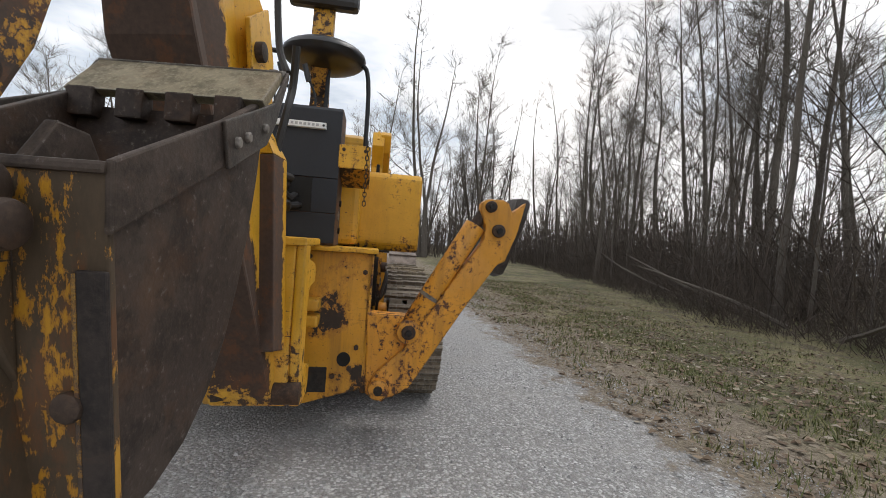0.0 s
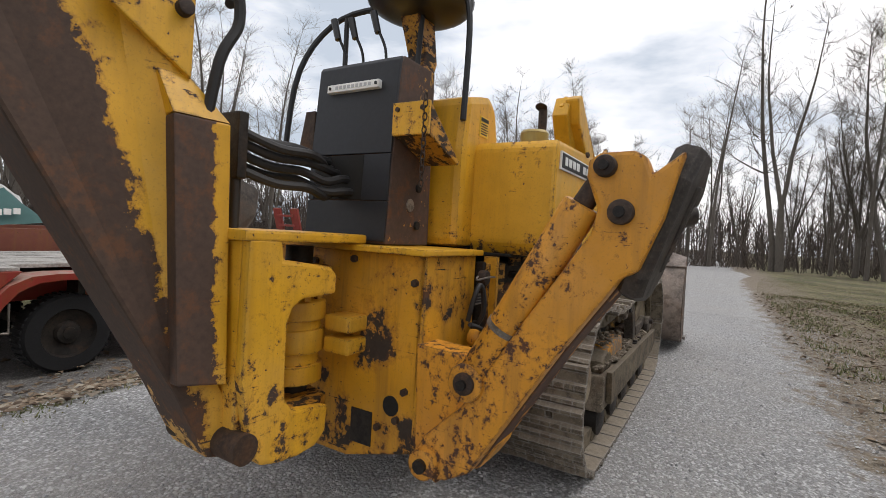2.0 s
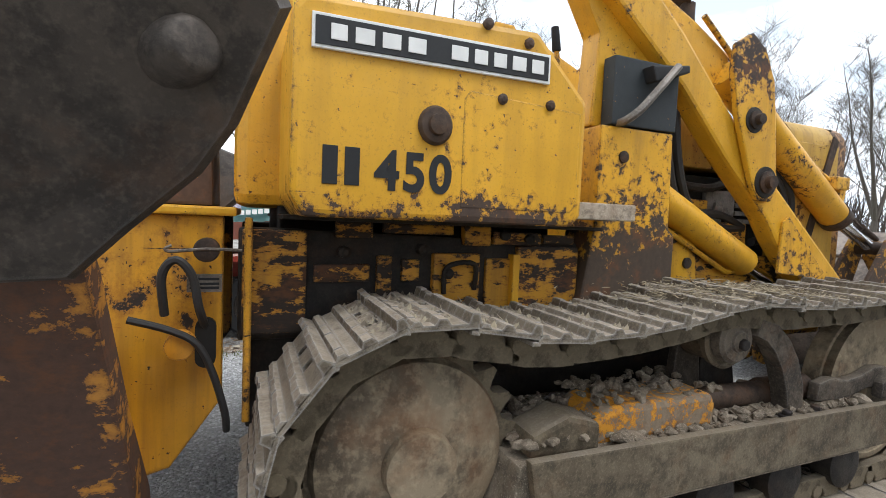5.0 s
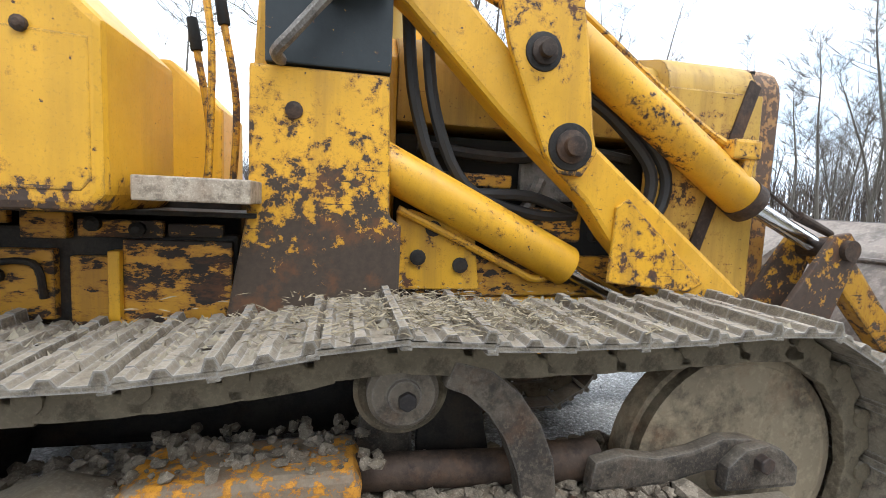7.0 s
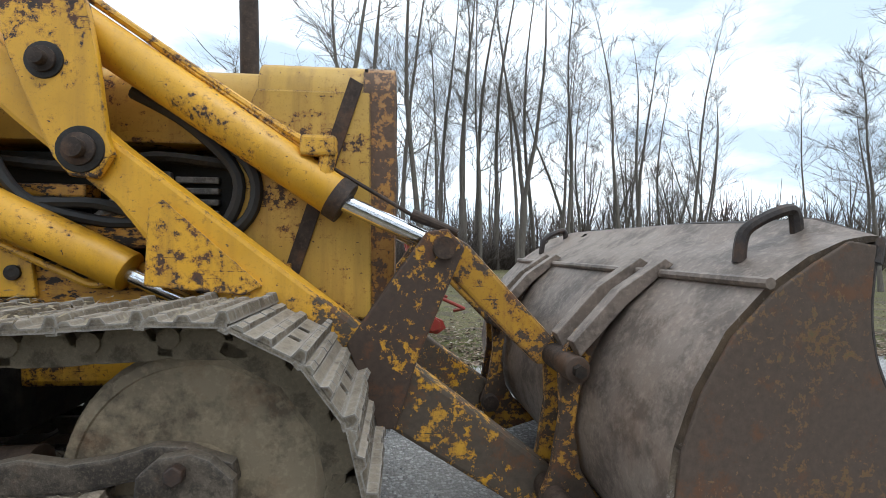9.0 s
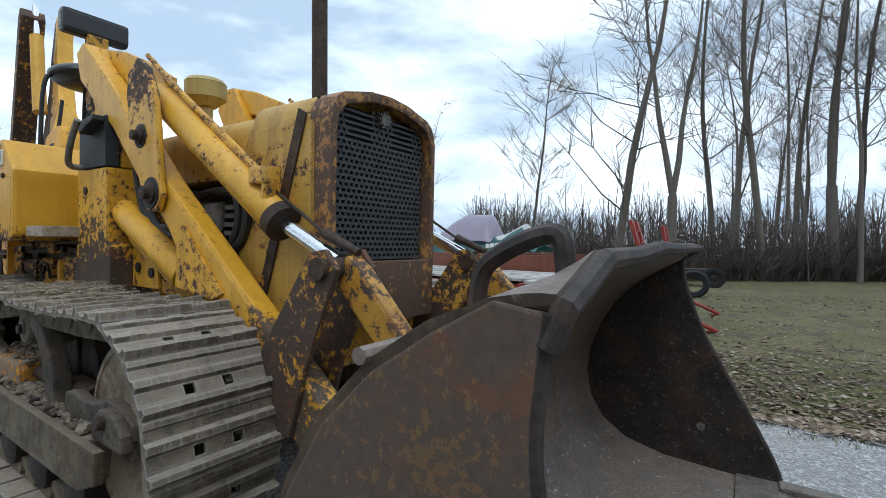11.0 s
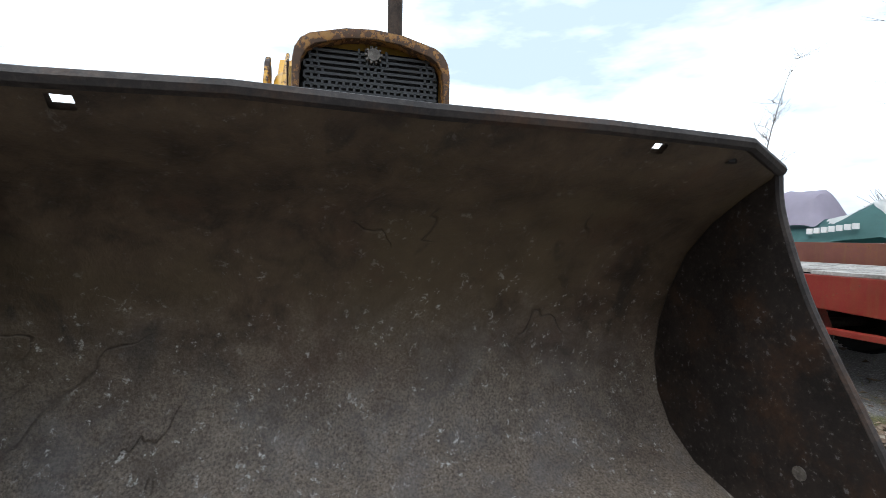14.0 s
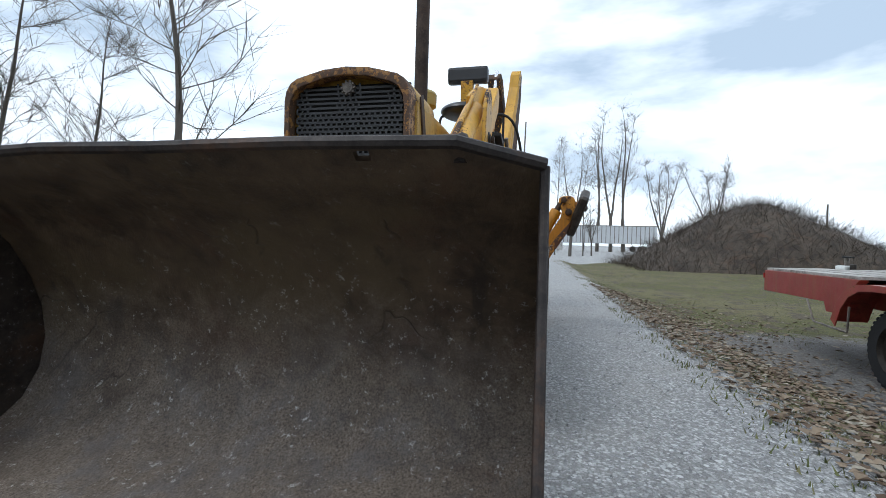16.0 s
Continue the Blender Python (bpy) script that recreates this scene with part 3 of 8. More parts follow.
M_LEAF = island_material("dry_leaves", (0.075, 0.047, 0.028), (0.185, 0.125, 0.078), (0.34, 0.262, 0.18), (0.120, 0.077, 0.046), (0.47, 0.42, 0.33))
M_PEBBLE = island_material("gravel_stones", (0.20, 0.20, 0.20), (0.42, 0.42, 0.42), (0.62, 0.62, 0.62), (0.32, 0.30, 0.28), (0.74, 0.74, 0.73))
M_BLADE = island_material("winter_grass", (0.075, 0.085, 0.026), (0.14, 0.145, 0.045), (0.30, 0.26, 0.14), (0.44, 0.37, 0.23))
M_TWIG = island_material("brush_stems", (0.042, 0.031, 0.024), (0.073, 0.055, 0.044), (0.102, 0.078, 0.062), (0.14, 0.11, 0.088))

rg = np.random.default_rng(21)
verts, faces = [], []


def leaf(x, y, s):
    z = hgt(x, y) + rg.uniform(0.004, 0.035)
    a, tilt, fold = rg.uniform(0, 6.28), rg.uniform(-0.4, 0.4), rg.uniform(0.0, 0.7)
    ca, sa = math.cos(a), math.sin(a)
    w = s * rg.uniform(0.32, 0.5)
    pts = [(-s * 0.5, 0, 0), (0, -w, w * fold), (s * 0.55, 0, s * 0.15 * tilt), (0, w, w * fold), (-s * 0.05, 0, 0)]
    k = len(verts)
    for px, py, pz in pts:
        verts.append((x + px * ca - py * sa, y + px * sa + py * ca, z + pz + px * tilt * 0.4))
    faces.extend([(k, k + 1, k + 4), (k + 1, k + 2, k + 4), (k + 4, k + 2, k + 3), (k, k + 4, k + 3)])


for _ in range(9000):
    x = rg.uniform(-7, 8)
    y = road_left(x) + 0.25 + abs(rg.normal(0.75, 0.55))
    leaf(x, y, rg.uniform(0.03, 0.072))
for _ in range(9500):
    x = rg.uniform(1.5, 9.5)
    leaf(x, road_left(x) + 0.3 + abs(rg.normal(0, 2.2)), rg.uniform(0.03, 0.075))
for _ in range(3500):
    x, y = rg.uniform(-6, 15), rg.uniform(3.0, 15)
    leaf(x, y, rg.uniform(0.05, 0.10))
for _ in range(12500):
    x = rg.uniform(-5, 12)
    y = road_right(x) - 0.15 - abs(rg.normal(2.3, 1.5))
    leaf(x, y, rg.uniform(0.03, 0.075))
scatter("fallen_leaves", verts, faces, M_LEAF, "dry brown fallen leaves on the verge", "leaves")

verts, faces = [], []
for k in range(36000):
    x = rg.uniform(-5.0, 6.0)
    lo, hi = road_right(x) - 0.7, road_left(x) + 0.9
    y = lo + (hi - lo) * rg.beta(0.8, 0.8)
    z = 0.0 if road_right(x) + 0.1 < y < road_left(x) - 0.1 else hgt(x, y) + 0.004
    s = rg.uniform(0.004, 0.010) * (1.7 if k % 12 == 0 else 1)
    n0 = len(verts)
    a = rg.uniform(0, 6.28)
    ca, sa = math.cos(a) * s, math.sin(a) * s
    q = rg.uniform(0.5, 1.0, 5)
    verts += [(x + ca * q[0], y + sa * q[0], z), (x - sa * q[1], y + ca * q[1], z), (x - ca * q[2], y - sa * q[2], z), (x + sa * q[3], y - ca * q[3], z), (x + ca * 0.2, y, z + s * q[4])]
    faces += [(n0, n0 + 1, n0 + 4), (n0 + 1, n0 + 2, n0 + 4), (n0 + 2, n0 + 3, n0 + 4), (n0 + 3, n0, n0 + 4)]
scatter("gravel_stones", verts, faces, M_PEBBLE, "loose grey gravel stones on the road", "gravel")

verts, faces = [], []
for k in range(13000):
    if k % 2:
        x = rg.uniform(-6, 22)
        y = road_right(x) - 0.3 - abs(rg.normal(2.2, 1.8))
    else:
        x, y = rg.uniform(-24, 12), rg.uniform(2.0, 16)
    z = hgt(x, y)
    for _ in range(6):
        a, h, w = rg.uniform(0, 6.28), rg.uniform(0.012, 0.045), rg.uniform(0.0015, 0.004)
        bx, by = x + rg.normal(0, 0.05), y + rg.normal(0, 0.05)
        n0 = len(verts)
        verts += [(bx - w * math.sin(a), by + w * math.cos(a), z - 0.01), (bx + w * math.sin(a), by - w * math.cos(a), z - 0.01), (bx + h * 1.2 * math.cos(a), by + h * 1.2 * math.sin(a), z + h)]
        faces.append((n0, n0 + 1, n0 + 2))
scatter("grass_tufts", verts, faces, M_BLADE, "short winter grass tufts beside the road", "grass")

# patches of short grass on the verge and the field beside the trailer
verts, faces = [], []
for _ in range(60000):
    if rg.random() < 0.72:
        x = rg.uniform(-4.5, 12)
        y = road_right(x) - 0.35 - abs(rg.normal(1.9, 1.3))
    else:
        x = rg.uniform(-9, 6)
        y = road_left(x) + 0.05 + abs(rg.normal(0, 1.8))
        if -2.9 < x < 1.7 and y > 3.4:
            continue
    if noise.noise((x * 1.3, y * 1.3, 7)) + 0.5 * noise.noise((x * 4, y * 4, 2)) < -0.02:
        continue
    a, h = rg.uniform(0, 6.28), rg.uniform(0.02, 0.085) * (1.0 if y < 0 else 0.45)
    z, w = hgt(x, y) - 0.004, rg.uniform(0.003, 0.007)
    ca, sa, out = math.cos(a), math.sin(a), h * rg.uniform(0.2, 1.1)
    k = len(verts)
    verts.extend([(x - w * sa, y + w * ca, z), (x + w * sa, y - w * ca, z), (x + out * ca, y + out * sa, z + h)])
    faces.append((k, k + 1, k + 2))
scatter("verge_grass", verts, faces, island_material("dull_verge_grass", (0.070, 0.085, 0.024), (0.115, 0.135, 0.038), (0.19, 0.19, 0.066), (0.32, 0.29, 0.15)), "short dull green and straw grass on the verge", "grass")

# ---- bare trees and brush ----
def bark_material():
    m, n, l, b = material("grey_brown_bark")
    v = coords(n, l, scale=(1, 1, 0.25))
    t = noise_tex(n, l, v, 18.0, 5, 0.7)
    g = noise_tex(n, l, coords(n, l), 1.5, 3)
    c = mix(n, l, t, (0.060, 0.050, 0.042), (0.19, 0.165, 0.14))
    c = mix(n, l, math_node(n, l, "MULTIPLY", ramp(n, l, g, (0.5, 0.0), (0.7, 1.0)), 0.35), c, (0.10, 0.105, 0.07))
    l.new(c, b.inputs["Base Color"])
    b.inputs["Roughness"].default_value = 0.95
    bump(n, l, b, t, 0.7, 0.02)
    return m


M_BARK = bark_material()


def add_limb(verts, faces, pts, radii, seg):
    rings = []
    side = None
    tip = radii[-1] < 0.006
    for k, p in enumerate(pts[:-1] if tip else pts):
        t = (pts[min(k + 1, len(pts) - 1)] - pts[max(k - 1, 0)]).normalized()
        side = t.orthogonal().normalized() if side is None else (side - t * side.dot(t)).normalized()
        up = t.cross(side)
        base = len(verts)
        for j in range(seg):
            a = 2 * math.pi * j / seg
            verts.append(tuple(p + (side * math.cos(a) + up * math.sin(a)) * radii[k]))
        rings.append(base)
    for a, b in zip(rings, rings[1:]):
        for j in range(seg):
            faces.append((a + j, a + (j + 1) % seg, b + (j + 1) % seg, b + j))
    if tip:
        verts.append(tuple(pts[-1]))
        faces.extend((rings[-1] + j, rings[-1] + (j + 1) % seg, len(verts) - 1) for j in range(seg))


def wander(rnd, start, direction, length, steps, bend, lift=0.0):
    pts = [start]
    d = direction.normalized()
    for _ in range(steps):
        d = (d + Vector((rnd.uniform(-bend, bend), rnd.uniform(-bend, bend), rnd.uniform(-bend, bend) + lift))).normalized()
        pts.append(pts[-1] + d * (length / steps))
    return pts


def tree_meshes(seed, height, trunk_r, clear, reach, forks, limbs, twigs):
    """One bare tree: a trunk mesh and a crown mesh of limbs, branches and twigs."""
    rnd = random.Random(seed)
    tv, tf, cv, cf = [], [], [], []
    stems = []
    if forks > 1:
        low = wander(rnd, Vector((0, 0, -0.3)), Vector((0, 0, 1)), height * 0.22, 3, 0.05)
        add_limb(tv, tf, low, [trunk_r * (1.25 - 0.3 * q / 3) for q in range(4)], 8)
        for q in range(forks):
            a = 2 * math.pi * q / forks + rnd.uniform(-0.4, 0.4)
            pts = wander(rnd, low[-1], Vector((0.26 * math.cos(a), 0.26 * math.sin(a), 1)), height * 0.74 * rnd.uniform(0.85, 1.0), 8, 0.10, 0.05)
            r0 = trunk_r * 0.7
            add_limb(tv, tf, pts, [r0 * (1 - 0.95 * e / 8) for e in range(9)], 6)
            stems.append((pts, r0))
    else:
        pts = wander(rnd, Vector((0, 0, -0.3)), Vector((rnd.uniform(-0.06, 0.06), rnd.uniform(-0.06, 0.06), 1)), height, 12, 0.08, 0.03)
        add_limb(tv, tf, pts, [trunk_r * (1.25 if e == 0 else 1.0 - 0.97 * (e / 12) ** 1.1) for e in range(13)], 8)
        stems.append((pts, trunk_r))
    shoots = []
    for pts, r0 in stems:
        n = len(pts) - 1
        for _ in range(limbs // len(stems)):
            f = clear + (0.97 - clear) * rnd.random() ** 0.8 if forks == 1 else rnd.uniform(0.12, 0.97)
            u = f * n
            e = min(int(u), n - 1)
            p = pts[e].lerp(pts[e + 1], u - e)
            a = rnd.uniform(0, 2 * math.pi)
            length = height * reach * rnd.uniform(0.45, 1.1) * (1.15 - f)
            q = wander(rnd, p, Vector((math.cos(a), math.sin(a), rnd.uniform(0.15, 1.3) if forks < 3 else rnd.uniform(0.8, 2.2))), length, 5, 0.27, 0.07)
            r = max(0.013, r0 * 0.25 * (1.1 - f))
            add_limb(cv, cf, q, [r * (1 - 0.97 * w / 5) for w in range(6)], 3)
            shoots.append((q, length))
            for _ in range(4):
                w = rnd.randrange(1, 5)
                g = q[w].lerp(q[w + 1], rnd.random())
                a2 = rnd.uniform(0, 2 * math.pi)
                d = (q[w + 1] - q[w]).normalized() + Vector((0.8 * math.cos(a2), 0.8 * math.sin(a2), rnd.uniform(0.0, 0.7)))
                ln = length * rnd.uniform(0.25, 0.55)
                b2 = wander(rnd, g, d, ln, 3, 0.22, 0.08)
                add_limb(cv, cf, b2, [max(0.014, r * 0.5), max(0.011, r * 0.4), max(0.008, r * 0.25), 0.004], 3)
                shoots.append((b2, ln))
    for _ in range(twigs):
        q, length = rnd.choice(shoots)
        n = len(q) - 1
        w = rnd.randrange(0, n)
        p = q[w].lerp(q[w + 1], rnd.random())
        a2 = rnd.uniform(0, 2 * math.pi)
        d = (q[w + 1] - q[w]).normalized() * 0.8 + Vector((0.9 * math.cos(a2), 0.9 * math.sin(a2), rnd.uniform(-0.3, 0.5)))
        t = wander(rnd, p, d, height * rnd.uniform(0.035, 0.10), 2, 0.22, 0.05)
        add_limb(cv, cf, t, [0.0065, 0.005, 0.002], 3)
        for w in (0, 1):
            a3 = rnd.uniform(0, 2 * math.pi)
            d = (t[2] - t[0]).normalized() * 0.9 + Vector((0.8 * math.cos(a3), 0.8 * math.sin(a3), rnd.uniform(-0.2, 0.5)))
            add_limb(cv, cf, wander(rnd, t[w].lerp(t[w + 1], rnd.random()), d, height * rnd.uniform(0.02, 0.055), 1, 0.1), [0.0045, 0.0015], 3)
    out = []
    for nm, v, f in (("trunk", tv, tf), ("crown", cv, cf)):
        me = bpy.data.meshes.new(nm)
        me.from_pydata([tuple(x) for x in v], [], f)
        me.materials.append(M_BARK)
        for p in me.polygons:
            p.use_smooth = True
        out.append(me)
    return out


TREE_KINDS = {
    "tall": [tree_meshes(q, h, r, 0.26, 0.27, 1, 32, 250) for q, h, r in ((1, 17, 0.125), (2, 15, 0.09), (3, 18, 0.14))],
    "fork": [tree_meshes(q, h, r, 0.2, 0.20, 2, 36, 330) for q, h, r in ((5, 16, 0.17), (6, 14, 0.13))],
    "open": [tree_meshes(q, h, r, 0.14, 0.38, 1, 44, 700) for q, h, r in ((8, 12, 0.13), (9, 11, 0.10))],
    "slim": [tree_meshes(q, h, r, 0.14, 0.20, 1, 16, 130) for q, h, r in ((11, 9, 0.04), (12, 11, 0.055), (13, 7.5, 0.035))],
    "multi": [tree_meshes(q, h, r, 0.1, 0.27, 4, 64, 620) for q, h, r in ((15, 11, 0.13), (16, 9, 0.10))],
}
TREE_WORDS = {"tall": "tall bare grey-brown tree with a long clear trunk", "fork": "bare tree with a forked grey trunk", "open": "bare tree with wide-spreading low limbs", "slim": "slender bare young tree in the brush", "multi": "bare tree with several rising stems"}
tree_rnd = random.Random(77)


def plant(kind, x, y, size=1.0, group="bare trees", pick=None):
    ms = TREE_KINDS[kind][tree_rnd.randrange(len(TREE_KINDS[kind])) if pick is None else pick]
    t = tagged(empty("tree", pose(x, y, hgt(x, y), 0, 0, tree_rnd.uniform(0, 360)) @ Matrix.Diagonal((size, size, size, 1))), TREE_WORDS[kind], "tree", group)
    for nm, me in zip(("trunk", "crown"), ms):
        o = new(nm, me)
        o.parent = t
    return t


def edge_right(x):
    """The edge of the woods on the loader's right."""
    pts = [(-8, -10.5), (-2, -8.0), (0, -7.7), (4, -7.2), (10, -9.0), (17, -10.6), (23, -12.6), (34, -15.0), (60, -18)]
    for (x0, y0), (x1, y1) in zip(pts, pts[1:]):
        if x <= x1:
            return y0 + (y1 - y0) * (x - x0) / (x1 - x0)
    return pts[-1][1]


def woods_tree(kind, x, y, size, stands):
    """A tree of the roadside woods; where none stands the spot is left as a gap."""
    if stands:
        plant(kind, x, y, size, "trees of the roadside woods")
    else:
        tree_rnd.randrange(len(TREE_KINDS[kind]))
        tree_rnd.uniform(0, 360)


# woods on the right
for q in range(92):
    x = tree_rnd.uniform(-3.5, 50)
    y = edge_right(x) - 0.4 - abs(tree_rnd.gauss(0, 7.0))
    woods_tree(tree_rnd.choice(["tall", "tall", "fork", "slim", "slim", "slim", "slim", "tall", "open"]), x, y, tree_rnd.uniform(0.75, 1.05), q % 7 < 6)
for q in range(64):
    x = tree_rnd.uniform(-3.0, 46)
    y = edge_right(x) - abs(tree_rnd.gauss(0, 3.0))
    woods_tree("slim", x, y, tree_rnd.uniform(0.5, 0.95), q % 6 < 5)
# trees seen past the left side of the road
for kind, x, y, s in (("open", -0.2, 13.0, 1.05), ("fork", 0.9, 19.0, 0.9), ("open", -5.6, 20.5, 0.85), ("tall", 3.0, 23.0, 1.0), ("tall", 4.0, 22.5, 1.05), ("tall", 4.9, 24.0, 0.95),
                      ("fork", 6.6, 24.5, 1.1), ("tall", 7.3, 23.5, 1.0), ("tall", 8.9, 26.0, 1.0), ("fork", 10.2, 25.5, 1.1), ("tall", 12.0, 28.0, 1.0), ("fork", 13.5, 27.0, 1.0), ("tall", 15.0, 29.0, 1.0),
                      ("tall", 17.5, 27.5, 1.0), ("fork", 20.0, 29.0, 1.0), ("tall", 22.5, 27.0, 0.9), ("tall", 5.4, 26.0, 1.0), ("tall", 8.1, 28.0, 1.05), ("tall", 9.6, 24.2, 0.9), ("tall", 13.0, 25.0, 0.95), ("tall", 2.2, 26.5, 1.0), ("slim", 5.6, 23.0, 1.1), ("slim", 11.0, 26.5, 1.1), ("slim", 2.0, 24.0, 1.0), ("open", 18.0, 11.5, 0.8),
                      ("multi", 26.5, 8.6, 1.0), ("multi", 22.5, 8.3, 0.95), ("open", 25.0, 4.6, 0.7), ("open", 16.0, 8.2, 0.75), ("multi", 26.0, 15.0, 1.0), ("multi", 31.0, 9.0, 1.0), ("open", 29.0, 18.5, 0.9), ("slim", -6.0, 11.6, 0.6), ("multi", -34.0, 14.1, 0.98), ("fork", -93.0, 14.3, 1.75), ("fork", -92.0, 16.7, 1.85), ("fork", -93.0, 19.2, 1.70)):
    plant(kind, x, y, s * (1.15 if 18 < y < 30 and kind != "slim" and x < 25 else 1.0))
for _ in range(26):
    plant(tree_rnd.choice(["tall", "slim", "fork", "multi"]), tree_rnd.uniform(2, 30), tree_rnd.uniform(29, 42), tree_rnd.uniform(0.8, 1.1))
for _ in range(44):
    plant(tree_rnd.choice(["multi", "tall", "slim", "open", "multi", "fork"]), tree_rnd.uniform(30, 48), tree_rnd.uniform(-16, 30), tree_rnd.uniform(0.9, 1.25))
# trees behind the loader
for kind, x, y, s in (("open", -8.4, -9.4, 1.15), ("open", -10.5, -14.5, 0.85), ("open", -5.5, -12.0, 0.8), ("slim", -3.0, -11.0, 0.9), ("multi", -39.1, 35.2, 0.62), ("open", -39.0, 31.0, 0.5), ("tall", -46.0, 3.6, 0.82), ("fork", -47.0, 5.2, 0.85), ("tall", -48.0, 6.6, 0.78), ("multi", -45.0, 13.5, 1.0), ("multi", -52, 8, 0.8)):
    plant(kind, x, y, s)


def brush(name, spots, label, hi, lean=0.8, thick=1.0):
    """Many thin bent stems in one mesh; spots yields x, y, height scale."""
    rnd = random.Random(len(name) * 13 + len(spots))
    v, f = [], []
    for x, y, k in spots:
        p = Vector((x, y, hgt(x, y) - 0.05))
        h = hi * k * rnd.uniform(0.25, 1.0)
        a = rnd.uniform(0, 6.28)
        d = Vector((lean * math.cos(a) * rnd.random(), lean * math.sin(a) * rnd.random(), 1))
        pts = wander(rnd, p, d, h, 2, 0.42)
        r = thick * (0.003 + 0.0038 * h * rnd.random())
        add_limb(v, f, pts, [r, r * 0.8, r * 0.25], 3)
        for _ in range(2):
            t0 = pts[0].lerp(pts[1], rnd.uniform(0.5, 1.0)) if rnd.random() < 0.5 else pts[1].lerp(pts[2], rnd.uniform(0.0, 0.6))
            t = wander(rnd, t0, Vector((rnd.uniform(-1, 1), rnd.uniform(-1, 1), rnd.uniform(-0.1, 0.8))), h * rnd.uniform(0.3, 0.6), 1, 0.25)
            add_limb(v, f, t, [r * 0.6, r * 0.15], 3)
    return scatter(name, v, f, M_TWIG, label, "brush")


spots = []
for _ in range(9500):
    x = tree_rnd.uniform(-4, 34) if tree_rnd.random() < 0.8 else tree_rnd.uniform(34, 52)
    d = abs(tree_rnd.gauss(0, 3.2))
    if noise.noise((x * 0.45, d * 0.5, 2)) > -0.25:
        spots.append((x, edge_right(x) - d + 0.3, min(1.2, 0.45 + 0.25 * d) * (1.0 + 0.5 * noise.noise((x * 0.7, 0, 8)))))
brush("undergrowth", spots, "dense bare brown brush along the woods", 2.8, 1.2)
spots = []
for _ in range(4200):
    x = tree_rnd.uniform(-4, 40)
    spots.append((x, edge_right(x) - 0.5 - abs(tree_rnd.gauss(0, 6.0)), tree_rnd.uniform(0.6, 1.1)))
brush("undergrowth", spots, "tangled thin saplings between the trees", 6.0, 0.7, 0.8)
spots = []
for _ in range(9000):
    x = tree_rnd.uniform(-4, 32)
    y = 19.8 + max(0, x - 2) * 0.85 * (x < 12) + (8.5 if x >= 12 else 0) + abs(tree_rnd.gauss(0, 2.2))
    spots.append((x, y, tree_rnd.uniform(0.6, 1.2)))
brush("undergrowth", spots, "dense bare reddish brown brush below trees", 2.9, 0.8, 2.6)
spots = []
for _ in range(4200):
    a = tree_rnd.uniform(-1, 1)
    spots.append((34 + tree_rnd.uniform(-3, 14), 35 * a, tree_rnd.uniform(0.6, 1.3)))
for _ in range(1500):
    spots.append((tree_rnd.uniform(-55, -6), 44 + tree_rnd.uniform(-4, 6), tree_rnd.uniform(0.6, 1.5)))
brush("undergrowth", spots, "bare brush along the far field edge", 3.0, 0.8, 2.8)

# a few dead stems leaning out of the brush
for x, y, dx, dy, ln in ((3.4, -8.2, 0.9, 0.45, 3.2), (5.2, -8.9, 1.0, 0.5, 3.6), (2.2, -7.9, -0.8, 0.5, 2.4), (8.0, -9.6, 0.9, 0.7, 3.0)):
    v, f = [], []
    rnd = random.Random(int(x * 10))
    add_limb(v, f, wander(rnd, Vector((0, 0, 0.1)), Vector((dx, dy, 0.35)), ln, 6, 0.09), [0.045, 0.042, 0.038, 0.033, 0.027, 0.018, 0.008], 6)
    me = bpy.data.meshes.new("fallen_branch")
    me.from_pydata([tuple(q) for q in v], [], f)
    me.materials.append(M_BARK)
    log = new("fallen_branch", me)
    log.location = (x, y, hgt(x, y))
    tagged(log, "bare grey branch fallen out of the brush", "branch", "fallen branches")

# far belt of woods all round
v, f = [], []
rnd = random.Random(9)
for k in range(3000):
    a = rnd.uniform(-100, 160)
    r = rnd.uniform(58, 95)
    x, y = r * math.cos(radians(a)), r * math.sin(radians(a))
    h = rnd.uniform(3.5, 9.5) if a < 116 else rnd.uniform(0.9, 2.6)
    pts = wander(rnd, Vector((x, y, -0.5)), Vector((0, 0, 1)), h, 2, 0.1)
    add_limb(v, f, pts, [0.09, 0.06, 0.02], 3)
    for _ in range(5):
        t = wander(rnd, pts[0].lerp(pts[1], rnd.uniform(0.4, 1.0)) if rnd.random() < 0.5 else pts[1], Vector((rnd.uniform(-1, 1), rnd.uniform(-1, 1), 1.2)), h * 0.45, 1, 0.2)
        add_limb(v, f, t, [0.045, 0.02], 3)
scatter("far_woods", v, f, M_TWIG, "far belt of bare woods beyond the fields", "woods")

# ---- the crawler loader with its backhoe; its own axes: x ahead, y to its left ----
LOADER = Matrix.Translation((0, 0.10, 0)) @ Matrix.Rotation(radians(-3.1), 4, "Z")
loader = tagged(empty("crawler_loader", LOADER), "worn yellow crawler loader with a folded backhoe on a gravel road", "loader")


def lp(name, bm, mat, parent=loader, label="", smooth=False):
    return part(name, bm, mat, parent, label, smooth)


# tracks
SPR, IDL = (-0.70, 0.385), (1.18, 0.385)


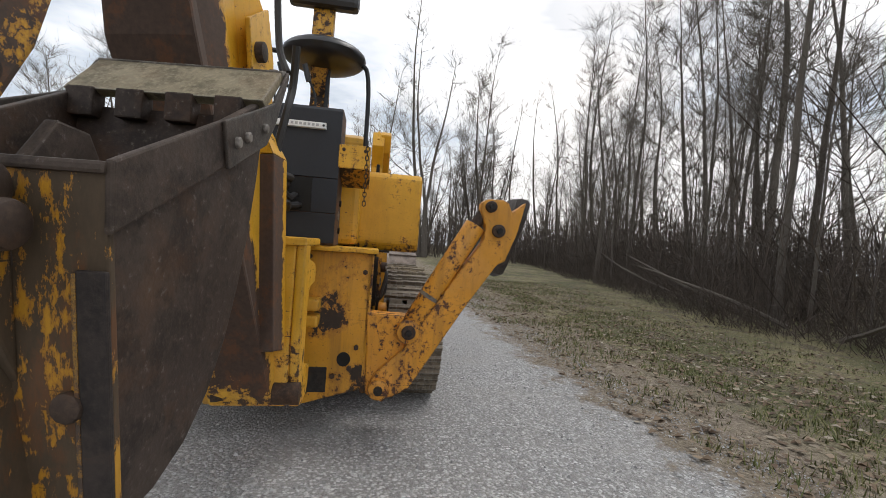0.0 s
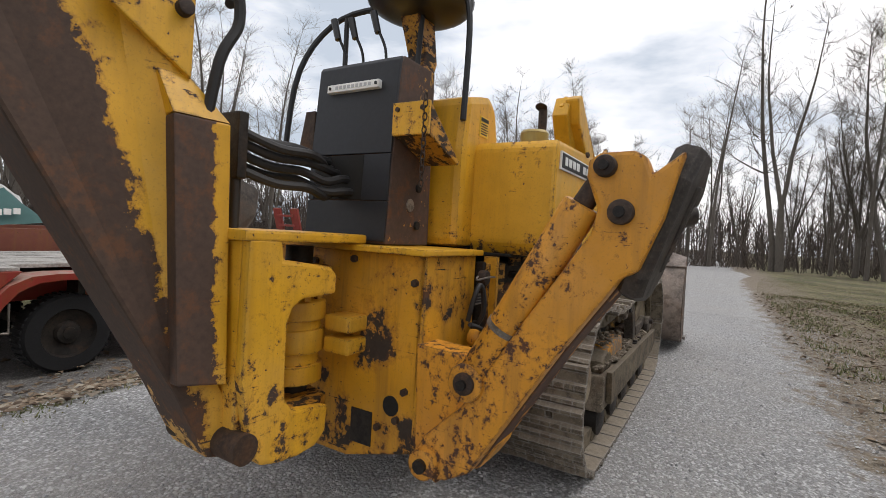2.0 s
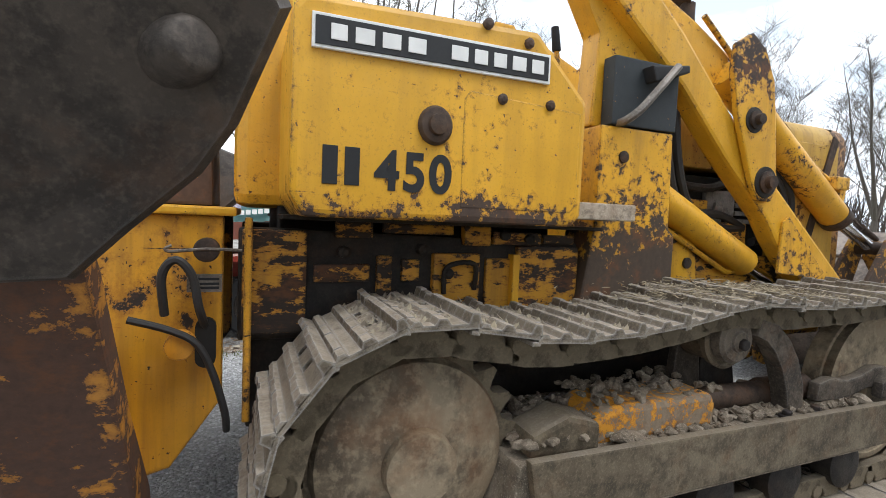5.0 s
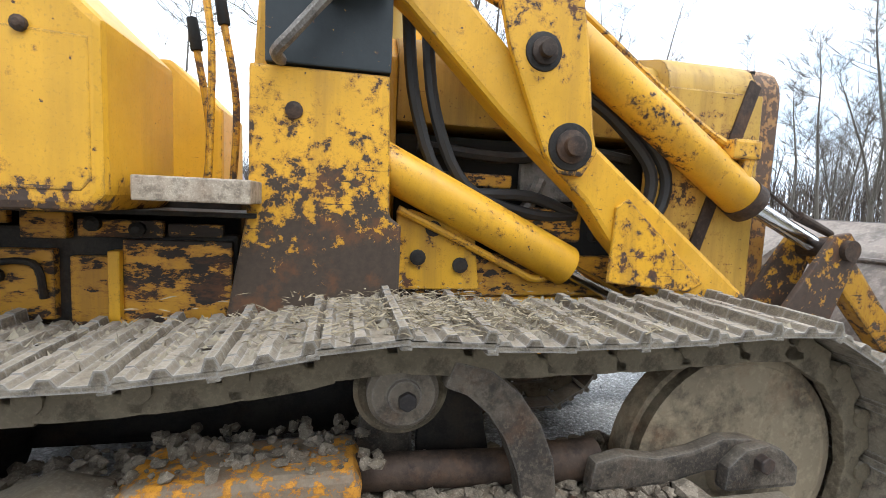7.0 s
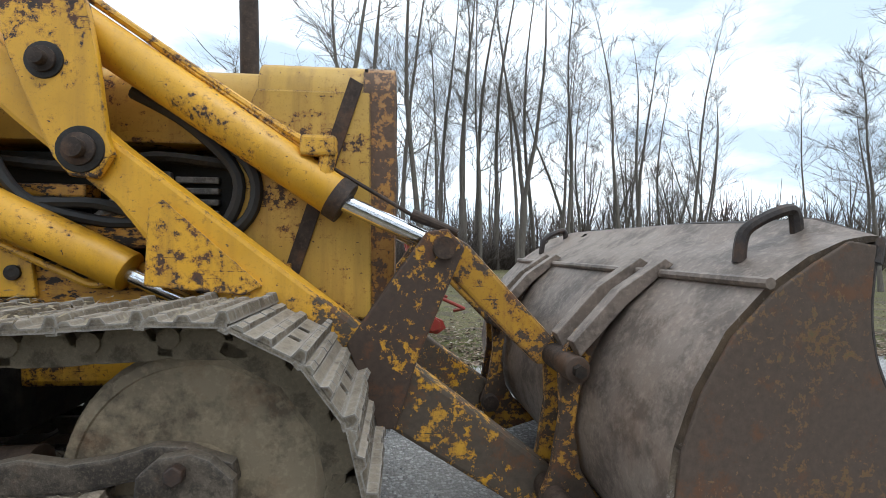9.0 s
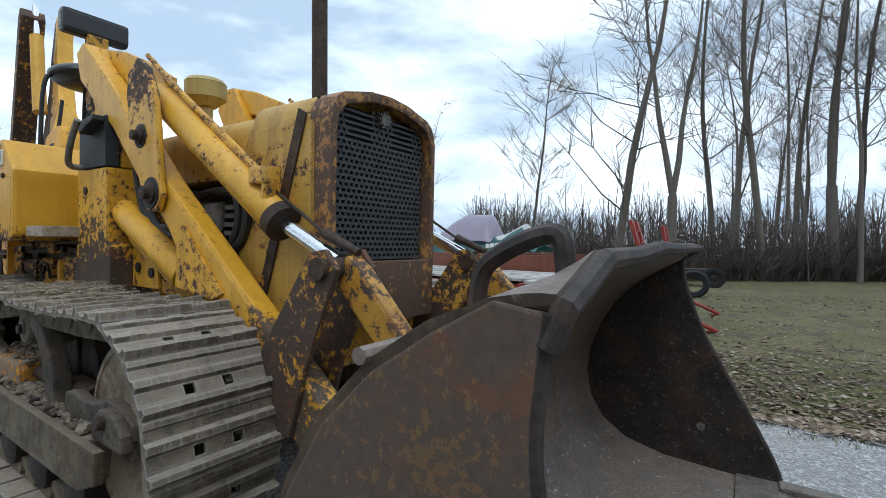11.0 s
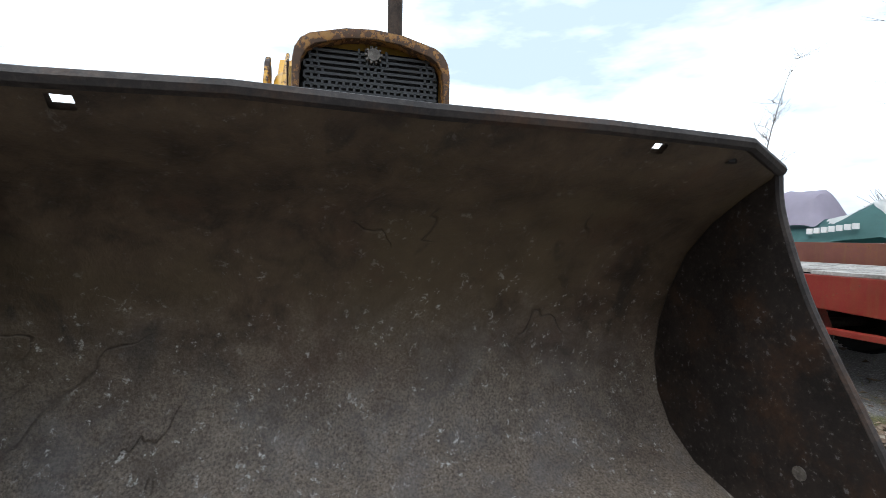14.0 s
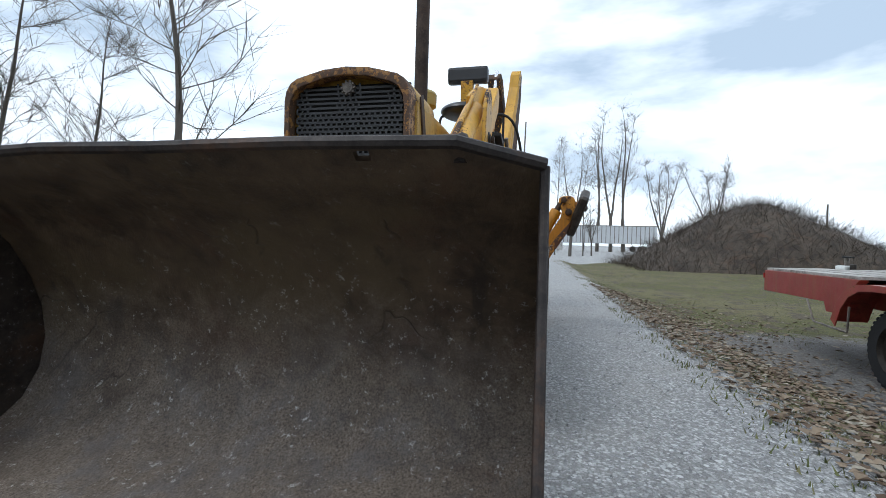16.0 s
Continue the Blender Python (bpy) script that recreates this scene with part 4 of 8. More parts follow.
def track_path():
    r1, r2 = 0.352, 0.372
    pts = [(SPR[0], SPR[1] - r1), (0.25, 0.014)]
    pts += arc(IDL[0], IDL[1], r2, -90, 90, 14)
    pts += [(0.90, 0.742), (0.57, 0.738), (0.30, 0.758), (0.06, 0.715), (-0.15, 0.692), (-0.38, 0.688)]
    pts += arc(SPR[0], SPR[1], r1, 78, 270, 14)[:-1]
    dense = []
    for a, b in zip(pts, pts[1:] + pts[:1]):
        for k in range(12):
            dense.append((a[0] + (b[0] - a[0]) * k / 12, a[1] + (b[1] - a[1]) * k / 12))
    return dense


TRACK_LOOP = track_path()
SHOES = 38


def shoe_mesh():
    bm = bmesh.new()
    rnd = random.Random(5)
    hw = 0.19
    for x0, x1, cuts in ((-0.081, -0.047, ((-hw, hw),)), (-0.047, -0.017, ((-hw, -0.07), (-0.04, 0.04), (0.07, hw))), (-0.017, 0.081, ((-hw, hw),))):
        for y0, y1 in cuts:
            box(x0, x1, y0, y1, -0.006, 0.006, 0, bm)
    for x, h, w in ((-0.071, 0.030, 0.011), (0.004, 0.020, 0.013), (0.062, 0.017, 0.010)):
        ys = [-hw + 2 * hw * k / 9 for k in range(10)]
        for y0, y1 in zip(ys, ys[1:]):
            hh = h * rnd.uniform(0.8, 1.05)
            prism([(x - w * 1.5, 0.004), (x + w * 1.5, 0.004), (x + w * 0.7, hh), (x - w * 0.7, hh)], y0, y1, "xz", 0, bm)
    # curled leading lip
    box(0.074, 0.096, -hw, hw, -0.013, -0.002, 0.003, bm)
    return bm


def link_mesh(y):
    bm = bmesh.new()
    pro = [(-0.034, -0.012), (-0.050, -0.046), (-0.096, -0.050), (-0.098, -0.086), (-0.05, -0.090), (0.05, -0.090), (0.094, -0.084), (0.094, -0.052), (0.054, -0.046), (0.038, -0.012)]
    prism(pro, y - 0.016, y + 0.016, "xz", 0.004, bm)
    rod((-0.088, y - 0.022, -0.042), (-0.088, y + 0.012, -0.042), 0.024, seg=10, into=bm)
    return bm


def build_track(side, label):
    tr = empty("track", None, loader)
    tr["label"] = label
    cy = side * 0.645
    loop = TRACK_LOOP
    seg = [math.dist(a, b) for a, b in zip(loop, loop[1:] + loop[:1])]
    total = sum(seg)
    shoe = link_o = link_i = None
    for k in range(SHOES):
        s = total * k / SHOES
        acc = 0.0
        for j, d in enumerate(seg):
            if acc + d >= s:
                break
            acc += d
        a, b = loop[j], loop[(j + 1) % len(loop)]
        f = (s - acc) / d
        x, z = a[0] + (b[0] - a[0]) * f, a[1] + (b[1] - a[1]) * f
        p, q = loop[(j - 6) % len(loop)], loop[(j + 7) % len(loop)]
        tx, tz = q[0] - p[0], q[1] - p[1]
        tl = math.hypot(tx, tz)
        tx, tz = tx / tl, tz / tl
        # the loop runs anticlockwise, so the outside lies to its right
        m = Matrix(((tx, 0, tz, x), (0, 1, 0, cy), (tz, 0, -tx, z), (0, 0, 0, 1)))
        if shoe is None:
            shoe = lp("track_shoe", shoe_mesh(), M_TRACK, tr)
            link_o = lp("chain_link", link_mesh(side * 0.085), M_LINK, tr)
            link_i = lp("chain_link", link_mesh(-side * 0.075), M_LINK, tr)
            trio = (shoe, link_o, link_i)
        else:
            trio = [o.copy() for o in (shoe, link_o, link_i)]
            for o in trio:
                scene.collection.objects.link(o)
        for o in trio:
            o.matrix_local = m @ (Matrix.Identity(4) if o.name.startswith("chain") else pose(0, random.uniform(-.002, .002), 0, 0, random.uniform(-1.2, 1.2), random.uniform(-0.5, 0.5)))
    # sprocket
    bm = bmesh.new()
    teeth = []
    n = 21
    for k in range(n * 6):
        a = 360.0 * k / (n * 6)
        r = (0.255, 0.270, 0.298, 0.298, 0.270, 0.255)[k % 6]
        teeth.append((SPR[0] + r * math.cos(radians(a)), SPR[1] + r * math.sin(radians(a))))
    prism(teeth, cy - 0.028, cy + 0.028, "xz", 0, bm)
    lp("sprocket", bm, M_LINK, tr)
    y = cy + side * 0.028
    lp("sprocket_disc", disc_y(*SPR, [(0.245, y), (0.235, y + side * 0.02), (0.14, y + side * 0.05), (0.09, y + side * 0.055), (0.085, y + side * 0.085), (0.05, y + side * 0.09)]), M_WHEELDISC, tr, smooth=True)
    # idler
    lp("idler_wheel", disc_y(*IDL, [(0.20, cy - 0.06), (0.285, cy - 0.06), (0.285, cy - side * 0.03), (0.30, cy - side * 0.03), (0.30, cy + side * 0.03), (0.285, cy + side * 0.03), (0.285, cy + side * 0.06), (0.262, cy + side * 0.064), (0.252, cy + side * 0.052), (0.244, cy + side * 0.018), (0.13, cy + side * 0.030), (0.115, cy + side * 0.052), (0.088, cy + side * 0.058), (0.080, cy + side * 0.078), (0.05, cy + side * 0.08)]), M_WHEELDISC, tr, smooth=True)
    bm = rod((IDL[0], cy, IDL[1] + 0.02), (IDL[0], cy + side * 0.10, IDL[1] + 0.02), 0.04)
    lp("idler_axle", bm, M_LINK, tr, smooth=True)
    # return roller on its bracket
    bm = disc_y(0.34, 0.622, [(0.06, cy - 0.06 * side), (0.082, cy - 0.055 * side), (0.082, cy + 0.035 * side), (0.096, cy + 0.038 * side), (0.098, cy + 0.058 * side), (0.088, cy + 0.064 * side), (0.078, cy + 0.056 * side)])
    roller = lp("return_roller", bm, M_LINK, tr, smooth=True)
    lp("roller_cap", disc_y(0.34, 0.622, [(0.072, cy + side * 0.050), (0.072, cy + side * 0.088), (0.062, cy + side * 0.098), (0.034, cy + side * 0.100), (0.032, cy + side * 0.108), (0.010, cy + side * 0.109)]), M_DARKMUD, roller, smooth=True)
    lp("roller_nut", rod((0.345, cy + side * 0.10, 0.615), (0.345, cy + side * 0.122, 0.615), 0.020, seg=6, cap=0.004), M_RIM, roller)
    lp("roller_bracket", prism([(0.24, 0.30), (0.40, 0.30), (0.37, 0.62), (0.28, 0.62)], cy - side * 0.10, cy - side * 0.065, "xz", 0.006), M_DARKMUD, tr)
    # track frame, rail, guards
    yo = cy + side * 0.175
    bm = prism([(-0.42, 0.23), (1.10, 0.23), (1.22, 0.28), (1.22, 0.375), (-0.45, 0.395)], yo - side * 0.028, yo, "xz", 0.006)
    lp("frame_rail", bm, M_LINK, tr, "mud-caked steel rail")
    bm = prism([(-0.50, 0.20), (1.02, 0.20), (1.06, 0.36), (-0.46, 0.37)], cy - side * 0.14, yo - side * 0.03, "xz", 0.01)
    lp("track_frame", bm, M_MUD, tr, "track frame buried under dried mud")
    for k in range(5):
        x = -0.40 + 0.33 * k
        lp("bottom_roller", disc_y(x, 0.145, [(0.06, cy - 0.13), (0.085, cy - 0.12), (0.085, cy - 0.05), (0.065, cy - 0.045), (0.065, cy + 0.045), (0.085, cy + 0.05), (0.085, cy + 0.12), (0.05, cy + 0.13)], seg=20), M_DARK, tr, smooth=True)
    bm = prism([(-0.20, 0.36), (0.26, 0.36), (0.265, 0.43), (0.25, 0.465), (-0.15, 0.46), (-0.195, 0.43)], cy - side * 0.08, cy + side * 0.095, "xz", 0.018)
    lp("spring_cover", bm, M_MUDDY, tr, "chipped orange-yellow steel cover")
    bm = prism([(-0.42, 0.37), (-0.20, 0.36), (-0.20, 0.44), (-0.30, 0.47), (-0.41, 0.43)], cy + side * 0.0, cy + side * 0.12, "xz", 0.015)
    lp("pivot_block", bm, M_LINK, tr)
    bm = rod((0.22, cy + side * 0.005, 0.415), (0.66, cy + side * 0.005, 0.400), 0.040, seg=20)
    rod((0.60, cy + side * 0.005, 0.402), (0.66, cy + side * 0.005, 0.400), 0.052, seg=20, cap=0.006, into=bm)
    rod((0.66, cy + side * 0.005, 0.400), (0.82, cy + side * 0.010, 0.408), 0.048, seg=20, into=bm)
    lp("recoil_shaft", bm, M_RUST, tr, smooth=True)
    # arched guard bolted over the shaft
    arch = [(0.44, 0.690), (0.52, 0.668), (0.585, 0.615), (0.635, 0.545), (0.668, 0.465), (0.685, 0.350), (0.605, 0.350), (0.585, 0.440), (0.555, 0.515), (0.515, 0.575), (0.47, 0.615), (0.42, 0.635)]
    guard = lp("shaft_guard", prism(arch, cy + side * 0.045, cy + side * 0.105, "xz", 0.009), M_DARKMUD, tr, "arched steel guard, worn grey-brown")
    lp("guard_web", prism([(0.40, 0.34), (0.40, 0.66), (0.50, 0.60), (0.56, 0.50), (0.59, 0.36)], cy - side * 0.10, cy - side * 0.075, "xz", 0.006), M_DARK, guard)
    lp("guard_foot", box(0.535, 0.735, min(cy + side * 0.04, cy + side * 0.15), max(cy + side * 0.04, cy + side * 0.15), 0.345, 0.366, 0.006), M_DARKMUD, guard)
    for x in (0.562, 0.708):
        bm = rod((x, cy + side * 0.125, 0.362), (x, cy + side * 0.125, 0.374), 0.026, seg=18, cap=0.003)
        rod((x, cy + side * 0.125, 0.372), (x, cy + side * 0.125, 0.388), 0.016, seg=6, cap=0.003, into=bm)
        lp("guard_bolt", bm, M_RIM, guard)
    # yoke bar from the shaft to the idler's bearing
    bar = [(0.76, 0.385), (0.77, 0.448), (0.84, 0.462), (0.93, 0.446), (1.02, 0.458), (1.10, 0.482), (1.17, 0.478), (1.27, 0.440), (1.28, 0.395), (1.06, 0.405), (0.95, 0.382), (0.84, 0.380)]
    yoke = lp("idler_yoke", prism(bar, cy + side * 0.062, cy + side * 0.100, "xz", 0.009), M_DARKMUD, tr, "mud-caked idler yoke bar")
    lp("idler_bearing", prism([(1.08, 0.372), (1.285, 0.368), (1.283, 0.420), (1.235, 0.462), (1.195, 0.478), (1.13, 0.470), (1.085, 0.43)], cy + side * 0.098, cy + side * 0.135, "xz", 0.012), M_DARKMUD, yoke)
    lp("bearing_bolt", rod((1.17, cy + side * 0.13, 0.44), (1.17, cy + side * 0.158, 0.44), 0.022, seg=6, cap=0.004), M_RIM, yoke)
    return tr


build_track(-1, "muddy steel crawler track with worn grousers")
build_track(1, "muddy steel crawler track with worn grousers")

# clods on the track frames
bm = bmesh.new()
rnd = random.Random(3)
for k in range(900):
    sgn = -1 if k % 4 else 1
    x, y = rnd.uniform(-0.45, 1.0), sgn * rnd.uniform(0.50, 0.77)
    s = rnd.uniform(0.005, 0.020) * (1.5 if k % 15 == 0 else 1)
    b2 = bmesh.new()
    bmesh.ops.create_icosphere(b2, subdivisions=1, radius=s, matrix=Matrix.Translation((x, y, 0.365 + s * 0.5 + max(0, 0.05 - abs(x + 0.32) * 0.2))) @ Matrix.Diagonal((rnd.uniform(0.8, 1.6), rnd.uniform(0.8, 1.5), rnd.uniform(0.5, 1.1), 1)))
    for v in b2.verts:
        v.co += Vector((rnd.uniform(-1, 1), rnd.uniform(-1, 1), rnd.uniform(-1, 1))) * s * 0.25
    merge(bm, b2)
for k in range(240):
    sgn = -1 if k % 3 else 1
    x, y = rnd.uniform(-0.30, 0.30), sgn * rnd.uniform(0.50, 0.72)
    s = rnd.uniform(0.004, 0.016) * (2.0 if k % 24 == 0 else 1)
    b2 = bmesh.new()
    bmesh.ops.create_icosphere(b2, subdivisions=1, radius=s, matrix=Matrix.Translation((x, y, (0.465 if x > -0.17 else 0.43) + s * 0.3)) @ Matrix.Diagonal((rnd.uniform(0.8, 1.5), rnd.uniform(0.8, 1.5), rnd.uniform(0.5, 1.3), 1)))
    for v in b2.verts:
        v.co += Vector((rnd.uniform(-1, 1), rnd.uniform(-1, 1), rnd.uniform(-1, 1))) * s * 0.3
    merge(bm, b2)
mud = lp("dried_mud", bm, M_MUD)
tagged(mud, kind="stuff")

# straw and chaff carried on the upper run of the tracks
verts, faces = [], []
rnd = random.Random(31)
for k in range(1500):
    x = min(0.98, max(-0.25, rnd.gauss(0.42, 0.22)))
    z = 0.758 + max(0.0, 0.020 - 0.06 * abs(x - 0.36)) + rnd.uniform(-0.004, 0.014)
    y = (-1 if k % 4 else 1) * min(0.842, 0.645 + abs(rnd.gauss(0.06, 0.09)) * rnd.choice((-1, 1, 1)))
    a, ln, w, tilt = rnd.uniform(0, 6.28), rnd.uniform(0.008, 0.042), rnd.uniform(0.0012, 0.0032), rnd.uniform(-0.35, 0.35)
    ca, sa = math.cos(a), math.sin(a)
    n0 = len(verts)
    verts += [(x - w * sa, y + w * ca, z), (x + w * sa, y - w * ca, z), (x + ln * ca, y + ln * sa, z + ln * tilt), (x + ln * 0.5 * ca, y + ln * 0.5 * sa, z + ln * tilt * 0.5 + w)]
    faces += [(n0, n0 + 1, n0 + 3), (n0 + 1, n0 + 2, n0 + 3), (n0 + 2, n0, n0 + 3)]
me = bpy.data.meshes.new("straw_litter")
me.from_pydata(verts, [], faces)
me.materials.append(island_material("straw_and_chaff", (0.10, 0.075, 0.045), (0.30, 0.24, 0.15), (0.52, 0.44, 0.30)))
straw = new("straw_litter", me)
straw.parent = loader
straw["label"] = "straw and chaff lying on the tracks"
tagged(straw, kind="stuff")

# hull between the tracks
lp("belly_frame", box(-1.08, 0.55, -0.36, 0.36, 0.36, 0.74, 0.02), M_DARK, label="oily dark main frame")
lp("front_frame", box(0.55, 1.45, -0.355, 0.355, 0.50, 0.735, 0.02), M_YELLOW_WORN, label="chipped yellow front frame")
for s in (-1, 1):
    lp("frame_side", prism([(-1.10, 0.62), (-0.03, 0.62), (-0.03, 0.90), (-0.98, 0.92), (-1.10, 0.92)], s * 0.36, s * 0.405, "xz", 0.01), M_DARK, label="oily dark side housing with yellow plates")
    lp("final_drive", rod((SPR[0], s * 0.36, SPR[1] + 0.02), (SPR[0], s * 0.58, SPR[1] + 0.02), 0.2, 0.15, 28), M_DARK, smooth=True)
    for x0, x1, z0, z1, d in ((-1.09, -0.93, 0.64, 0.915, 0.02), (-0.91, -0.755, 0.775, 0.825, 0.012), (-0.735, -0.69, 0.70, 0.85, 0.016), (-0.66, -0.605, 0.775, 0.84, 0.012), (-0.565, -0.41, 0.70, 0.86, 0.022),
                              (-0.385, -0.29, 0.64, 0.845, 0.012), (-0.275, -0.04, 0.64, 0.885, 0.02), (-0.855, -0.75, 0.90, 0.945, 0.02), (-0.72, -0.50, 0.915, 0.945, 0.015), (-0.47, -0.38, 0.885, 0.945, 0.03), (-0.365, -0.19, 0.89, 0.93, 0.02), (-0.18, -0.06, 0.895, 0.925, 0.02)):
        lp("side_cover", box(x0, x1, s * 0.40, s * (0.405 + d), z0, z1, 0.005), M_YELLOW_OILY)
    lp("cover_handle", tube([(-0.53, s * 0.43, 0.74), (-0.53, s * 0.445, 0.82), (-0.44, s * 0.445, 0.83), (-0.43, s * 0.43, 0.75)], 0.008), M_DARK, smooth=True)
    for x, z in ((-0.52, 0.80), (-0.60, 0.87), (-0.83, 0.86), (-0.33, 0.92), (-0.24, 0.91)):
        lp("cover_bolt", disc_y(x, z, [(0.017, s * 0.40), (0.017, s * 0.44), (0.008, s * 0.445)], seg=10), M_DARK)
    lp("frame_strip", box(-0.30, -0.275, s * 0.40, s * 0.44, 0.66, 0.86, 0.004), M_YELLOW)
    lp("floor_plate", box(-1.0, 0.02, s * 0.26, s * 0.47, 0.945, 0.957, 0.003), M_DARK)
lp("body_core", box(-1.0, -0.05, -0.26, 0.26, 0.74, 1.0, 0.01), M_DARK)

# side tanks
tanks = Matrix.Translation((-0.012, 0, -0.0764)) @ Matrix.Diagonal((1, 1, 1.08, 1))
TANK = [(-0.955, 0.955), (-0.985, 1.0), (-0.985, 1.375), (-0.96, 1.405), (-0.37, 1.425), (-0.20, 1.275), (-0.20, 0.985), (-0.225, 0.955)]
for s in (-1, 1):
    tank = lp("side_tank", prism(TANK, s * 0.26, s * 0.645, "xz", 0.016), M_YELLOW_CLEAN, label="yellow side tank with chipped lower edge")
    tank.matrix_local = tanks
    if s < 0:
        lp("access_panel", prism([(-0.575, 0.99), (-0.24, 0.99), (-0.222, 1.01), (-0.222, 1.245), (-0.56, 1.26), (-0.575, 1.24)], -0.6465, -0.640, "xz", 0.003), M_YELLOW_CLEAN, tank)
        lp("filler_cap", disc_y(-0.65, 1.17, [(0.044, -0.63), (0.044, -0.652), (0.038, -0.66), (0.024, -0.662), (0.022, -0.675), (0.008, -0.677)], seg=24), M_RUST, tank, "rusty brown cap", True)
        for x, z in ((-0.47, 1.25), (-0.325, 1.252), (-0.52, 1.415), (-0.40, 1.39)):
            lp("bolt", disc_y(x, z, [(0.013, -0.64), (0.013, -0.654), (0.006, -0.658)], seg=10), M_RUST, tank)
        nm = lp("name_plate", box(-0.945, -0.335, -0.655, -0.645, 1.298, 1.368, 0.002), M_WHITE, tank, "black plate with white border and white lettering strip")
        nm.matrix_local = pose(-0.64, 0, 1.335, 0, -0.6, 0) @ pose(0.64, 0, -1.335)
        lp("plate_field", box(-0.938, -0.342, -0.6575, -0.650, 1.305, 1.361, 0.001), M_BLACK, nm)
        x = -0.905
        for w in (0.036, 0.044, 0.044, 0.044, 0.0, 0.044, 0.036, 0.036, 0.040, 0.036):
            if w:
                lp("letter_bar", box(x, x + w, -0.6595, -0.652, 1.317, 1.349, 0.001), M_WHITE, nm)
            x += (w or 0.03) + 0.0175

# model number on the tank
digits = bpy.data.curves.new("number", "FONT")
digits.body, digits.size, digits.extrude, digits.space_character = "450", 0.118, 0.0006, 1.14
digits.offset = 0.0035
d_ob = new("number_paint", digits)
d_ob.data.materials.append(M_BLACK)
d_ob.parent = loader
d_ob.matrix_local = tanks @ pose(-0.795, -0.6468, 1.022, 90, 0, 0)
d_ob["label"] = "stencilled black number"
for x in (-0.915, -0.865):
    lp("stencil_bar", box(x, x + 0.034, -0.6475, -0.640, 1.025, 1.105, 0.001), M_BLACK).matrix_local = tanks

# seat fender, console side
lp("seat_fender", prism([(-1.117, 0.975), (-1.117, 1.39), (-1.09, 1.62), (-0.88, 1.675), (-0.80, 1.635), (-0.72, 1.36), (-0.72, 0.975)], -0.275, 0.275, "xz", 0.035), M_YELLOW, label="yellow rounded seat housing")

# loader towers
for s in (-1, 1):
    a, b = s * 0.30, s * 0.455
    tw = lp("loader_tower", prism([(-0.05, 0.70), (-0.005, 0.95), (0.0, 1.05), (0.0, 1.30), (0.32, 1.30), (0.33, 0.96), (0.36, 0.94), (0.36, 0.74)], a, b, "xz", 0.008), M_POST, label="chipped yellow tower plate, worn bare at its foot")
    lp("tower_top", prism([(0.0, 1.304), (0.02, 1.62), (-0.08, 1.78), (-0.02, 1.90), (0.08, 1.90), (0.32, 1.56), (0.32, 1.304)], a, b - s * 0.06, "xz", 0.008), M_YELLOW, tw)
    lp("black_plate", box(0.035, 0.322, b - s * 0.05, b + s * 0.006, 1.304, 1.53, 0.004), M_BLACKCHIP, tw, "black painted plate with yellow chips")
    lp("black_hood", prism([(0.15, 1.50), (0.315, 1.525), (0.32, 1.50), (0.17, 1.45)], b + s * 0.006, b + s * 0.055, "xz", 0.006), M_BLACK, tw)
    lp("grab_handle", tube([(0.07, b, 1.31), (0.065, b + s * 0.05, 1.315), (0.10, b + s * 0.07, 1.35), (0.17, b + s * 0.08, 1.43), (0.235, b + s * 0.08, 1.50)], 0.014), M_STEEL, tw, smooth=True)
    lp("step_plate", box(-0.19, 0.03, s * 0.45, s * 0.60, 0.98, 1.03, 0.004), M_STEP, label="worn tread-plate step")
    lp("tower_bolt", disc_y(0.10, 1.20, [(0.02, b), (0.02, b + s * 0.006), (0.012, b + s * 0.008)], seg=16), M_RUST, tw)

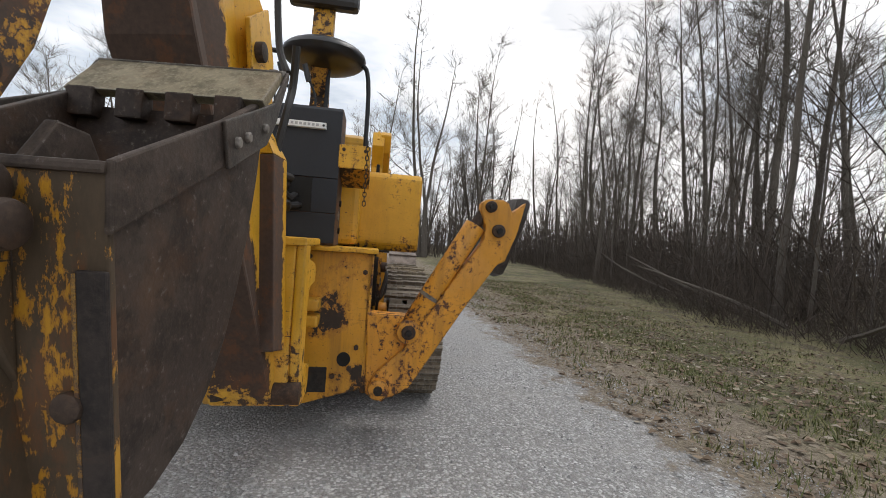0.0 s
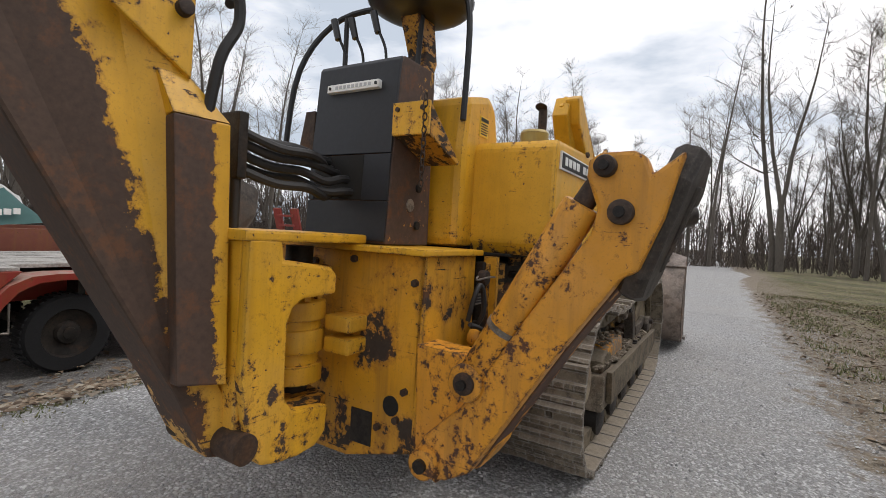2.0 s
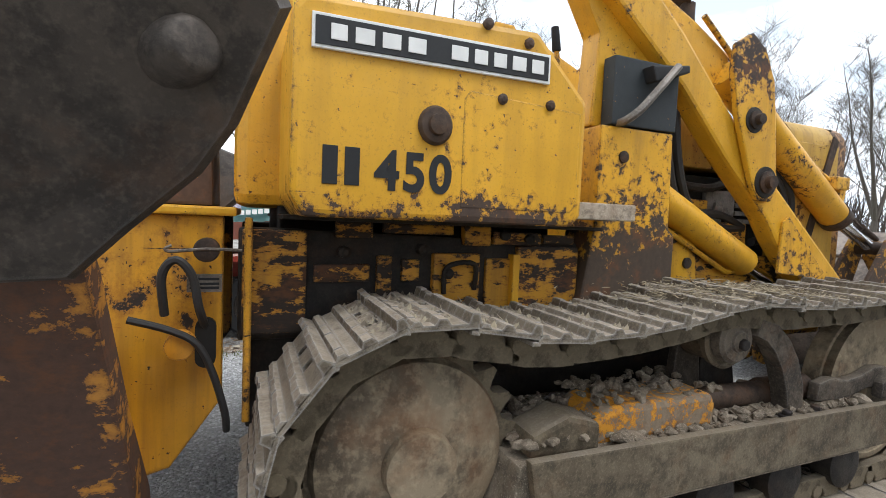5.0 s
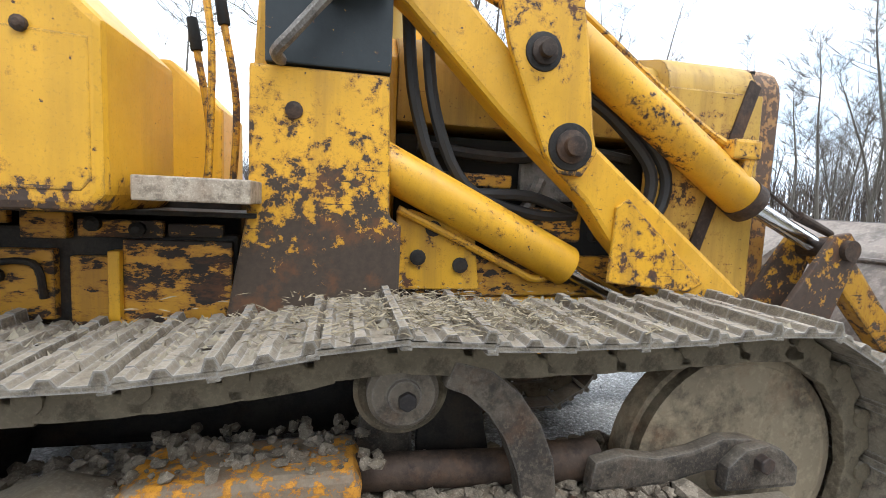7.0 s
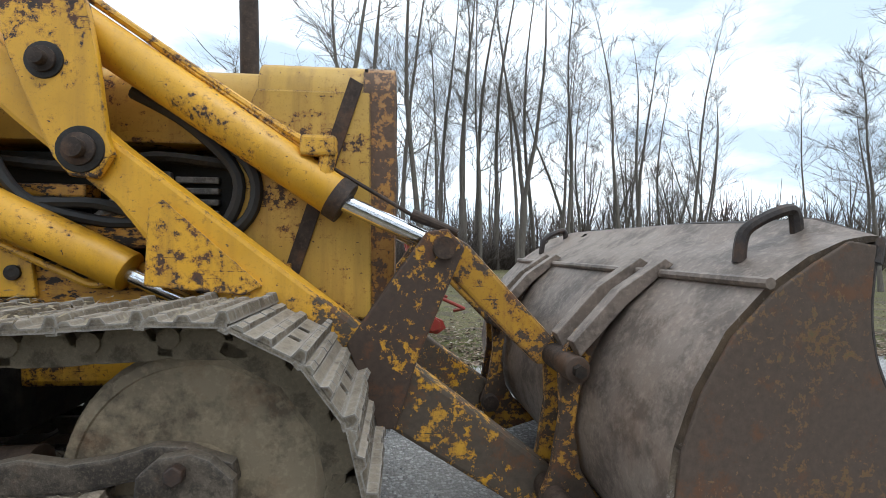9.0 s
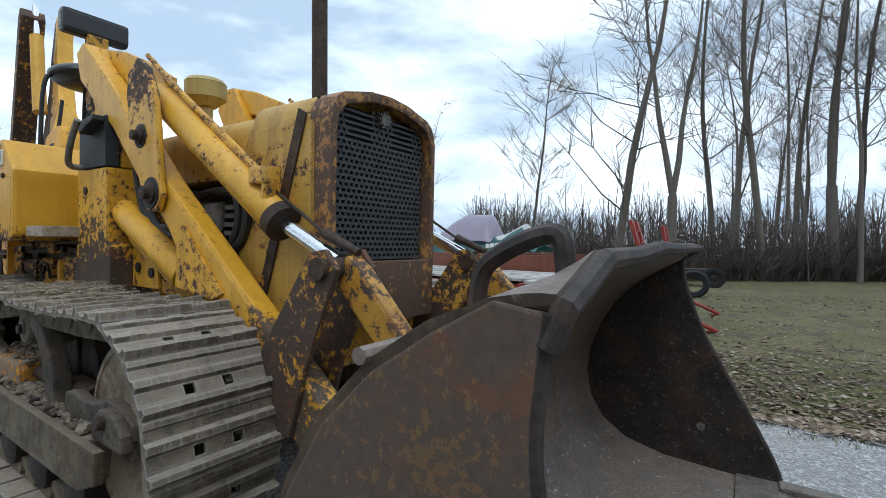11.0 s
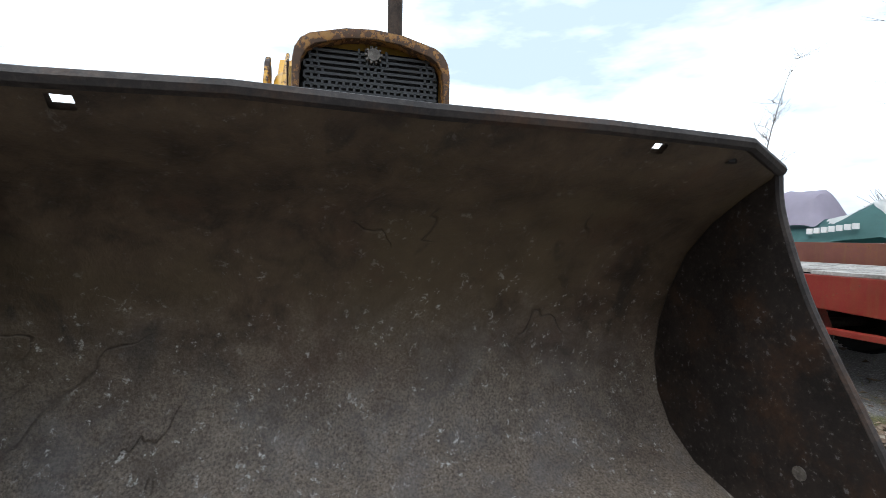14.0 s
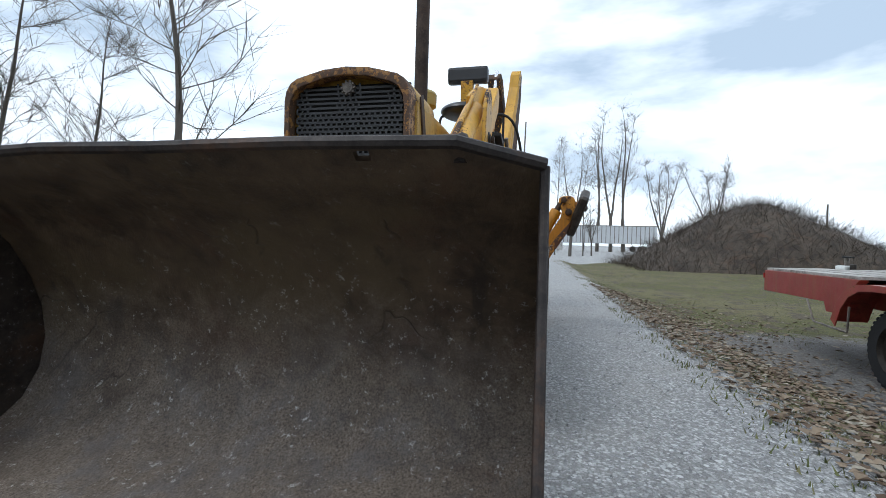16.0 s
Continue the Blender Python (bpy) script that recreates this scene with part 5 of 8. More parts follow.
# lift arms with their cylinders and links
for s in (-1, 1):
    ya, yb = s * 0.365, s * 0.45
    arm_pts = [(-0.05, 1.88), (0.03, 1.92), (0.35, 1.66), (0.62, 1.40), (0.86, 1.19), (1.38, 0.79), (1.96, 0.35), (2.08, 0.26), (2.08, 0.17), (1.98, 0.15), (1.62, 0.38), (1.25, 0.66), (1.02, 0.84), (0.94, 0.92), (0.86, 1.02), (0.60, 1.24), (0.36, 1.47), (0.0, 1.74)]
    arm = lp("lift_arm", prism(arm_pts, ya, yb, "xz", 0.014), M_LIFT, label="yellow box-section lift arm, worn bare near the bucket")
    lp("arm_gusset", prism([(0.94, 0.80), (0.95, 1.01), (0.985, 1.035), (1.25, 0.80), (1.20, 0.775)], yb, yb + s * 0.012, "xz", 0.004), M_YELLOW_WORN, arm)
    y2 = s * 0.48
    lv = lp("tilt_lever", prism([(0.58, 1.66), (0.66, 1.71), (0.74, 1.66), (0.80, 1.55), (0.825, 1.42), (0.855, 1.20), (0.87, 1.15), (0.83, 1.085), (0.76, 1.09), (0.72, 1.14), (0.61, 1.40), (0.57, 1.56)], yb + s * 0.004, y2, "xz", 0.008), M_LEVER, label="chipped yellow lever plate")
    for (x, z, r) in ((0.70, 1.39, 0.034), (0.79, 1.16, 0.043)):
        lp("grease_ring", disc_y(x, z, [(r * 1.45, y2), (r * 1.4, y2 + s * 0.004), (r * 0.9, y2 + s * 0.006)], seg=26), M_DARK, lv, smooth=True)
        lp("pivot_pin", disc_y(x, z, [(r, y2), (r, y2 + s * 0.012), (r * 0.6, y2 + s * 0.016), (r * 0.58, y2 + s * 0.035), (r * 0.25, y2 + s * 0.036)], seg=22), M_RUST, lv, smooth=True)
    lp("upper_link", prism([(-0.06, 1.84), (0.02, 1.92), (0.25, 1.86), (0.50, 1.76), (0.70, 1.66), (0.66, 1.52), (0.50, 1.58), (0.25, 1.72), (0.0, 1.76)], ya - s * 0.03, ya - s * 0.004, "xz", 0.01), M_YELLOW)
    yc = s * 0.372
    cyl = lp("lift_cylinder", rod((0.10, yc, 1.20), (0.86, yc, 0.832), 0.060, seg=24, cap=0.008), M_YELLOW, smooth=True)
    lp("piston_rod", rod((0.85, yc, 0.83), (1.02, yc, 0.75), 0.024), M_CHROME, cyl, "polished chrome rod", True)
    lp("oil_line", tube([(0.36, yc - s * 0.0, 0.98), (0.5, yc, 0.915), (0.68, yc, 0.83), (0.76, yc, 0.795), (0.82, yc, 0.81)], 0.011), M_YELLOW_WORN, cyl, smooth=True)
    yt = s * 0.375
    t0, t1, t2 = Vector((0.64, yt, 1.585)), Vector((1.455, yt, 1.045)), Vector((1.72, yt, 0.925))
    cyl = lp("tilt_cylinder", rod(t0, t1, 0.062, seg=24, cap=0.01), M_YELLOW, smooth=True)
    lp("piston_rod", rod(t1, t2, 0.027), M_CHROME, cyl, "polished chrome rod", True)
    lp("cylinder_gland", rod(t1 - (t1 - t0).normalized() * 0.03, t1 + (t1 - t0).normalized() * 0.012, 0.066, seg=24), M_RUST, cyl, smooth=True)
    up = Vector((0.55, 0, 0.83))
    lp("oil_line", tube([t0 + up * 0.08, t0.lerp(t1, 0.3) + up * 0.078, t0.lerp(t1, 0.7) + up * 0.078, t0.lerp(t1, 0.86) + up * 0.085 + Vector((0, s * 0.02, 0)), t0.lerp(t1, 0.9) + up * 0.06], 0.013), M_YELLOW_WORN, cyl, smooth=True)
    lp("indicator_rod", tube([(0.52, yt - s * 0.0, 1.78), (1.0, yt, 1.43), (1.38, yt, 1.17)], 0.011, smooth_steps=1), M_YELLOW_WORN, cyl)
    lp("indicator_tip", tube([(1.38, yt, 1.17), (1.70, yt, 0.985)], 0.006, smooth_steps=1), M_RUST, cyl)
    lp("indicator_sleeve", rod((1.66, yt, 1.01), (1.80, yt, 0.955), 0.018, 0.012, 12), M_RUST, cyl)
    # bellcrank and dump link
    bk = [(1.48, 0.64), (1.70, 0.955), (1.76, 0.965), (1.81, 0.91), (1.68, 0.60), (1.62, 0.40), (1.57, 0.40)]
    lp("bellcrank", prism(bk, yb, yb + s * 0.022, "xz", 0.006), M_BARE)
    lp("bellcrank", prism(bk, s * 0.305, s * 0.325, "xz", 0.006), M_BARE)
    lp("bellcrank_pin", rod((1.75, s * 0.295, 0.91), (1.75, yb + s * 0.04, 0.91), 0.032), M_RUST, smooth=True)
    lp("dump_link", prism([(1.73, 0.87), (1.78, 0.95), (1.83, 0.92), (2.10, 0.63), (2.11, 0.56), (2.04, 0.56)], s * 0.35, s * 0.41, "xz", 0.012), M_DUMPLINK)
    # arm hoses
    for k in range(2):
        o = 0.05 * k
        lp("hose", tube([(0.42 - o, s * 0.36, 1.5), (0.45 - o, s * 0.36, 1.25), (0.55 - o, s * 0.35, 1.05), (0.75, s * 0.33, 0.98 + o), (0.9, s * 0.32, 0.98)], 0.017), M_HOSE, smooth=True)
        lp("hose", tube([(0.84, s * 0.33, 1.36), (1.0 + o, s * 0.33, 1.27), (1.14 + o, s * 0.33, 1.12), (1.10 + o, s * 0.33, 0.97), (0.95, s * 0.33, 0.92)], 0.019), M_HOSE, smooth=True)

# hood, radiator shell, grille
HOOD = [(-0.262, 1.20), (-0.262, 1.36)] + [(-0.262 + 0.07 * (1 - math.cos(radians(a))), 1.36 + 0.085 * math.sin(radians(a))) for a in (25, 50, 75)] + [(-0.10, 1.468), (0.0, 1.475), (0.10, 1.468)]
HOOD += [(-p[0], p[1]) for p in reversed(HOOD[:-2]) if p[0] < -0.11]
lp("hood", prism(HOOD, 0.36, 1.20, "yz", 0.004), M_FADED, label="faded yellow engine hood", smooth=True).location = (0, -0.01, 0.025)
SHELL = [(-0.275, 0.70), (-0.275, 1.36)] + [(-0.275 + 0.075 * (1 - math.cos(radians(a))), 1.36 + 0.095 * math.sin(radians(a))) for a in (25, 50, 75)] + [(-0.10, 1.482), (0.0, 1.49), (0.10, 1.482)]
SHELL += [(-p[0], p[1]) for p in reversed(SHELL[:-2]) if p[0] < -0.11]
inner = [(p[0] * 0.90, 0.915 if p[1] < 0.9 else p[1] - 0.034) for p in SHELL]
SHELL_FIT = Matrix.Translation((0.01, -0.02, -0.056)) @ Matrix.Diagonal((1, 1.07, 1.062, 1))
shell = lp("radiator_shell", prism(SHELL, 1.18, 1.50, "yz", 0.004), M_FADED, label="yellow radiator shell with rusty rim", smooth=True)
shell.matrix_local = SHELL_FIT
bm = bmesh.new()
for a, b, c, d in zip(SHELL, SHELL[1:] + SHELL[:1], inner[1:] + inner[:1], inner):
    vs = [bm.verts.new((1.50, *a)), bm.verts.new((1.50, *b)), bm.verts.new((1.60, *[q * 0.985 if k == 0 else q for k, q in enumerate(b)])), bm.verts.new((1.60, *[q * 0.985 if k == 0 else q for k, q in enumerate(a)]))]
    bm.faces.new(vs)
    v2 = [bm.verts.new((1.60, c[0], c[1])), bm.verts.new((1.60, d[0], d[1]))]
    bm.faces.new((vs[3], vs[2], v2[0], v2[1]))
    v3 = [bm.verts.new((1.545, c[0], c[1])), bm.verts.new((1.545, d[0], d[1]))]
    bm.faces.new((v2[1], v2[0], v3[0], v3[1]))
bmesh.ops.remove_doubles(bm, verts=bm.verts, dist=0.0005)
bevelled(bm, 0.006, 2)
lp("shell_rim", bm, M_RIMPAINT, shell, "rusty rounded rim", smooth=True)
# near-black sheet, coloured for the shade behind the grille
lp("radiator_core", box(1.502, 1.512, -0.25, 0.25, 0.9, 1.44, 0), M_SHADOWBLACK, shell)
bm = bmesh.new()
z = 0.925
row = 0
while z < 1.43:
    half = 0.232 if z < 1.36 else 0.232 - (z - 1.36) * 0.5
    box(1.553, 1.559, -half, half, z - 0.0045, z + 0.0045, 0, bm)
    if z < 1.425:
        y = -half + (0.012 if row % 2 else 0.0)
        while y < half:
            if not (z > 1.30 and 0.055 < abs(y) < 0.17):
                box(1.553, 1.559, y - 0.004, y + 0.004, z, z + 0.0195, 0, bm)
            y += 0.024
    z += 0.0195
    row += 1
lp("grille", bm, M_GRILLE, shell, "black perforated steel grille")
bm = bmesh.new()
bmesh.ops.create_cone(bm, cap_ends=True, segments=20, radius1=0.026, radius2=0.022, depth=0.02, matrix=Matrix.Translation((1.566, 0, 1.412)) @ Matrix.Rotation(radians(90), 4, "Y"))
for k in range(10):
    a = 2 * math.pi * k / 10
    box(1.558, 1.574, 0.027 * math.cos(a) - 0.004, 0.027 * math.cos(a) + 0.004, 1.412 + 0.027 * math.sin(a) - 0.004, 1.412 + 0.027 * math.sin(a) + 0.004, 0.001, bm)
lp("emblem", bm, M_STEEL, shell, "small round toothed emblem")
for s in (-1, 1):
    lp("side_panel", prism([(1.12, 0.92), (1.12, 1.22), (1.18, 1.36), (1.52, 1.36), (1.53, 0.70), (1.32, 0.70)], s * 0.262, s * 0.284, "xz", 0.006), M_FADED, shell)
    lp("panel_strap", prism([(1.24, 0.76), (1.28, 0.74), (1.50, 1.38), (1.46, 1.40)], s * 0.284, s * 0.292, "xz", 0.002), M_RUST, shell, "bare rusty strap")
    # block coloured near-black for the shade inside the engine bay
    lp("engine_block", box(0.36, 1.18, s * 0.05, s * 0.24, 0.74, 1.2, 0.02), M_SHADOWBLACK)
    for k in range(4):
        lp("fin", box(0.93, 1.06, s * 0.24, s * 0.262, 1.0 + 0.035 * k, 1.02 + 0.035 * k, 0.004), M_STEEL)
    lp("filter", rod((0.52, s * 0.27, 0.90), (0.52, s * 0.27, 1.05), 0.045), M_CONSOLE, smooth=True)
    lp("filter", rod((0.64, s * 0.27, 0.90), (0.64, s * 0.27, 1.05), 0.045), M_CONSOLE, smooth=True)
    lp("filter_head", box(0.46, 0.70, s * 0.22, s * 0.31, 1.05, 1.09, 0.008), M_YELLOW_OILY)
    lp("inner_frame", box(0.30, 1.30, s * 0.30, s * 0.345, 0.74, 0.86, 0.006), M_YELLOW_OILY)
lp("cowl", prism([(-0.27, 0.9), (-0.27, 1.40), (-0.2, 1.47), (0.2, 1.47), (0.27, 1.40), (0.27, 0.9)], 0.18, 0.36, "yz", 0.01), M_YELLOW)
stack = lp("exhaust_pipe", rod((1.03, 0.15, 1.42), (1.015, 0.15, 2.13), 0.036, seg=24), M_RUST, label="brown rusty exhaust pipe", smooth=True)
lp("rain_cap", prism(arc(0.965, 0.15, 0.05, 0, 360, 16)[:-1], 2.135, 2.142, "xy", 0.002), M_RUST, stack).matrix_local = pose(0.965, 0.15, 2.14, 0, 25, 0) @ pose(-0.965, -0.15, -2.14)
bm = rod((0.37, -0.03, 1.44), (0.37, -0.03, 1.66), 0.035)
rod((0.37, -0.03, 1.66), (0.37, -0.03, 1.70), 0.05, 0.095, 28, bm)
rod((0.37, -0.03, 1.70), (0.37, -0.03, 1.775), 0.098, 0.10, 28, bm)
rod((0.37, -0.03, 1.775), (0.37, -0.03, 1.80), 0.104, 0.085, 28, bm, 0.006)
lp("precleaner", bm, M_BOWL, label="dull yellow air pre-cleaner bowl", smooth=True)

# front bucket
bucket = empty("bucket", LOADER.inverted() @ Matrix.Rotation(radians(-1.5), 4, "Z") @ Matrix.Translation((0, -0.02, 0)) @ Matrix.Diagonal((1, 1.03, 1, 1)), loader)
bucket["label"] = "brown worn steel loader bucket"
IN = [(2.90, 0.085), (2.70, 0.085), (2.45, 0.10), (2.30, 0.14), (2.20, 0.21), (2.145, 0.30), (2.125, 0.41), (2.14, 0.52), (2.18, 0.63), (2.245, 0.74), (2.33, 0.825), (2.42, 0.885), (2.50, 0.930), (2.538, 0.956), (2.560, 0.973), (2.575, 0.985)]
TH_B = 0.016


def bucket_sheet():
    bm = bmesh.new()
    ns = []
    for k, p in enumerate(IN):
        a, b = IN[max(k - 1, 0)], IN[min(k + 1, len(IN) - 1)]
        tx, tz = b[0] - a[0], b[1] - a[1]
        d = math.hypot(tx, tz)
        ns.append((-tz / d, tx / d))
    cols = [-0.848, -0.70, -0.54, -0.505, -0.2, 0.0, 0.2, 0.476, 0.51, 0.70, 0.875]
    rows = []
    for sgn in (0, 1):
        rr = []
        for k, p in enumerate(IN):
            line = []
            for y in cols:
                dx = dz = 0.0
                if abs(y) > 0.8 and k == len(IN) - 1:
                    dx, dz = -0.066, -0.036
                if abs(y) > 0.8 and len(IN) - 4 < k < len(IN) - 1:
                    dx, dz = (-0.035, -0.022) if k == len(IN) - 3 else (-0.055, -0.032)
                # the right-hand corner hangs lower and reaches further forward
                if y < -0.8 and k >= len(IN) - 4:
                    dx, dz = ((0.0, -0.012), (0.0, -0.030), (0.0, -0.044), (0.004, -0.056))[k - len(IN) + 4]
                elif y < -0.4 and k >= len(IN) - 4:
                    dz = -0.012
                line.append(bm.verts.new((p[0] + dx + sgn * ns[k][0] * TH_B, y, p[1] + dz + sgn * ns[k][1] * TH_B)))
            rr.append(line)
        rows.append(rr)
    n, m = len(IN), len(cols)
    for sgn in (0, 1):
        for k in range(n - 1):
            for j in range(m - 1):
                if k == n - 3 and j in (2, 7):
                    continue  # the two lifting holes below the rim
                bm.faces.new((rows[sgn][k][j], rows[sgn][k][j + 1], rows[sgn][k + 1][j + 1], rows[sgn][k + 1][j]))
    for k in (0, n - 1):
        for j in range(m - 1):
            bm.faces.new((rows[0][k][j], rows[0][k][j + 1], rows[1][k][j + 1], rows[1][k][j]))
    for j in (0, m - 1):
        for k in range(n - 1):
            bm.faces.new((rows[0][k][j], rows[0][k + 1][j], rows[1][k + 1][j], rows[1][k][j]))
    return bm


def second_side(ob, mat, test):
    """Give the faces that pass the test another material."""
    ob.data.materials.append(mat)
    for p in ob.data.polygons:
        if test(p):
            p.material_index = 1


shell_ob = lp("bucket_shell", bucket_sheet(), M_BUCKET_IN, bucket, smooth=True)
half = (len(IN) - 1) * 10 - 2
second_side(shell_ob, M_BUCKET_OUT, lambda p: half <= p.index < 2 * half)
for s in (-1, 1):
    # the right-hand plate's front edge is bent back near the top
    out = 0.835 if s < 0 else 0.862
    front = [(2.560, 0.922), (2.555, 0.875), (2.548, 0.80), (2.552, 0.735), (2.575, 0.65), (2.68, 0.445), (2.82, 0.19), (2.86, 0.10)] if s < 0 else [(2.507, 0.945), (2.515, 0.86), (2.545, 0.76), (2.60, 0.62), (2.72, 0.40), (2.835, 0.18), (2.865, 0.10)]
    side = [tuple(p) for p in IN[2:-3]] + front + [(2.84, 0.075), (2.5, 0.075)]
    sd = lp("bucket_side", prism(side, s * out, s * (out + 0.020), "xz", 0.004), M_SIDE_OUT, bucket, "thick worn side plate")
    second_side(sd, M_SIDE_IN, lambda p: p.normal.y * s < -0.5)
    lp("worn_plug", rod((2.594, s * (out + 0.001), 0.251), (2.594, s * (out - 0.003), 0.251), 0.016, seg=14), M_STEEL, bucket, "bright worn plug in the side plate")
    lp("side_edge", tube([(x, s * (out + 0.010), z) for x, z in front], 0.0105), M_RIM, bucket, smooth=True)
    bm = tube([(2.390, s * 0.69, 0.880), (2.40, s * 0.69, 0.945), (2.43, s * 0.695, 0.975), (2.49, s * 0.70, 1.002), (2.522, s * 0.70, 1.000), (2.53, s * 0.70, 0.95)], 0.0145)
    lp("lifting_handle", bm, M_RIM, bucket, smooth=True)
    back = [(p[0] - 0.030, p[1] - 0.008) for p in IN[3:11]]
    for y in (s * 0.345, s * 0.47):
        ear = back + [(2.22, 0.80), (2.10, 0.68), (2.05, 0.60), (2.055, 0.45), (2.03, 0.30), (2.0, 0.22), (2.03, 0.13), (2.12, 0.09)]
        lp("bucket_ear", prism(ear, y - 0.012 + 0.03, y + 0.012 + 0.03, "xz", 0.004), M_DUMPLINK, bucket)
        lp("back_rib", prism([(2.355, 0.87), (2.22, 0.76), (2.09, 0.62), (2.07, 0.66), (2.20, 0.80), (2.33, 0.885)], y - 0.03, y - 0.012 + 0.03, "xz", 0.003), M_BUCKET_OUT, bucket)
    for z, x in ((0.59, 2.075), (0.22, 2.04)):
        pin = lp("hinge_pin", rod((x, s * 0.29 + 0.03, z), (x, s * 0.55 + 0.03, z), 0.036, seg=20, cap=0.006), M_RUST, bucket, smooth=True)
        lp("pin_bolt", rod((x, s * 0.55 + 0.03, z), (x, s * 0.57 + 0.03, z), 0.018, seg=6), M_DARK, pin)
lp("top_rim", tube([(2.562, -0.845, 0.885), (2.576, -0.843, 0.926), (2.58, -0.70, 0.973), (2.585, -0.54, 0.975), (2.585, -0.3, 0.987), (2.582, 0, 0.985), (2.586, 0.35, 0.988), (2.58, 0.70, 0.985), (2.512, 0.872, 0.948)], 0.015, smooth_steps=1), M_RIM, bucket)
lp("back_seam", tube([(2.318, -0.86, 0.845), (2.318, 0.86, 0.845)], 0.012, smooth_steps=1), M_BUCKET_OUT, bucket)
lp("cutting_edge", prism([(2.72, 0.066), (3.0, 0.060), (3.02, 0.070), (2.86, 0.094), (2.72, 0.094)], -0.88, 0.88, "xz", 0.003), M_STEEL, bucket, "bright worn cutting edge")
for k in range(8):
    y = -0.82 + 1.64 * k / 7
    bm = prism([(2.86, y - 0.035), (3.02, y - 0.03), (3.13, y - 0.012), (3.14, y + 0.012), (3.02, y + 0.03), (2.86, y + 0.035)], 0.072, 0.108, "xy", 0.006)
    lp("tooth", bm, M_STEEL, bucket)

# small fittings on the loader
st = lp("warning_label", box(-0.97, -0.89, -0.279, -0.274, 1.475, 1.565, 0.001), plain("label_yellow", (0.75, 0.50, 0.05), 0.5, 0, 0.05), label="small yellow warning label with a dark heading")
lp("label_heading", box(-0.966, -0.894, -0.281, -0.276, 1.543, 1.559, 0), M_BLACK, st)
for k in range(5):
    lp("label_line", box(-0.964, -0.903 + 0.004 * (k % 3), -0.281, -0.276, 1.485 + 0.011 * k, 1.489 + 0.011 * k, 0), M_BLACK, st)
dp = lp("data_plate", box(-1.215, -1.135, -0.426, -0.420, 0.755, 0.80, 0.001), M_STEEL, label="small metal data plate")
for z in (0.785, 0.773, 0.763):
    lp("plate_line", box(-1.208, -1.142, -0.428, -0.424, z, z + 0.006, 0), M_BLACK, dp)
# pin, slot and hoses on the frame's right cheek
pin = lp("cheek_pin", rod((-1.17, -0.42, 0.862), (-1.17, -0.455, 0.862), 0.030, seg=22, cap=0.006), M_RUST, smooth=True)
lp("split_pin", tube([(-1.245, -0.448, 0.872), (-1.258, -0.449, 0.864), (-1.245, -0.449, 0.858), (-1.17, -0.455, 0.865), (-1.09, -0.449, 0.862)], 0.004, 6), M_STEEL, pin, smooth=True)
# solid oval plate, its black colour standing for the shade in the slot
slot = [(-1.172 + 0.024 * math.cos(a), 0.665 + 0.024 * math.sin(a)) for a in np.linspace(0, math.pi, 8)] + [(-1.172 + 0.024 * math.cos(a), 0.585 + 0.024 * math.sin(a)) for a in np.linspace(math.pi, 2 * math.pi, 8)]
lp("hose_slot", prism(slot, -0.423, -0.405, "xz", 0.0), M_SHADOWBLACK, label="black oval plate standing for the shade in a hose slot")
lp("cheek_hose", tube([(-1.262, -0.425, 0.70), (-1.265, -0.45, 0.80), (-1.235, -0.455, 0.838), (-1.20, -0.455, 0.80), (-1.185, -0.45, 0.72), (-1.172, -0.41, 0.66)], 0.0105), M_HOSE, smooth=True)
lp("cheek_hose", tube([(-1.33, -0.47, 0.70), (-1.25, -0.475, 0.675), (-1.19, -0.475, 0.64), (-1.155, -0.47, 0.57), (-1.125, -0.46, 0.46), (-1.12, -0.44, 0.40)], 0.009), M_HOSE, smooth=True)
lp("hose_eye", rod((-1.225, -0.42, 0.630), (-1.225, -0.47, 0.630), 0.034, seg=20, cap=0.006), M_ARM_ORANGE, smooth=True)
lp("cheek_flange", box(-1.085, -1.066, -0.455, -0.39, 0.42, 0.945, 0.004), M_CHEEK)
for y, x, h in ((-0.36, -0.11, 1.55), (-0.33, -0.06, 1.42), (-0.30, -0.13, 1.36)):
    lv = lp("drive_lever", tube([(x, y, 1.0), (x + 0.01, y, h - 0.2), (x - 0.02, y, h)], 0.009), M_YELLOW_WORN, smooth=True)
    lp("lever_grip", rod((x - 0.018, y, h - 0.01), (x - 0.03, y, h + 0.07), 0.015, 0.013, 12, cap=0.004), M_RUBBER, lv, smooth=True)
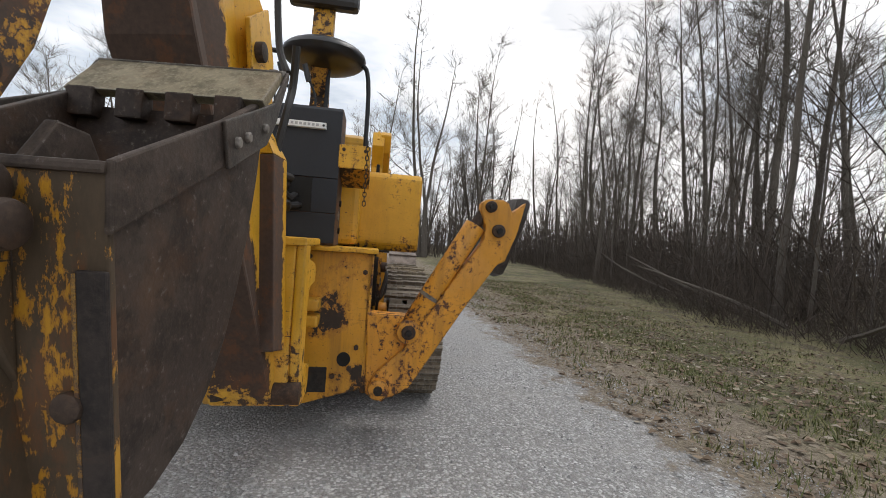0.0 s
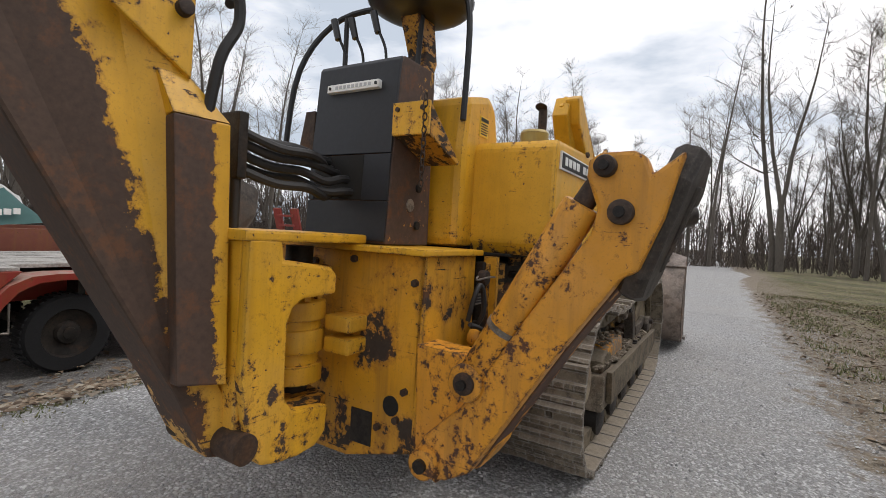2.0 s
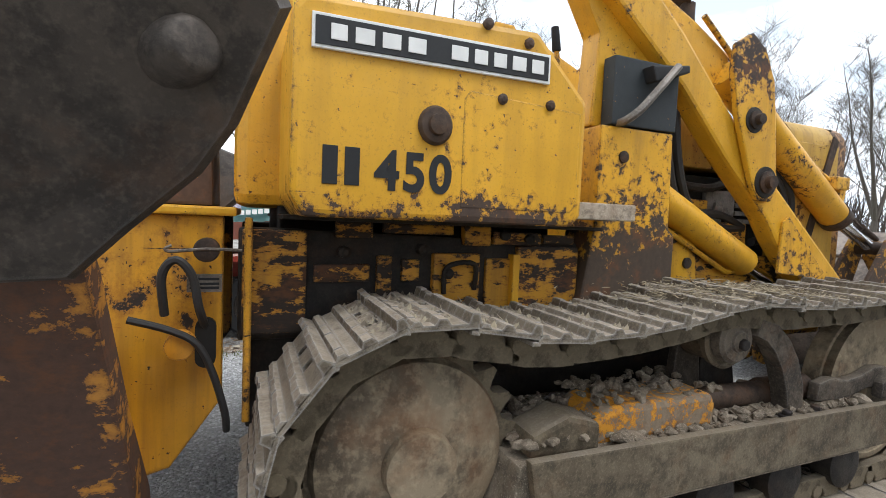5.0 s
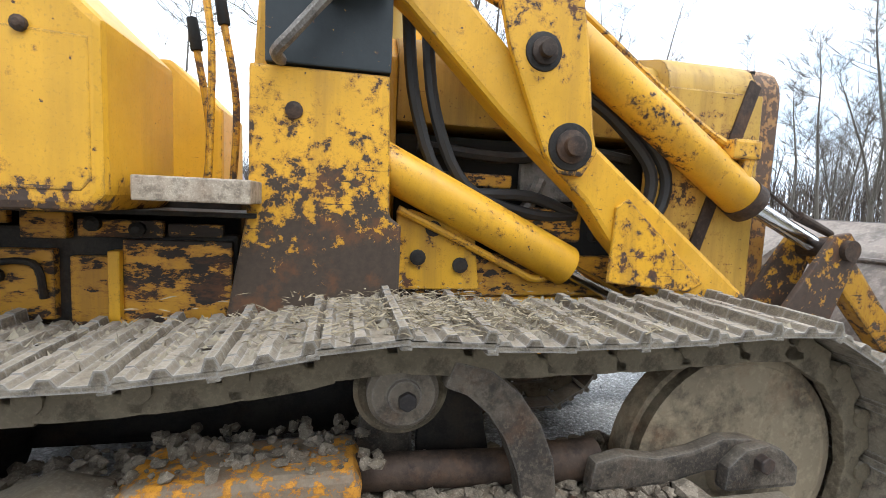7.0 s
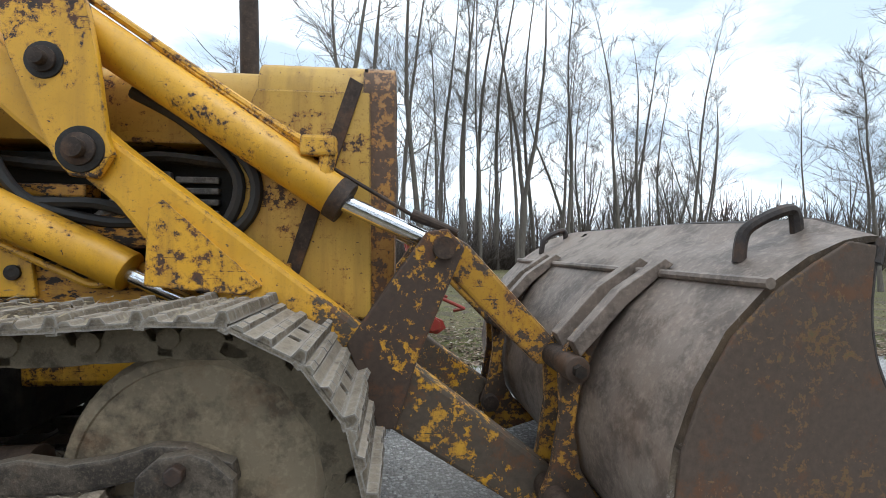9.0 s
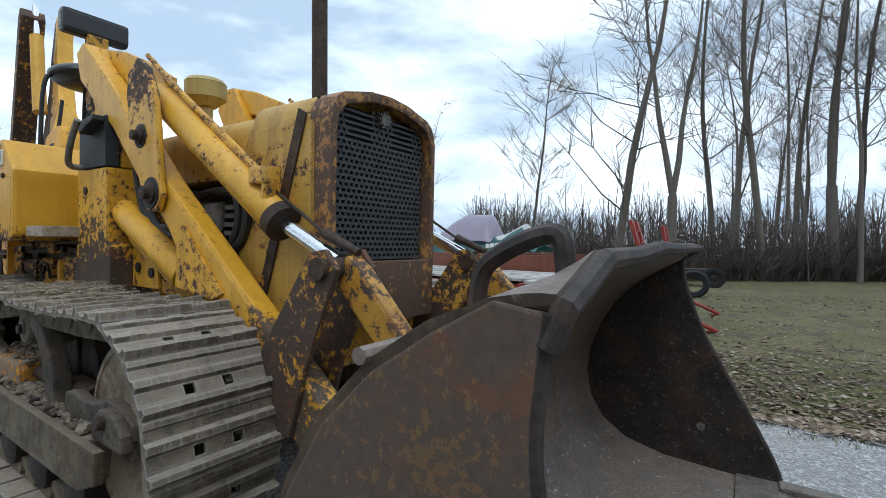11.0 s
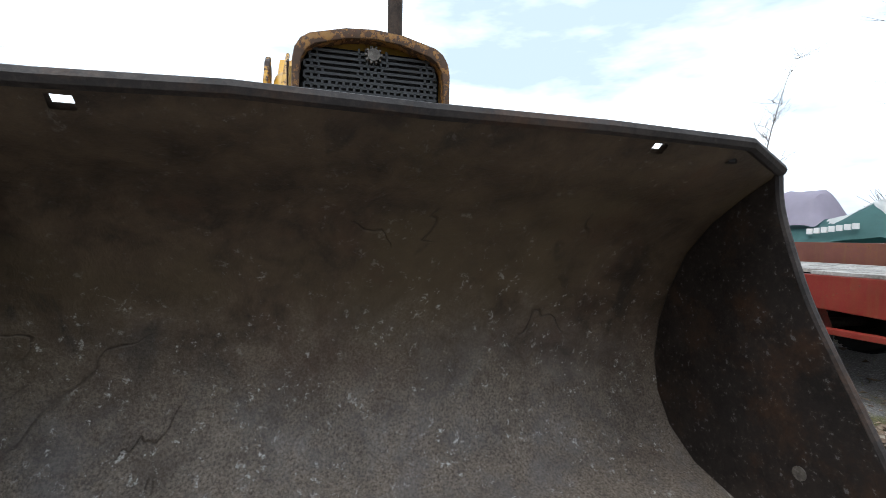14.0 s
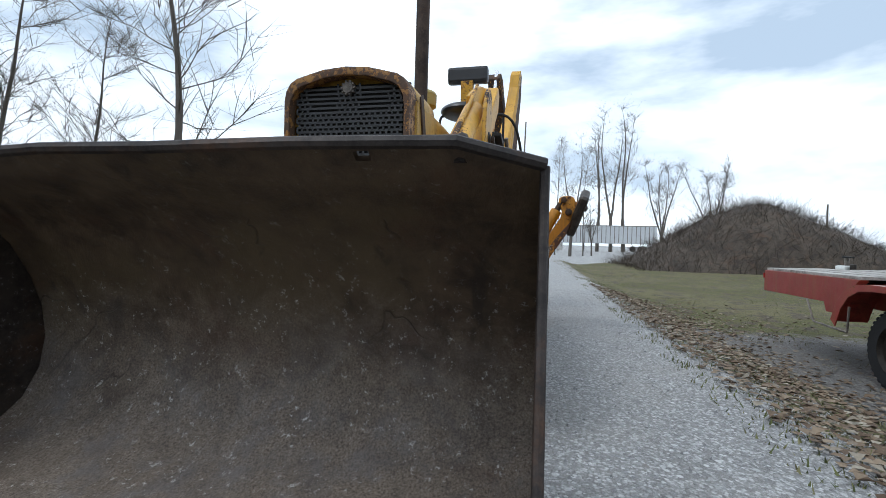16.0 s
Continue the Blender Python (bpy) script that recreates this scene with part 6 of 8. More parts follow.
for s in (-1, 1):
    lp("valve_block", box(0.70, 0.92, s * 0.27, s * 0.33, 0.90, 1.0, 0.01), M_YELLOW_OILY)
    lp("engine_pipe", tube([(0.42, s * 0.28, 1.16), (0.7, s * 0.29, 1.14), (0.88, s * 0.28, 1.18), (1.10, s * 0.27, 1.16)], 0.018), M_DARK, smooth=True)
    lp("engine_pipe", tube([(0.46, s * 0.30, 0.88), (0.62, s * 0.31, 0.93), (0.74, s * 0.31, 0.99), (0.80, s * 0.28, 1.08)], 0.02), M_STEEL, smooth=True)
    lp("engine_cover", box(0.74, 0.92, s * 0.24, s * 0.268, 1.02, 1.14, 0.012), M_STEEL)
    lp("mount_plate", prism([(0.36, 0.76), (0.60, 0.76), (0.58, 0.92), (0.40, 0.98), (0.36, 0.98)], s * 0.345, s * 0.36, "xz", 0.004), M_YELLOW_WORN)
    for x, z in ((0.42, 0.85), (0.54, 0.83), (0.46, 0.93)):
        lp("mount_bolt", disc_y(x, z, [(0.022, s * 0.36), (0.022, s * 0.368), (0.012, s * 0.37)], seg=12), M_DARK)
    lp("hose_clamp", box(1.34, 1.44, s * 0.37, s * 0.43, 1.17, 1.23, 0.01), M_YELLOW_WORN)
    lp("port_fitting", rod((1.40, s * 0.40, 1.10), (1.42, s * 0.40, 1.19), 0.025, seg=10), M_YELLOW_WORN)

verts, faces = [], []
rt = random.Random(44)
for k in range(1500):
    x, y = rt.uniform(-0.85, 1.25), (-1 if k % 3 else 1) * rt.uniform(0.44, 0.80)
    zt = min((p for p in TRACK_LOOP if p[1] > 0.45), key=lambda p: abs(p[0] - x))[1] + 0.012
    a, ln, w = rt.uniform(0, 6.28), rt.uniform(0.012, 0.06), rt.uniform(0.001, 0.0025)
    dx, dy, dz = math.cos(a) * ln, math.sin(a) * ln, rt.uniform(-0.01, 0.018)
    k0 = len(verts)
    verts += [(x - w, y, zt), (x + w, y + w, zt), (x + dx, y + dy, zt + dz)]
    faces.append((k0, k0 + 1, k0 + 2))
for k in range(2600):
    x, y = rt.uniform(-0.85, 1.25), (-1 if k % 3 else 1) * rt.uniform(0.44, 0.80)
    zt = min((p for p in TRACK_LOOP if p[1] > 0.45), key=lambda p: abs(p[0] - x))[1] + 0.004
    r = rt.uniform(0.004, 0.012)
    k0 = len(verts)
    verts += [(x + r, y, zt), (x, y + r, zt), (x - r, y, zt), (x, y - r, zt), (x + r * 0.2, y, zt + r * rt.uniform(0.8, 1.6))]
    faces += [(k0, k0 + 1, k0 + 4), (k0 + 1, k0 + 2, k0 + 4), (k0 + 2, k0 + 3, k0 + 4), (k0 + 3, k0, k0 + 4)]
me = bpy.data.meshes.new("dry_grass")
me.from_pydata(verts, [], faces)
me.materials.append(island_material("dry_grass_and_mud", (0.16, 0.13, 0.095), (0.30, 0.26, 0.20), (0.42, 0.36, 0.25), (0.24, 0.20, 0.15)))
crumbs = new("dry_grass", me)
crumbs.parent = loader
tagged(crumbs, kind="stuff")

# ---- backhoe at the loader's rear ----
BH_FIT = Matrix.Translation((-0.055, 0.04, -0.075)) @ Matrix.Diagonal((1, 1, 1.075, 1))
bh = empty("backhoe", BH_FIT, loader)
bh["label"] = "yellow backhoe with large bare brown patches"


def bp(name, bm, mat, parent=bh, label="", smooth=False):
    return part(name, bm, mat, parent, label, smooth)


bp("frame_plate", prism([(-0.40, 0.30), (-0.10, 0.22), (0.10, 0.22), (0.40, 0.30), (0.42, 0.95), (-0.42, 0.95)], -1.45, -1.42, "yz", 0.006), M_REAR, label="tall yellow rear frame plate")
bp("top_plate", box(-1.50, -1.05, -0.44, 0.44, 0.95, 0.972, 0.006), M_YELLOW)
for s in (-1, 1):
    bp("frame_cheek", prism([(-1.45, 0.28), (-1.20, 0.34), (-1.08, 0.50), (-1.08, 0.95), (-1.45, 0.95)], s * 0.39, s * 0.42, "xz", 0.006), M_CHEEK)
    bp("pivot_box", prism([(s * 0.38 - 0.04, 0.28), (s * 0.47 - 0.04, 0.24), (s * 0.60 - 0.04, 0.40), (s * 0.62 - 0.04, 0.66), (s * 0.40, 0.67)], -1.46, -1.34, "yz", 0.01), M_ARM_ORANGE)
    # stabilizer leg, folded up; in the loader's own axes
    st = empty("stabilizer", BH_FIT.inverted(), bh)
    st["label"] = "folded yellow stabilizer leg with a dark steel foot"
    leg = [(0.395, 0.285), (0.398, 0.232), (0.44, 0.208), (0.52, 0.222), (0.60, 0.268), (0.86, 0.695), (1.02, 0.935), (1.06, 0.955), (1.115, 1.10), (1.155, 1.275), (1.08, 1.215), (1.062, 1.262),
           (1.03, 1.278), (0.945, 1.275), (0.912, 1.255), (0.91, 1.21), (0.945, 1.12), (0.93, 1.05), (0.745, 0.77), (0.56, 0.475), (0.43, 0.35)]
    bp("leg", prism([(s * y, z) for y, z in leg], -1.545, -1.47, "yz", 0.012), M_ARM_ORANGE, st)
    back = [(0.47, 0.212), (0.53, 0.222), (0.605, 0.268), (0.865, 0.695), (1.025, 0.935), (1.07, 1.03), (1.02, 1.00), (0.90, 0.86), (0.70, 0.56), (0.52, 0.33)]
    bp("leg_back", prism([(s * y, z) for y, z in back], -1.472, -1.275, "yz", 0.008), M_LEGSIDE, st, "brown worn outer side of the leg")
    bp("knuckle", prism([(s * y, z) for y, z in [(0.40, 0.285), (0.40, 0.222), (0.47, 0.202), (0.60, 0.25), (0.66, 0.34), (0.60, 0.40), (0.50, 0.37)]], -1.46, -1.30, "yz", 0.02), M_ARM_ORANGE, st)
    bp("cylinder", rod((-1.50, s * 0.585, 0.575), (-1.505, s * 0.895, 1.135), 0.056, seg=24, cap=0.008), M_ARM_ORANGE, st, smooth=True)
    bp("cylinder_band", rod((-1.501, s * 0.672, 0.735), (-1.501, s * 0.682, 0.752), 0.0585, seg=24), M_STEEL, st, smooth=True)
    bp("cylinder_eye", rod((-1.56, s * 0.578, 0.56), (-1.43, s * 0.578, 0.56), 0.062, seg=24, cap=0.008), M_ARM_ORANGE, st, smooth=True)
    bp("piston_end", rod((-1.50, s * 0.885, 1.12), (-1.50, s * 0.945, 1.215), 0.032), M_RUST, st, smooth=True)
    for y, z, r in ((0.444, 0.263, 0.052), (0.578, 0.56, 0.036), (1.01, 1.112, 0.034), (0.962, 1.235, 0.030)):
        bp("pin", rod((-1.575, s * y, z), (-1.42, s * y, z), r, seg=22, cap=0.007), M_RUST if r < 0.05 else M_ARM_ORANGE, st, smooth=True)
        bp("pin_head", rod((-1.59, s * y, z), (-1.57, s * y, z), r * 0.45, seg=10), M_DARK, st)
    # foot plate lying against the leg's end
    outline = [(-1.49, 0.875), (-1.515, 0.93), (-1.515, 1.20), (-1.48, 1.285), (-1.27, 1.300), (-1.235, 1.285), (-1.05, 1.215), (-1.035, 1.19), (-1.09, 1.06), (-1.13, 1.00), (-1.21, 0.925), (-1.27, 0.865), (-1.40, 0.858)]
    bm = bmesh.new()
    rings = []
    for out, grow in ((0.0, 0.95), (0.018, 1.0), (0.055, 1.0), (0.075, 0.93)):
        ring = []
        for x, z in outline:
            xx, zz = -1.31 + (x + 1.31) * grow, 1.08 + (z - 1.08) * grow
            dent = 0.018 * noise.noise((xx * 6, zz * 6, 3))
            ring.append(bm.verts.new((xx, s * (1.205 - (1.30 - zz) * 0.335 - out + dent), zz + out * 0.30)))
        rings.append(ring)
    for ra, rb in zip(rings, rings[1:]):
        for k in range(len(outline)):
            j = (k + 1) % len(outline)
            bm.faces.new((ra[k], ra[j], rb[j], rb[k]))
    bm.faces.new(rings[0])
    bm.faces.new(rings[-1])
    foot_ob = bp("foot", bm, M_FOOT, st, "large dark worn steel foot plate")
    bp("foot_rib", prism([(s * y, z) for y, z in [(1.06, 0.95), (1.10, 0.95), (1.19, 1.20), (1.14, 1.21)]], -1.36, -1.33, "yz", 0.008), M_FOOT, foot_ob)
    bp("foot_eye", rod((-1.16, s * 1.11, 1.13), (-1.13, s * 1.165, 1.135), 0.045, 0.03, 18, cap=0.008), M_FOOT, foot_ob, smooth=True)

# console, hoses
con = bp("console", prism([(-1.415, 0.975), (-1.40, 1.30), (-1.37, 1.62), (-1.35, 1.645), (-1.14, 1.645), (-1.12, 0.975)], -0.207, 0.207, "xz", 0.008), M_CONSOLE_SIDE, label="rusty console box with a dark grey front")
bp("console_front", prism([(-1.424, 0.985), (-1.4165, 1.125), (-1.406, 1.125), (-1.414, 0.985)], -0.205, 0.205, "xz", 0.002), M_CONSOLE, con, "dark grey lower panel")
bp("console_front", prism([(-1.4095, 1.295), (-1.380, 1.625), (-1.368, 1.64), (-1.36, 1.62), (-1.40, 1.295)], -0.205, 0.205, "xz", 0.003), M_CONSOLE, con, "dark grey upper panel")
bp("console_front", prism([(-1.416, 1.128), (-1.4095, 1.292), (-1.40, 1.292), (-1.406, 1.128)], -0.205, -0.078, "xz", 0.002), M_CONSOLE, con)
bp("console_front", prism([(-1.416, 1.128), (-1.4095, 1.292), (-1.40, 1.292), (-1.406, 1.128)], 0.175, 0.205, "xz", 0.002), M_CONSOLE, con)
# black sheet on the closed box stands for the opening's shade
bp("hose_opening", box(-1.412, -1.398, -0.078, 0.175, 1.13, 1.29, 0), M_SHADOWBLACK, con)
lab = bp("name_strip", box(-1.408, -1.383, -0.128, 0.135, 1.527, 1.556, 0.002), M_WHITE, con, "white name strip with dark marks")
lab.matrix_local = pose(-1.395, 0, 1.54, 0, 5.2, 0) @ pose(1.395, 0, -1.54)
for y in (-0.115, 0.12):
    bp("strip_screw", rod((-1.412, y, 1.5415), (-1.40, y, 1.5415), 0.006, seg=8), M_BLACK, lab)
for k in range(9):
    bp("strip_mark", box(-1.4098, -1.40, -0.09 + 0.021 * k, -0.077 + 0.021 * k, 1.536, 1.548, 0), M_STRIP, lab)
bp("console_ear", prism([(0.207, 1.30), (0.30, 1.30), (0.26, 1.47), (0.207, 1.47)], -1.40, -1.15, "yz", 0.004), M_RUST, con)
bp("side_bracket", box(-1.405, -1.39, -0.362, -0.200, 1.352, 1.465, 0.004), M_YELLOW, con, "yellow folded step plate")
bp("bracket_wedge", prism([(-1.39, 1.352), (-1.39, 1.46), (-1.165, 1.292), (-1.175, 1.280)], -0.362, -0.209, "xz", 0.004), M_YELLOW_OILY, con)
for y in (-0.225, -0.335):
    bp("bracket_bolt", rod((-1.412, y, 1.44), (-1.40, y, 1.44), 0.009, seg=8), M_RUST, con)
bp("washer", rod((-1.27, -0.204, 1.122), (-1.27, -0.2115, 1.122), 0.024, seg=16), M_STEEL, con, smooth=True)
# holes are black discs, their shade put into the colour
for y, z in ((-0.215, 1.19), (-0.215, 1.05)):
    bp("side_hole", rod((-1.22, y + 0.01, z), (-1.22, y - 0.002, z), 0.016, seg=14), M_SHADOWBLACK, con)
bm = bmesh.new()
for k in range(14):
    z = 1.475 - 0.022 * k
    b2 = bmesh.new()
    tube([(0.009 * math.cos(a), 0, 0.014 * math.sin(a)) for a in [2 * math.pi * j / 8 for j in range(9)]], 0.0028, 5, b2, 1)
    b2.transform(Matrix.Translation((-1.405, -0.345, z)) @ Matrix.Rotation(radians(90 * (k % 2)), 4, "Z"))
    merge(bm, b2)
bp("chain", bm, M_RUST, con, "thin rusty chain")
# hose bundle
for k, (z0, z1, y0, y1) in enumerate(((1.285, 1.27, 0.06, 0.10), (1.26, 1.24, -0.02, 0.08), (1.235, 1.225, 0.0, 0.05), (1.205, 1.20, 0.02, 0.0), (1.18, 1.155, 0.05, -0.02), (1.15, 1.15, -0.01, 0.04))):
    bp("hydraulic_hose", tube([(-1.86, y0 + 0.06, z0 + 0.03), (-1.74, y0 + 0.03, z0), (-1.62, y0 + 0.01, z0), (-1.52, (y0 + y1) / 2, (z0 + z1) / 2 - 0.02 * (k > 2)), (-1.44, y1, z1), (-1.33, y1, z1)], 0.015, 8), M_HOSE, smooth=True)
bp("hose_manifold", box(-1.885, -1.850, 0.02, 0.15, 1.15, 1.345, 0.006), M_DARK, label="black hose manifold on two pipes")
for y in (0.05, 0.12):
    bp("hose_pipe", rod((-1.868, y, 0.97), (-1.868, y, 1.16), 0.016), M_HOSE, smooth=True)

# swing tower
tw = empty("swing_tower", None, bh)
tw["label"] = "yellow cast swing tower"
TOWER = [(-1.93, 0.44), (-1.915, 0.385), (-1.88, 0.350), (-1.82, 0.335), (-1.74, 0.328), (-1.66, 0.335), (-1.615, 0.372), (-1.61, 0.455), (-1.70, 0.468), (-1.765, 0.478), (-1.80, 0.515), (-1.805, 0.60), (-1.805, 0.74),
         (-1.785, 0.785), (-1.745, 0.805), (-1.60, 0.812), (-1.595, 0.872), (-1.63, 0.90), (-1.83, 0.925), (-1.84, 0.985), (-1.955, 0.985), (-1.96, 0.60)]
bp("tower_plate", prism(TOWER, -0.15, -0.11, "xz", 0.012), M_YELLOW, tw)
bp("tower_plate", prism(TOWER, 0.19, 0.23, "xz", 0.012), M_YELLOW, tw)
bp("tower_web", box(-1.95, -1.86, -0.11, 0.19, 0.37, 0.98, 0.01), M_YELLOW, tw)
bp("tower_arm", prism([(-1.90, -0.11), (-1.66, -0.13), (-1.52, -0.05), (-1.50, 0.06), (-1.52, 0.16), (-1.66, 0.22), (-1.90, 0.19)], 0.84, 0.895, "xy", 0.01), M_YELLOW_OILY, tw)
bp("tower_arm", prism([(-1.90, -0.11), (-1.66, -0.13), (-1.52, -0.05), (-1.50, 0.06), (-1.52, 0.16), (-1.66, 0.22), (-1.90, 0.19)], 0.40, 0.455, "xy", 0.01), M_YELLOW_OILY, tw)
bp("top_flange", prism([(-1.97, -0.15), (-1.60, -0.16), (-1.44, -0.14), (-1.44, 0.20), (-1.97, 0.23)], 0.975, 1.005, "xy", 0.008), M_YELLOW, tw)
bp("swing_pin", rod((-1.58, 0.06, 0.36), (-1.58, 0.06, 0.955), 0.05, seg=20), M_DARK, tw, smooth=True)
bm = rod((-1.60, 0.06, 0.50), (-1.60, 0.06, 0.56), 0.115, seg=28)
rod((-1.60, 0.06, 0.56), (-1.60, 0.06, 0.60), 0.10, seg=28, into=bm)
rod((-1.60, 0.06, 0.60), (-1.60, 0.06, 0.68), 0.118, seg=28, into=bm, cap=0.008)
rod((-1.60, 0.06, 0.68), (-1.60, 0.06, 0.71), 0.105, seg=28, into=bm)
rod((-1.60, 0.06, 0.71), (-1.60, 0.06, 0.775), 0.12, seg=28, into=bm, cap=0.008)
for k in range(6):
    a = math.pi * 2 * k / 6 + 0.3
    rod((-1.60 + 0.09 * math.cos(a), 0.06 + 0.09 * math.sin(a), 0.77), (-1.60 + 0.09 * math.cos(a), 0.06 + 0.09 * math.sin(a), 0.80), 0.016, seg=6, into=bm)
bp("swing_motor", bm, M_YELLOW, label="ribbed yellow swing cylinder drum", smooth=True)
bp("swing_lug", box(-1.55, -1.44, -0.17, -0.05, 0.60, 0.655, 0.012), M_YELLOW)
bp("swing_lug", box(-1.55, -1.44, -0.17, -0.05, 0.675, 0.73, 0.012), M_YELLOW)
# dark pieces on the uncut plate, coloured for the shade in its holes
bp("frame_hole", rod((-1.452, -0.30, 0.44), (-1.448, -0.30, 0.44), 0.035, seg=14), M_SHADOWBLACK)
bp("frame_hole", box(-1.455, -1.449, -0.22, -0.12, 0.28, 0.40, 0.03), M_DARK)
for y, z in ((-0.36, 0.50), (-0.33, 0.40), (-0.25, 0.36), (-0.38, 0.86), (0.10, 0.90), (-0.10, 0.92)):
    bp("frame_bolt", rod((-1.45, y, z), (-1.468, y, z), 0.013, seg=6), M_RUST)

# boom leaning back from its foot pin
BOOM_T = Matrix.Translation((-1.95, 0.045, 0.42)) @ Matrix.Rotation(radians(-7.5), 4, "Z") @ Matrix.Rotation(radians(-3.5), 4, "X") @ Matrix.Translation((1.95, 0, -0.42))
boom = [(-1.89, 0.36), (-1.88, 0.44), (-1.955, 0.58), (-1.955, 1.275), (-2.05, 1.375), (-2.04, 1.60), (-2.10, 1.76), (-2.28, 2.02), (-2.48, 2.34), (-2.60, 2.66), (-2.63, 2.82), (-2.69, 2.88), (-2.77, 2.83), (-2.82, 2.56), (-2.80, 2.25), (-2.58, 1.48), (-2.07, 0.57), (-1.98, 0.38)]
bm = prism(boom, -0.105, 0.135, "xz", 0.01)
for v in bm.verts:
    if v.co.z > 1.9:
        v.co.y = 0.015 + (v.co.y - 0.015) * 0.5
bm.transform(BOOM_T)
boom_ob = bp("boom", bm, M_BOOM, label="yellow box-section boom, half its paint worn to brown")
bm = prism([(-1.950, 0.58), (-1.950, 1.275), (-2.105, 1.275), (-2.085, 0.60)], -0.150, 0.165, "xz", 0.006)
bm.transform(BOOM_T)
bp("boom_cover", bm, M_COVER, boom_ob, "yellow cover with a long bare brown strip")
bm = prism([(-1.952, 1.277), (-2.05, 1.385), (-2.13, 1.385), (-2.105, 1.277)], -0.148, 0.163, "xz", 0.0)
for v in bm.verts:
    if v.co.z > 1.30:
        v.co.y = -0.108 if v.co.y < 0 else 0.138
bm.transform(BOOM_T)
bp("cover_cap", bm, M_YELLOW, boom_ob)
for s, y in ((-1, -0.105), (1, 0.135)):
    bm = prism([(-2.05, 1.375), (-2.04, 1.60), (-2.10, 1.76), (-2.27, 1.66), (-2.24, 1.50)], y, y + s * 0.018, "xz", 0.004)
    bm.transform(BOOM_T)
    bp("boom_lug", bm, M_YELLOW, boom_ob)
    for x, z, r in ((-2.20, 1.58, 0.032), (-2.075, 1.545, 0.022)):
        bm = rod((x, y, z), (x, y + s * 0.045, z), r, seg=18, cap=0.004)
        bm.transform(BOOM_T)
        bp("lug_bolt", bm, M_RUST, boom_ob, smooth=True)
bp("boom_hose", tube([(-1.98, -0.06, 1.70), (-1.95, -0.05, 1.56), (-2.0, -0.04, 1.44), (-2.02, 0.0, 1.2)], 0.016), M_HOSE, boom_ob, smooth=True)
bp("boom_hose", tube([(-1.90, 0.05, 2.0), (-1.92, 0.02, 1.72), (-1.97, -0.03, 1.60)], 0.014), M_HOSE, boom_ob, smooth=True)
bm = rod((-1.945, -0.16, 0.42), (-1.945, 0.17, 0.42), 0.042, seg=24)
bp("boom_pin", bm, M_RUST, boom_ob, smooth=True)
# digging bucket, curled up behind the boom; its own axes: x forward along the side plate, y across, z up
DIG_T = BH_FIT.inverted() @ Matrix.Translation((-2.918, -0.121, 0)) @ Matrix.Rotation(radians(-8.3), 4, "Z")
DIG_W = 0.43
dig = empty("digging_bucket", DIG_T, bh)
dig["label"] = "rusty brown digging bucket with yellow paint remains"
BELLY = [(0.045, 1.255), (0.028, 1.13), (0.0, 1.0), (-0.032, 0.90), (-0.075, 0.80), (-0.13, 0.715), (-0.20, 0.652), (-0.28, 0.615), (-0.36, 0.602)]
SIDE = [(-0.421, 1.082), (-0.17, 1.195), (0.012, 1.29)] + BELLY
for y0, y1 in ((0.012, 0.030), (DIG_W - 0.018, DIG_W)):
    bp("side_plate", prism(SIDE, y0, y1, "xz", 0.004), M_DIGSIDE, dig)
inner = [(x - 0.012, z + 0.010) for x, z in BELLY]
bp("wrapper", prism(BELLY + list(reversed(inner)), 0.030, DIG_W - 0.018, "xz", 0.0), M_DIGSIDE, dig)
bp("rear_plate", prism([(-0.430, 1.080), (-0.418, 1.080), (-0.352, 0.605), (-0.366, 0.598)], 0.010, DIG_W + 0.004, "xz", 0.003), M_DIG, dig, "rusty rear plate with runs of yellow paint")
LEAN = (0.430 - 0.366) / 0.48


def behind(z, out=0.0):
    """x of the leaning rear plate's outer face at height z"""
    return -0.430 + (1.080 - z) * LEAN - out


bp("rear_stiffener", prism([(behind(0.955, 0.010), 0.955), (behind(0.955), 0.955), (behind(0.61), 0.61), (behind(0.61, 0.010), 0.61)], 0.008, 0.046, "xz", 0.003), M_RIM, dig, "dark bare stiffener strip")
bp("rear_weld", tube([(behind(0.95, 0.006), 0.049, 0.95), (behind(0.8, 0.006), 0.050, 0.8), (behind(0.62, 0.006), 0.049, 0.62)], 0.0045, 6), M_DUMPLINK, dig, smooth=True)
bp("rear_rim", box(-0.436, -0.400, 0.008, DIG_W + 0.006, 1.074, 1.090, 0.005), M_DIGSIDE, dig)
for y0, y1 in ((0.0, 0.012), (DIG_W, DIG_W + 0.012)):
    bp("side_lip", prism([(-0.432, 1.092), (-0.158, 1.212), (-0.135, 1.135), (-0.425, 1.000)], y0, y1, "xz", 0.004), M_DIGSIDE, dig)
    s_ = -0.008 if y0 < 0.1 else 0.012
    bp("side_cutter", prism([(-0.172, 1.208), (-0.02, 1.272), (0.052, 1.305), (0.122, 1.398), (0.132, 1.388), (0.066, 1.262), (0.022, 1.205), (-0.146, 1.126)], y0 + s_, y0 + s_ + 0.008, "xz", 0.003), M_FOOT, dig, "bolted side cutter plate")
    for x, z in ((-0.124, 1.180), (-0.082, 1.199), (0.0, 1.236)):
        bp("cutter_bolt", rod((x, y0 + s_ - (0.008 if s_ < 0 else -0.008), z), (x, y0 + s_ + 0.004, z), 0.0115, seg=6, cap=0.003), M_STEEL, dig)
M_LIP = worn_metal("pale_lip_steel", (0.20, 0.165, 0.10), (0.29, 0.245, 0.16), None, 7, 0.7, 0.1, polish=0.4)
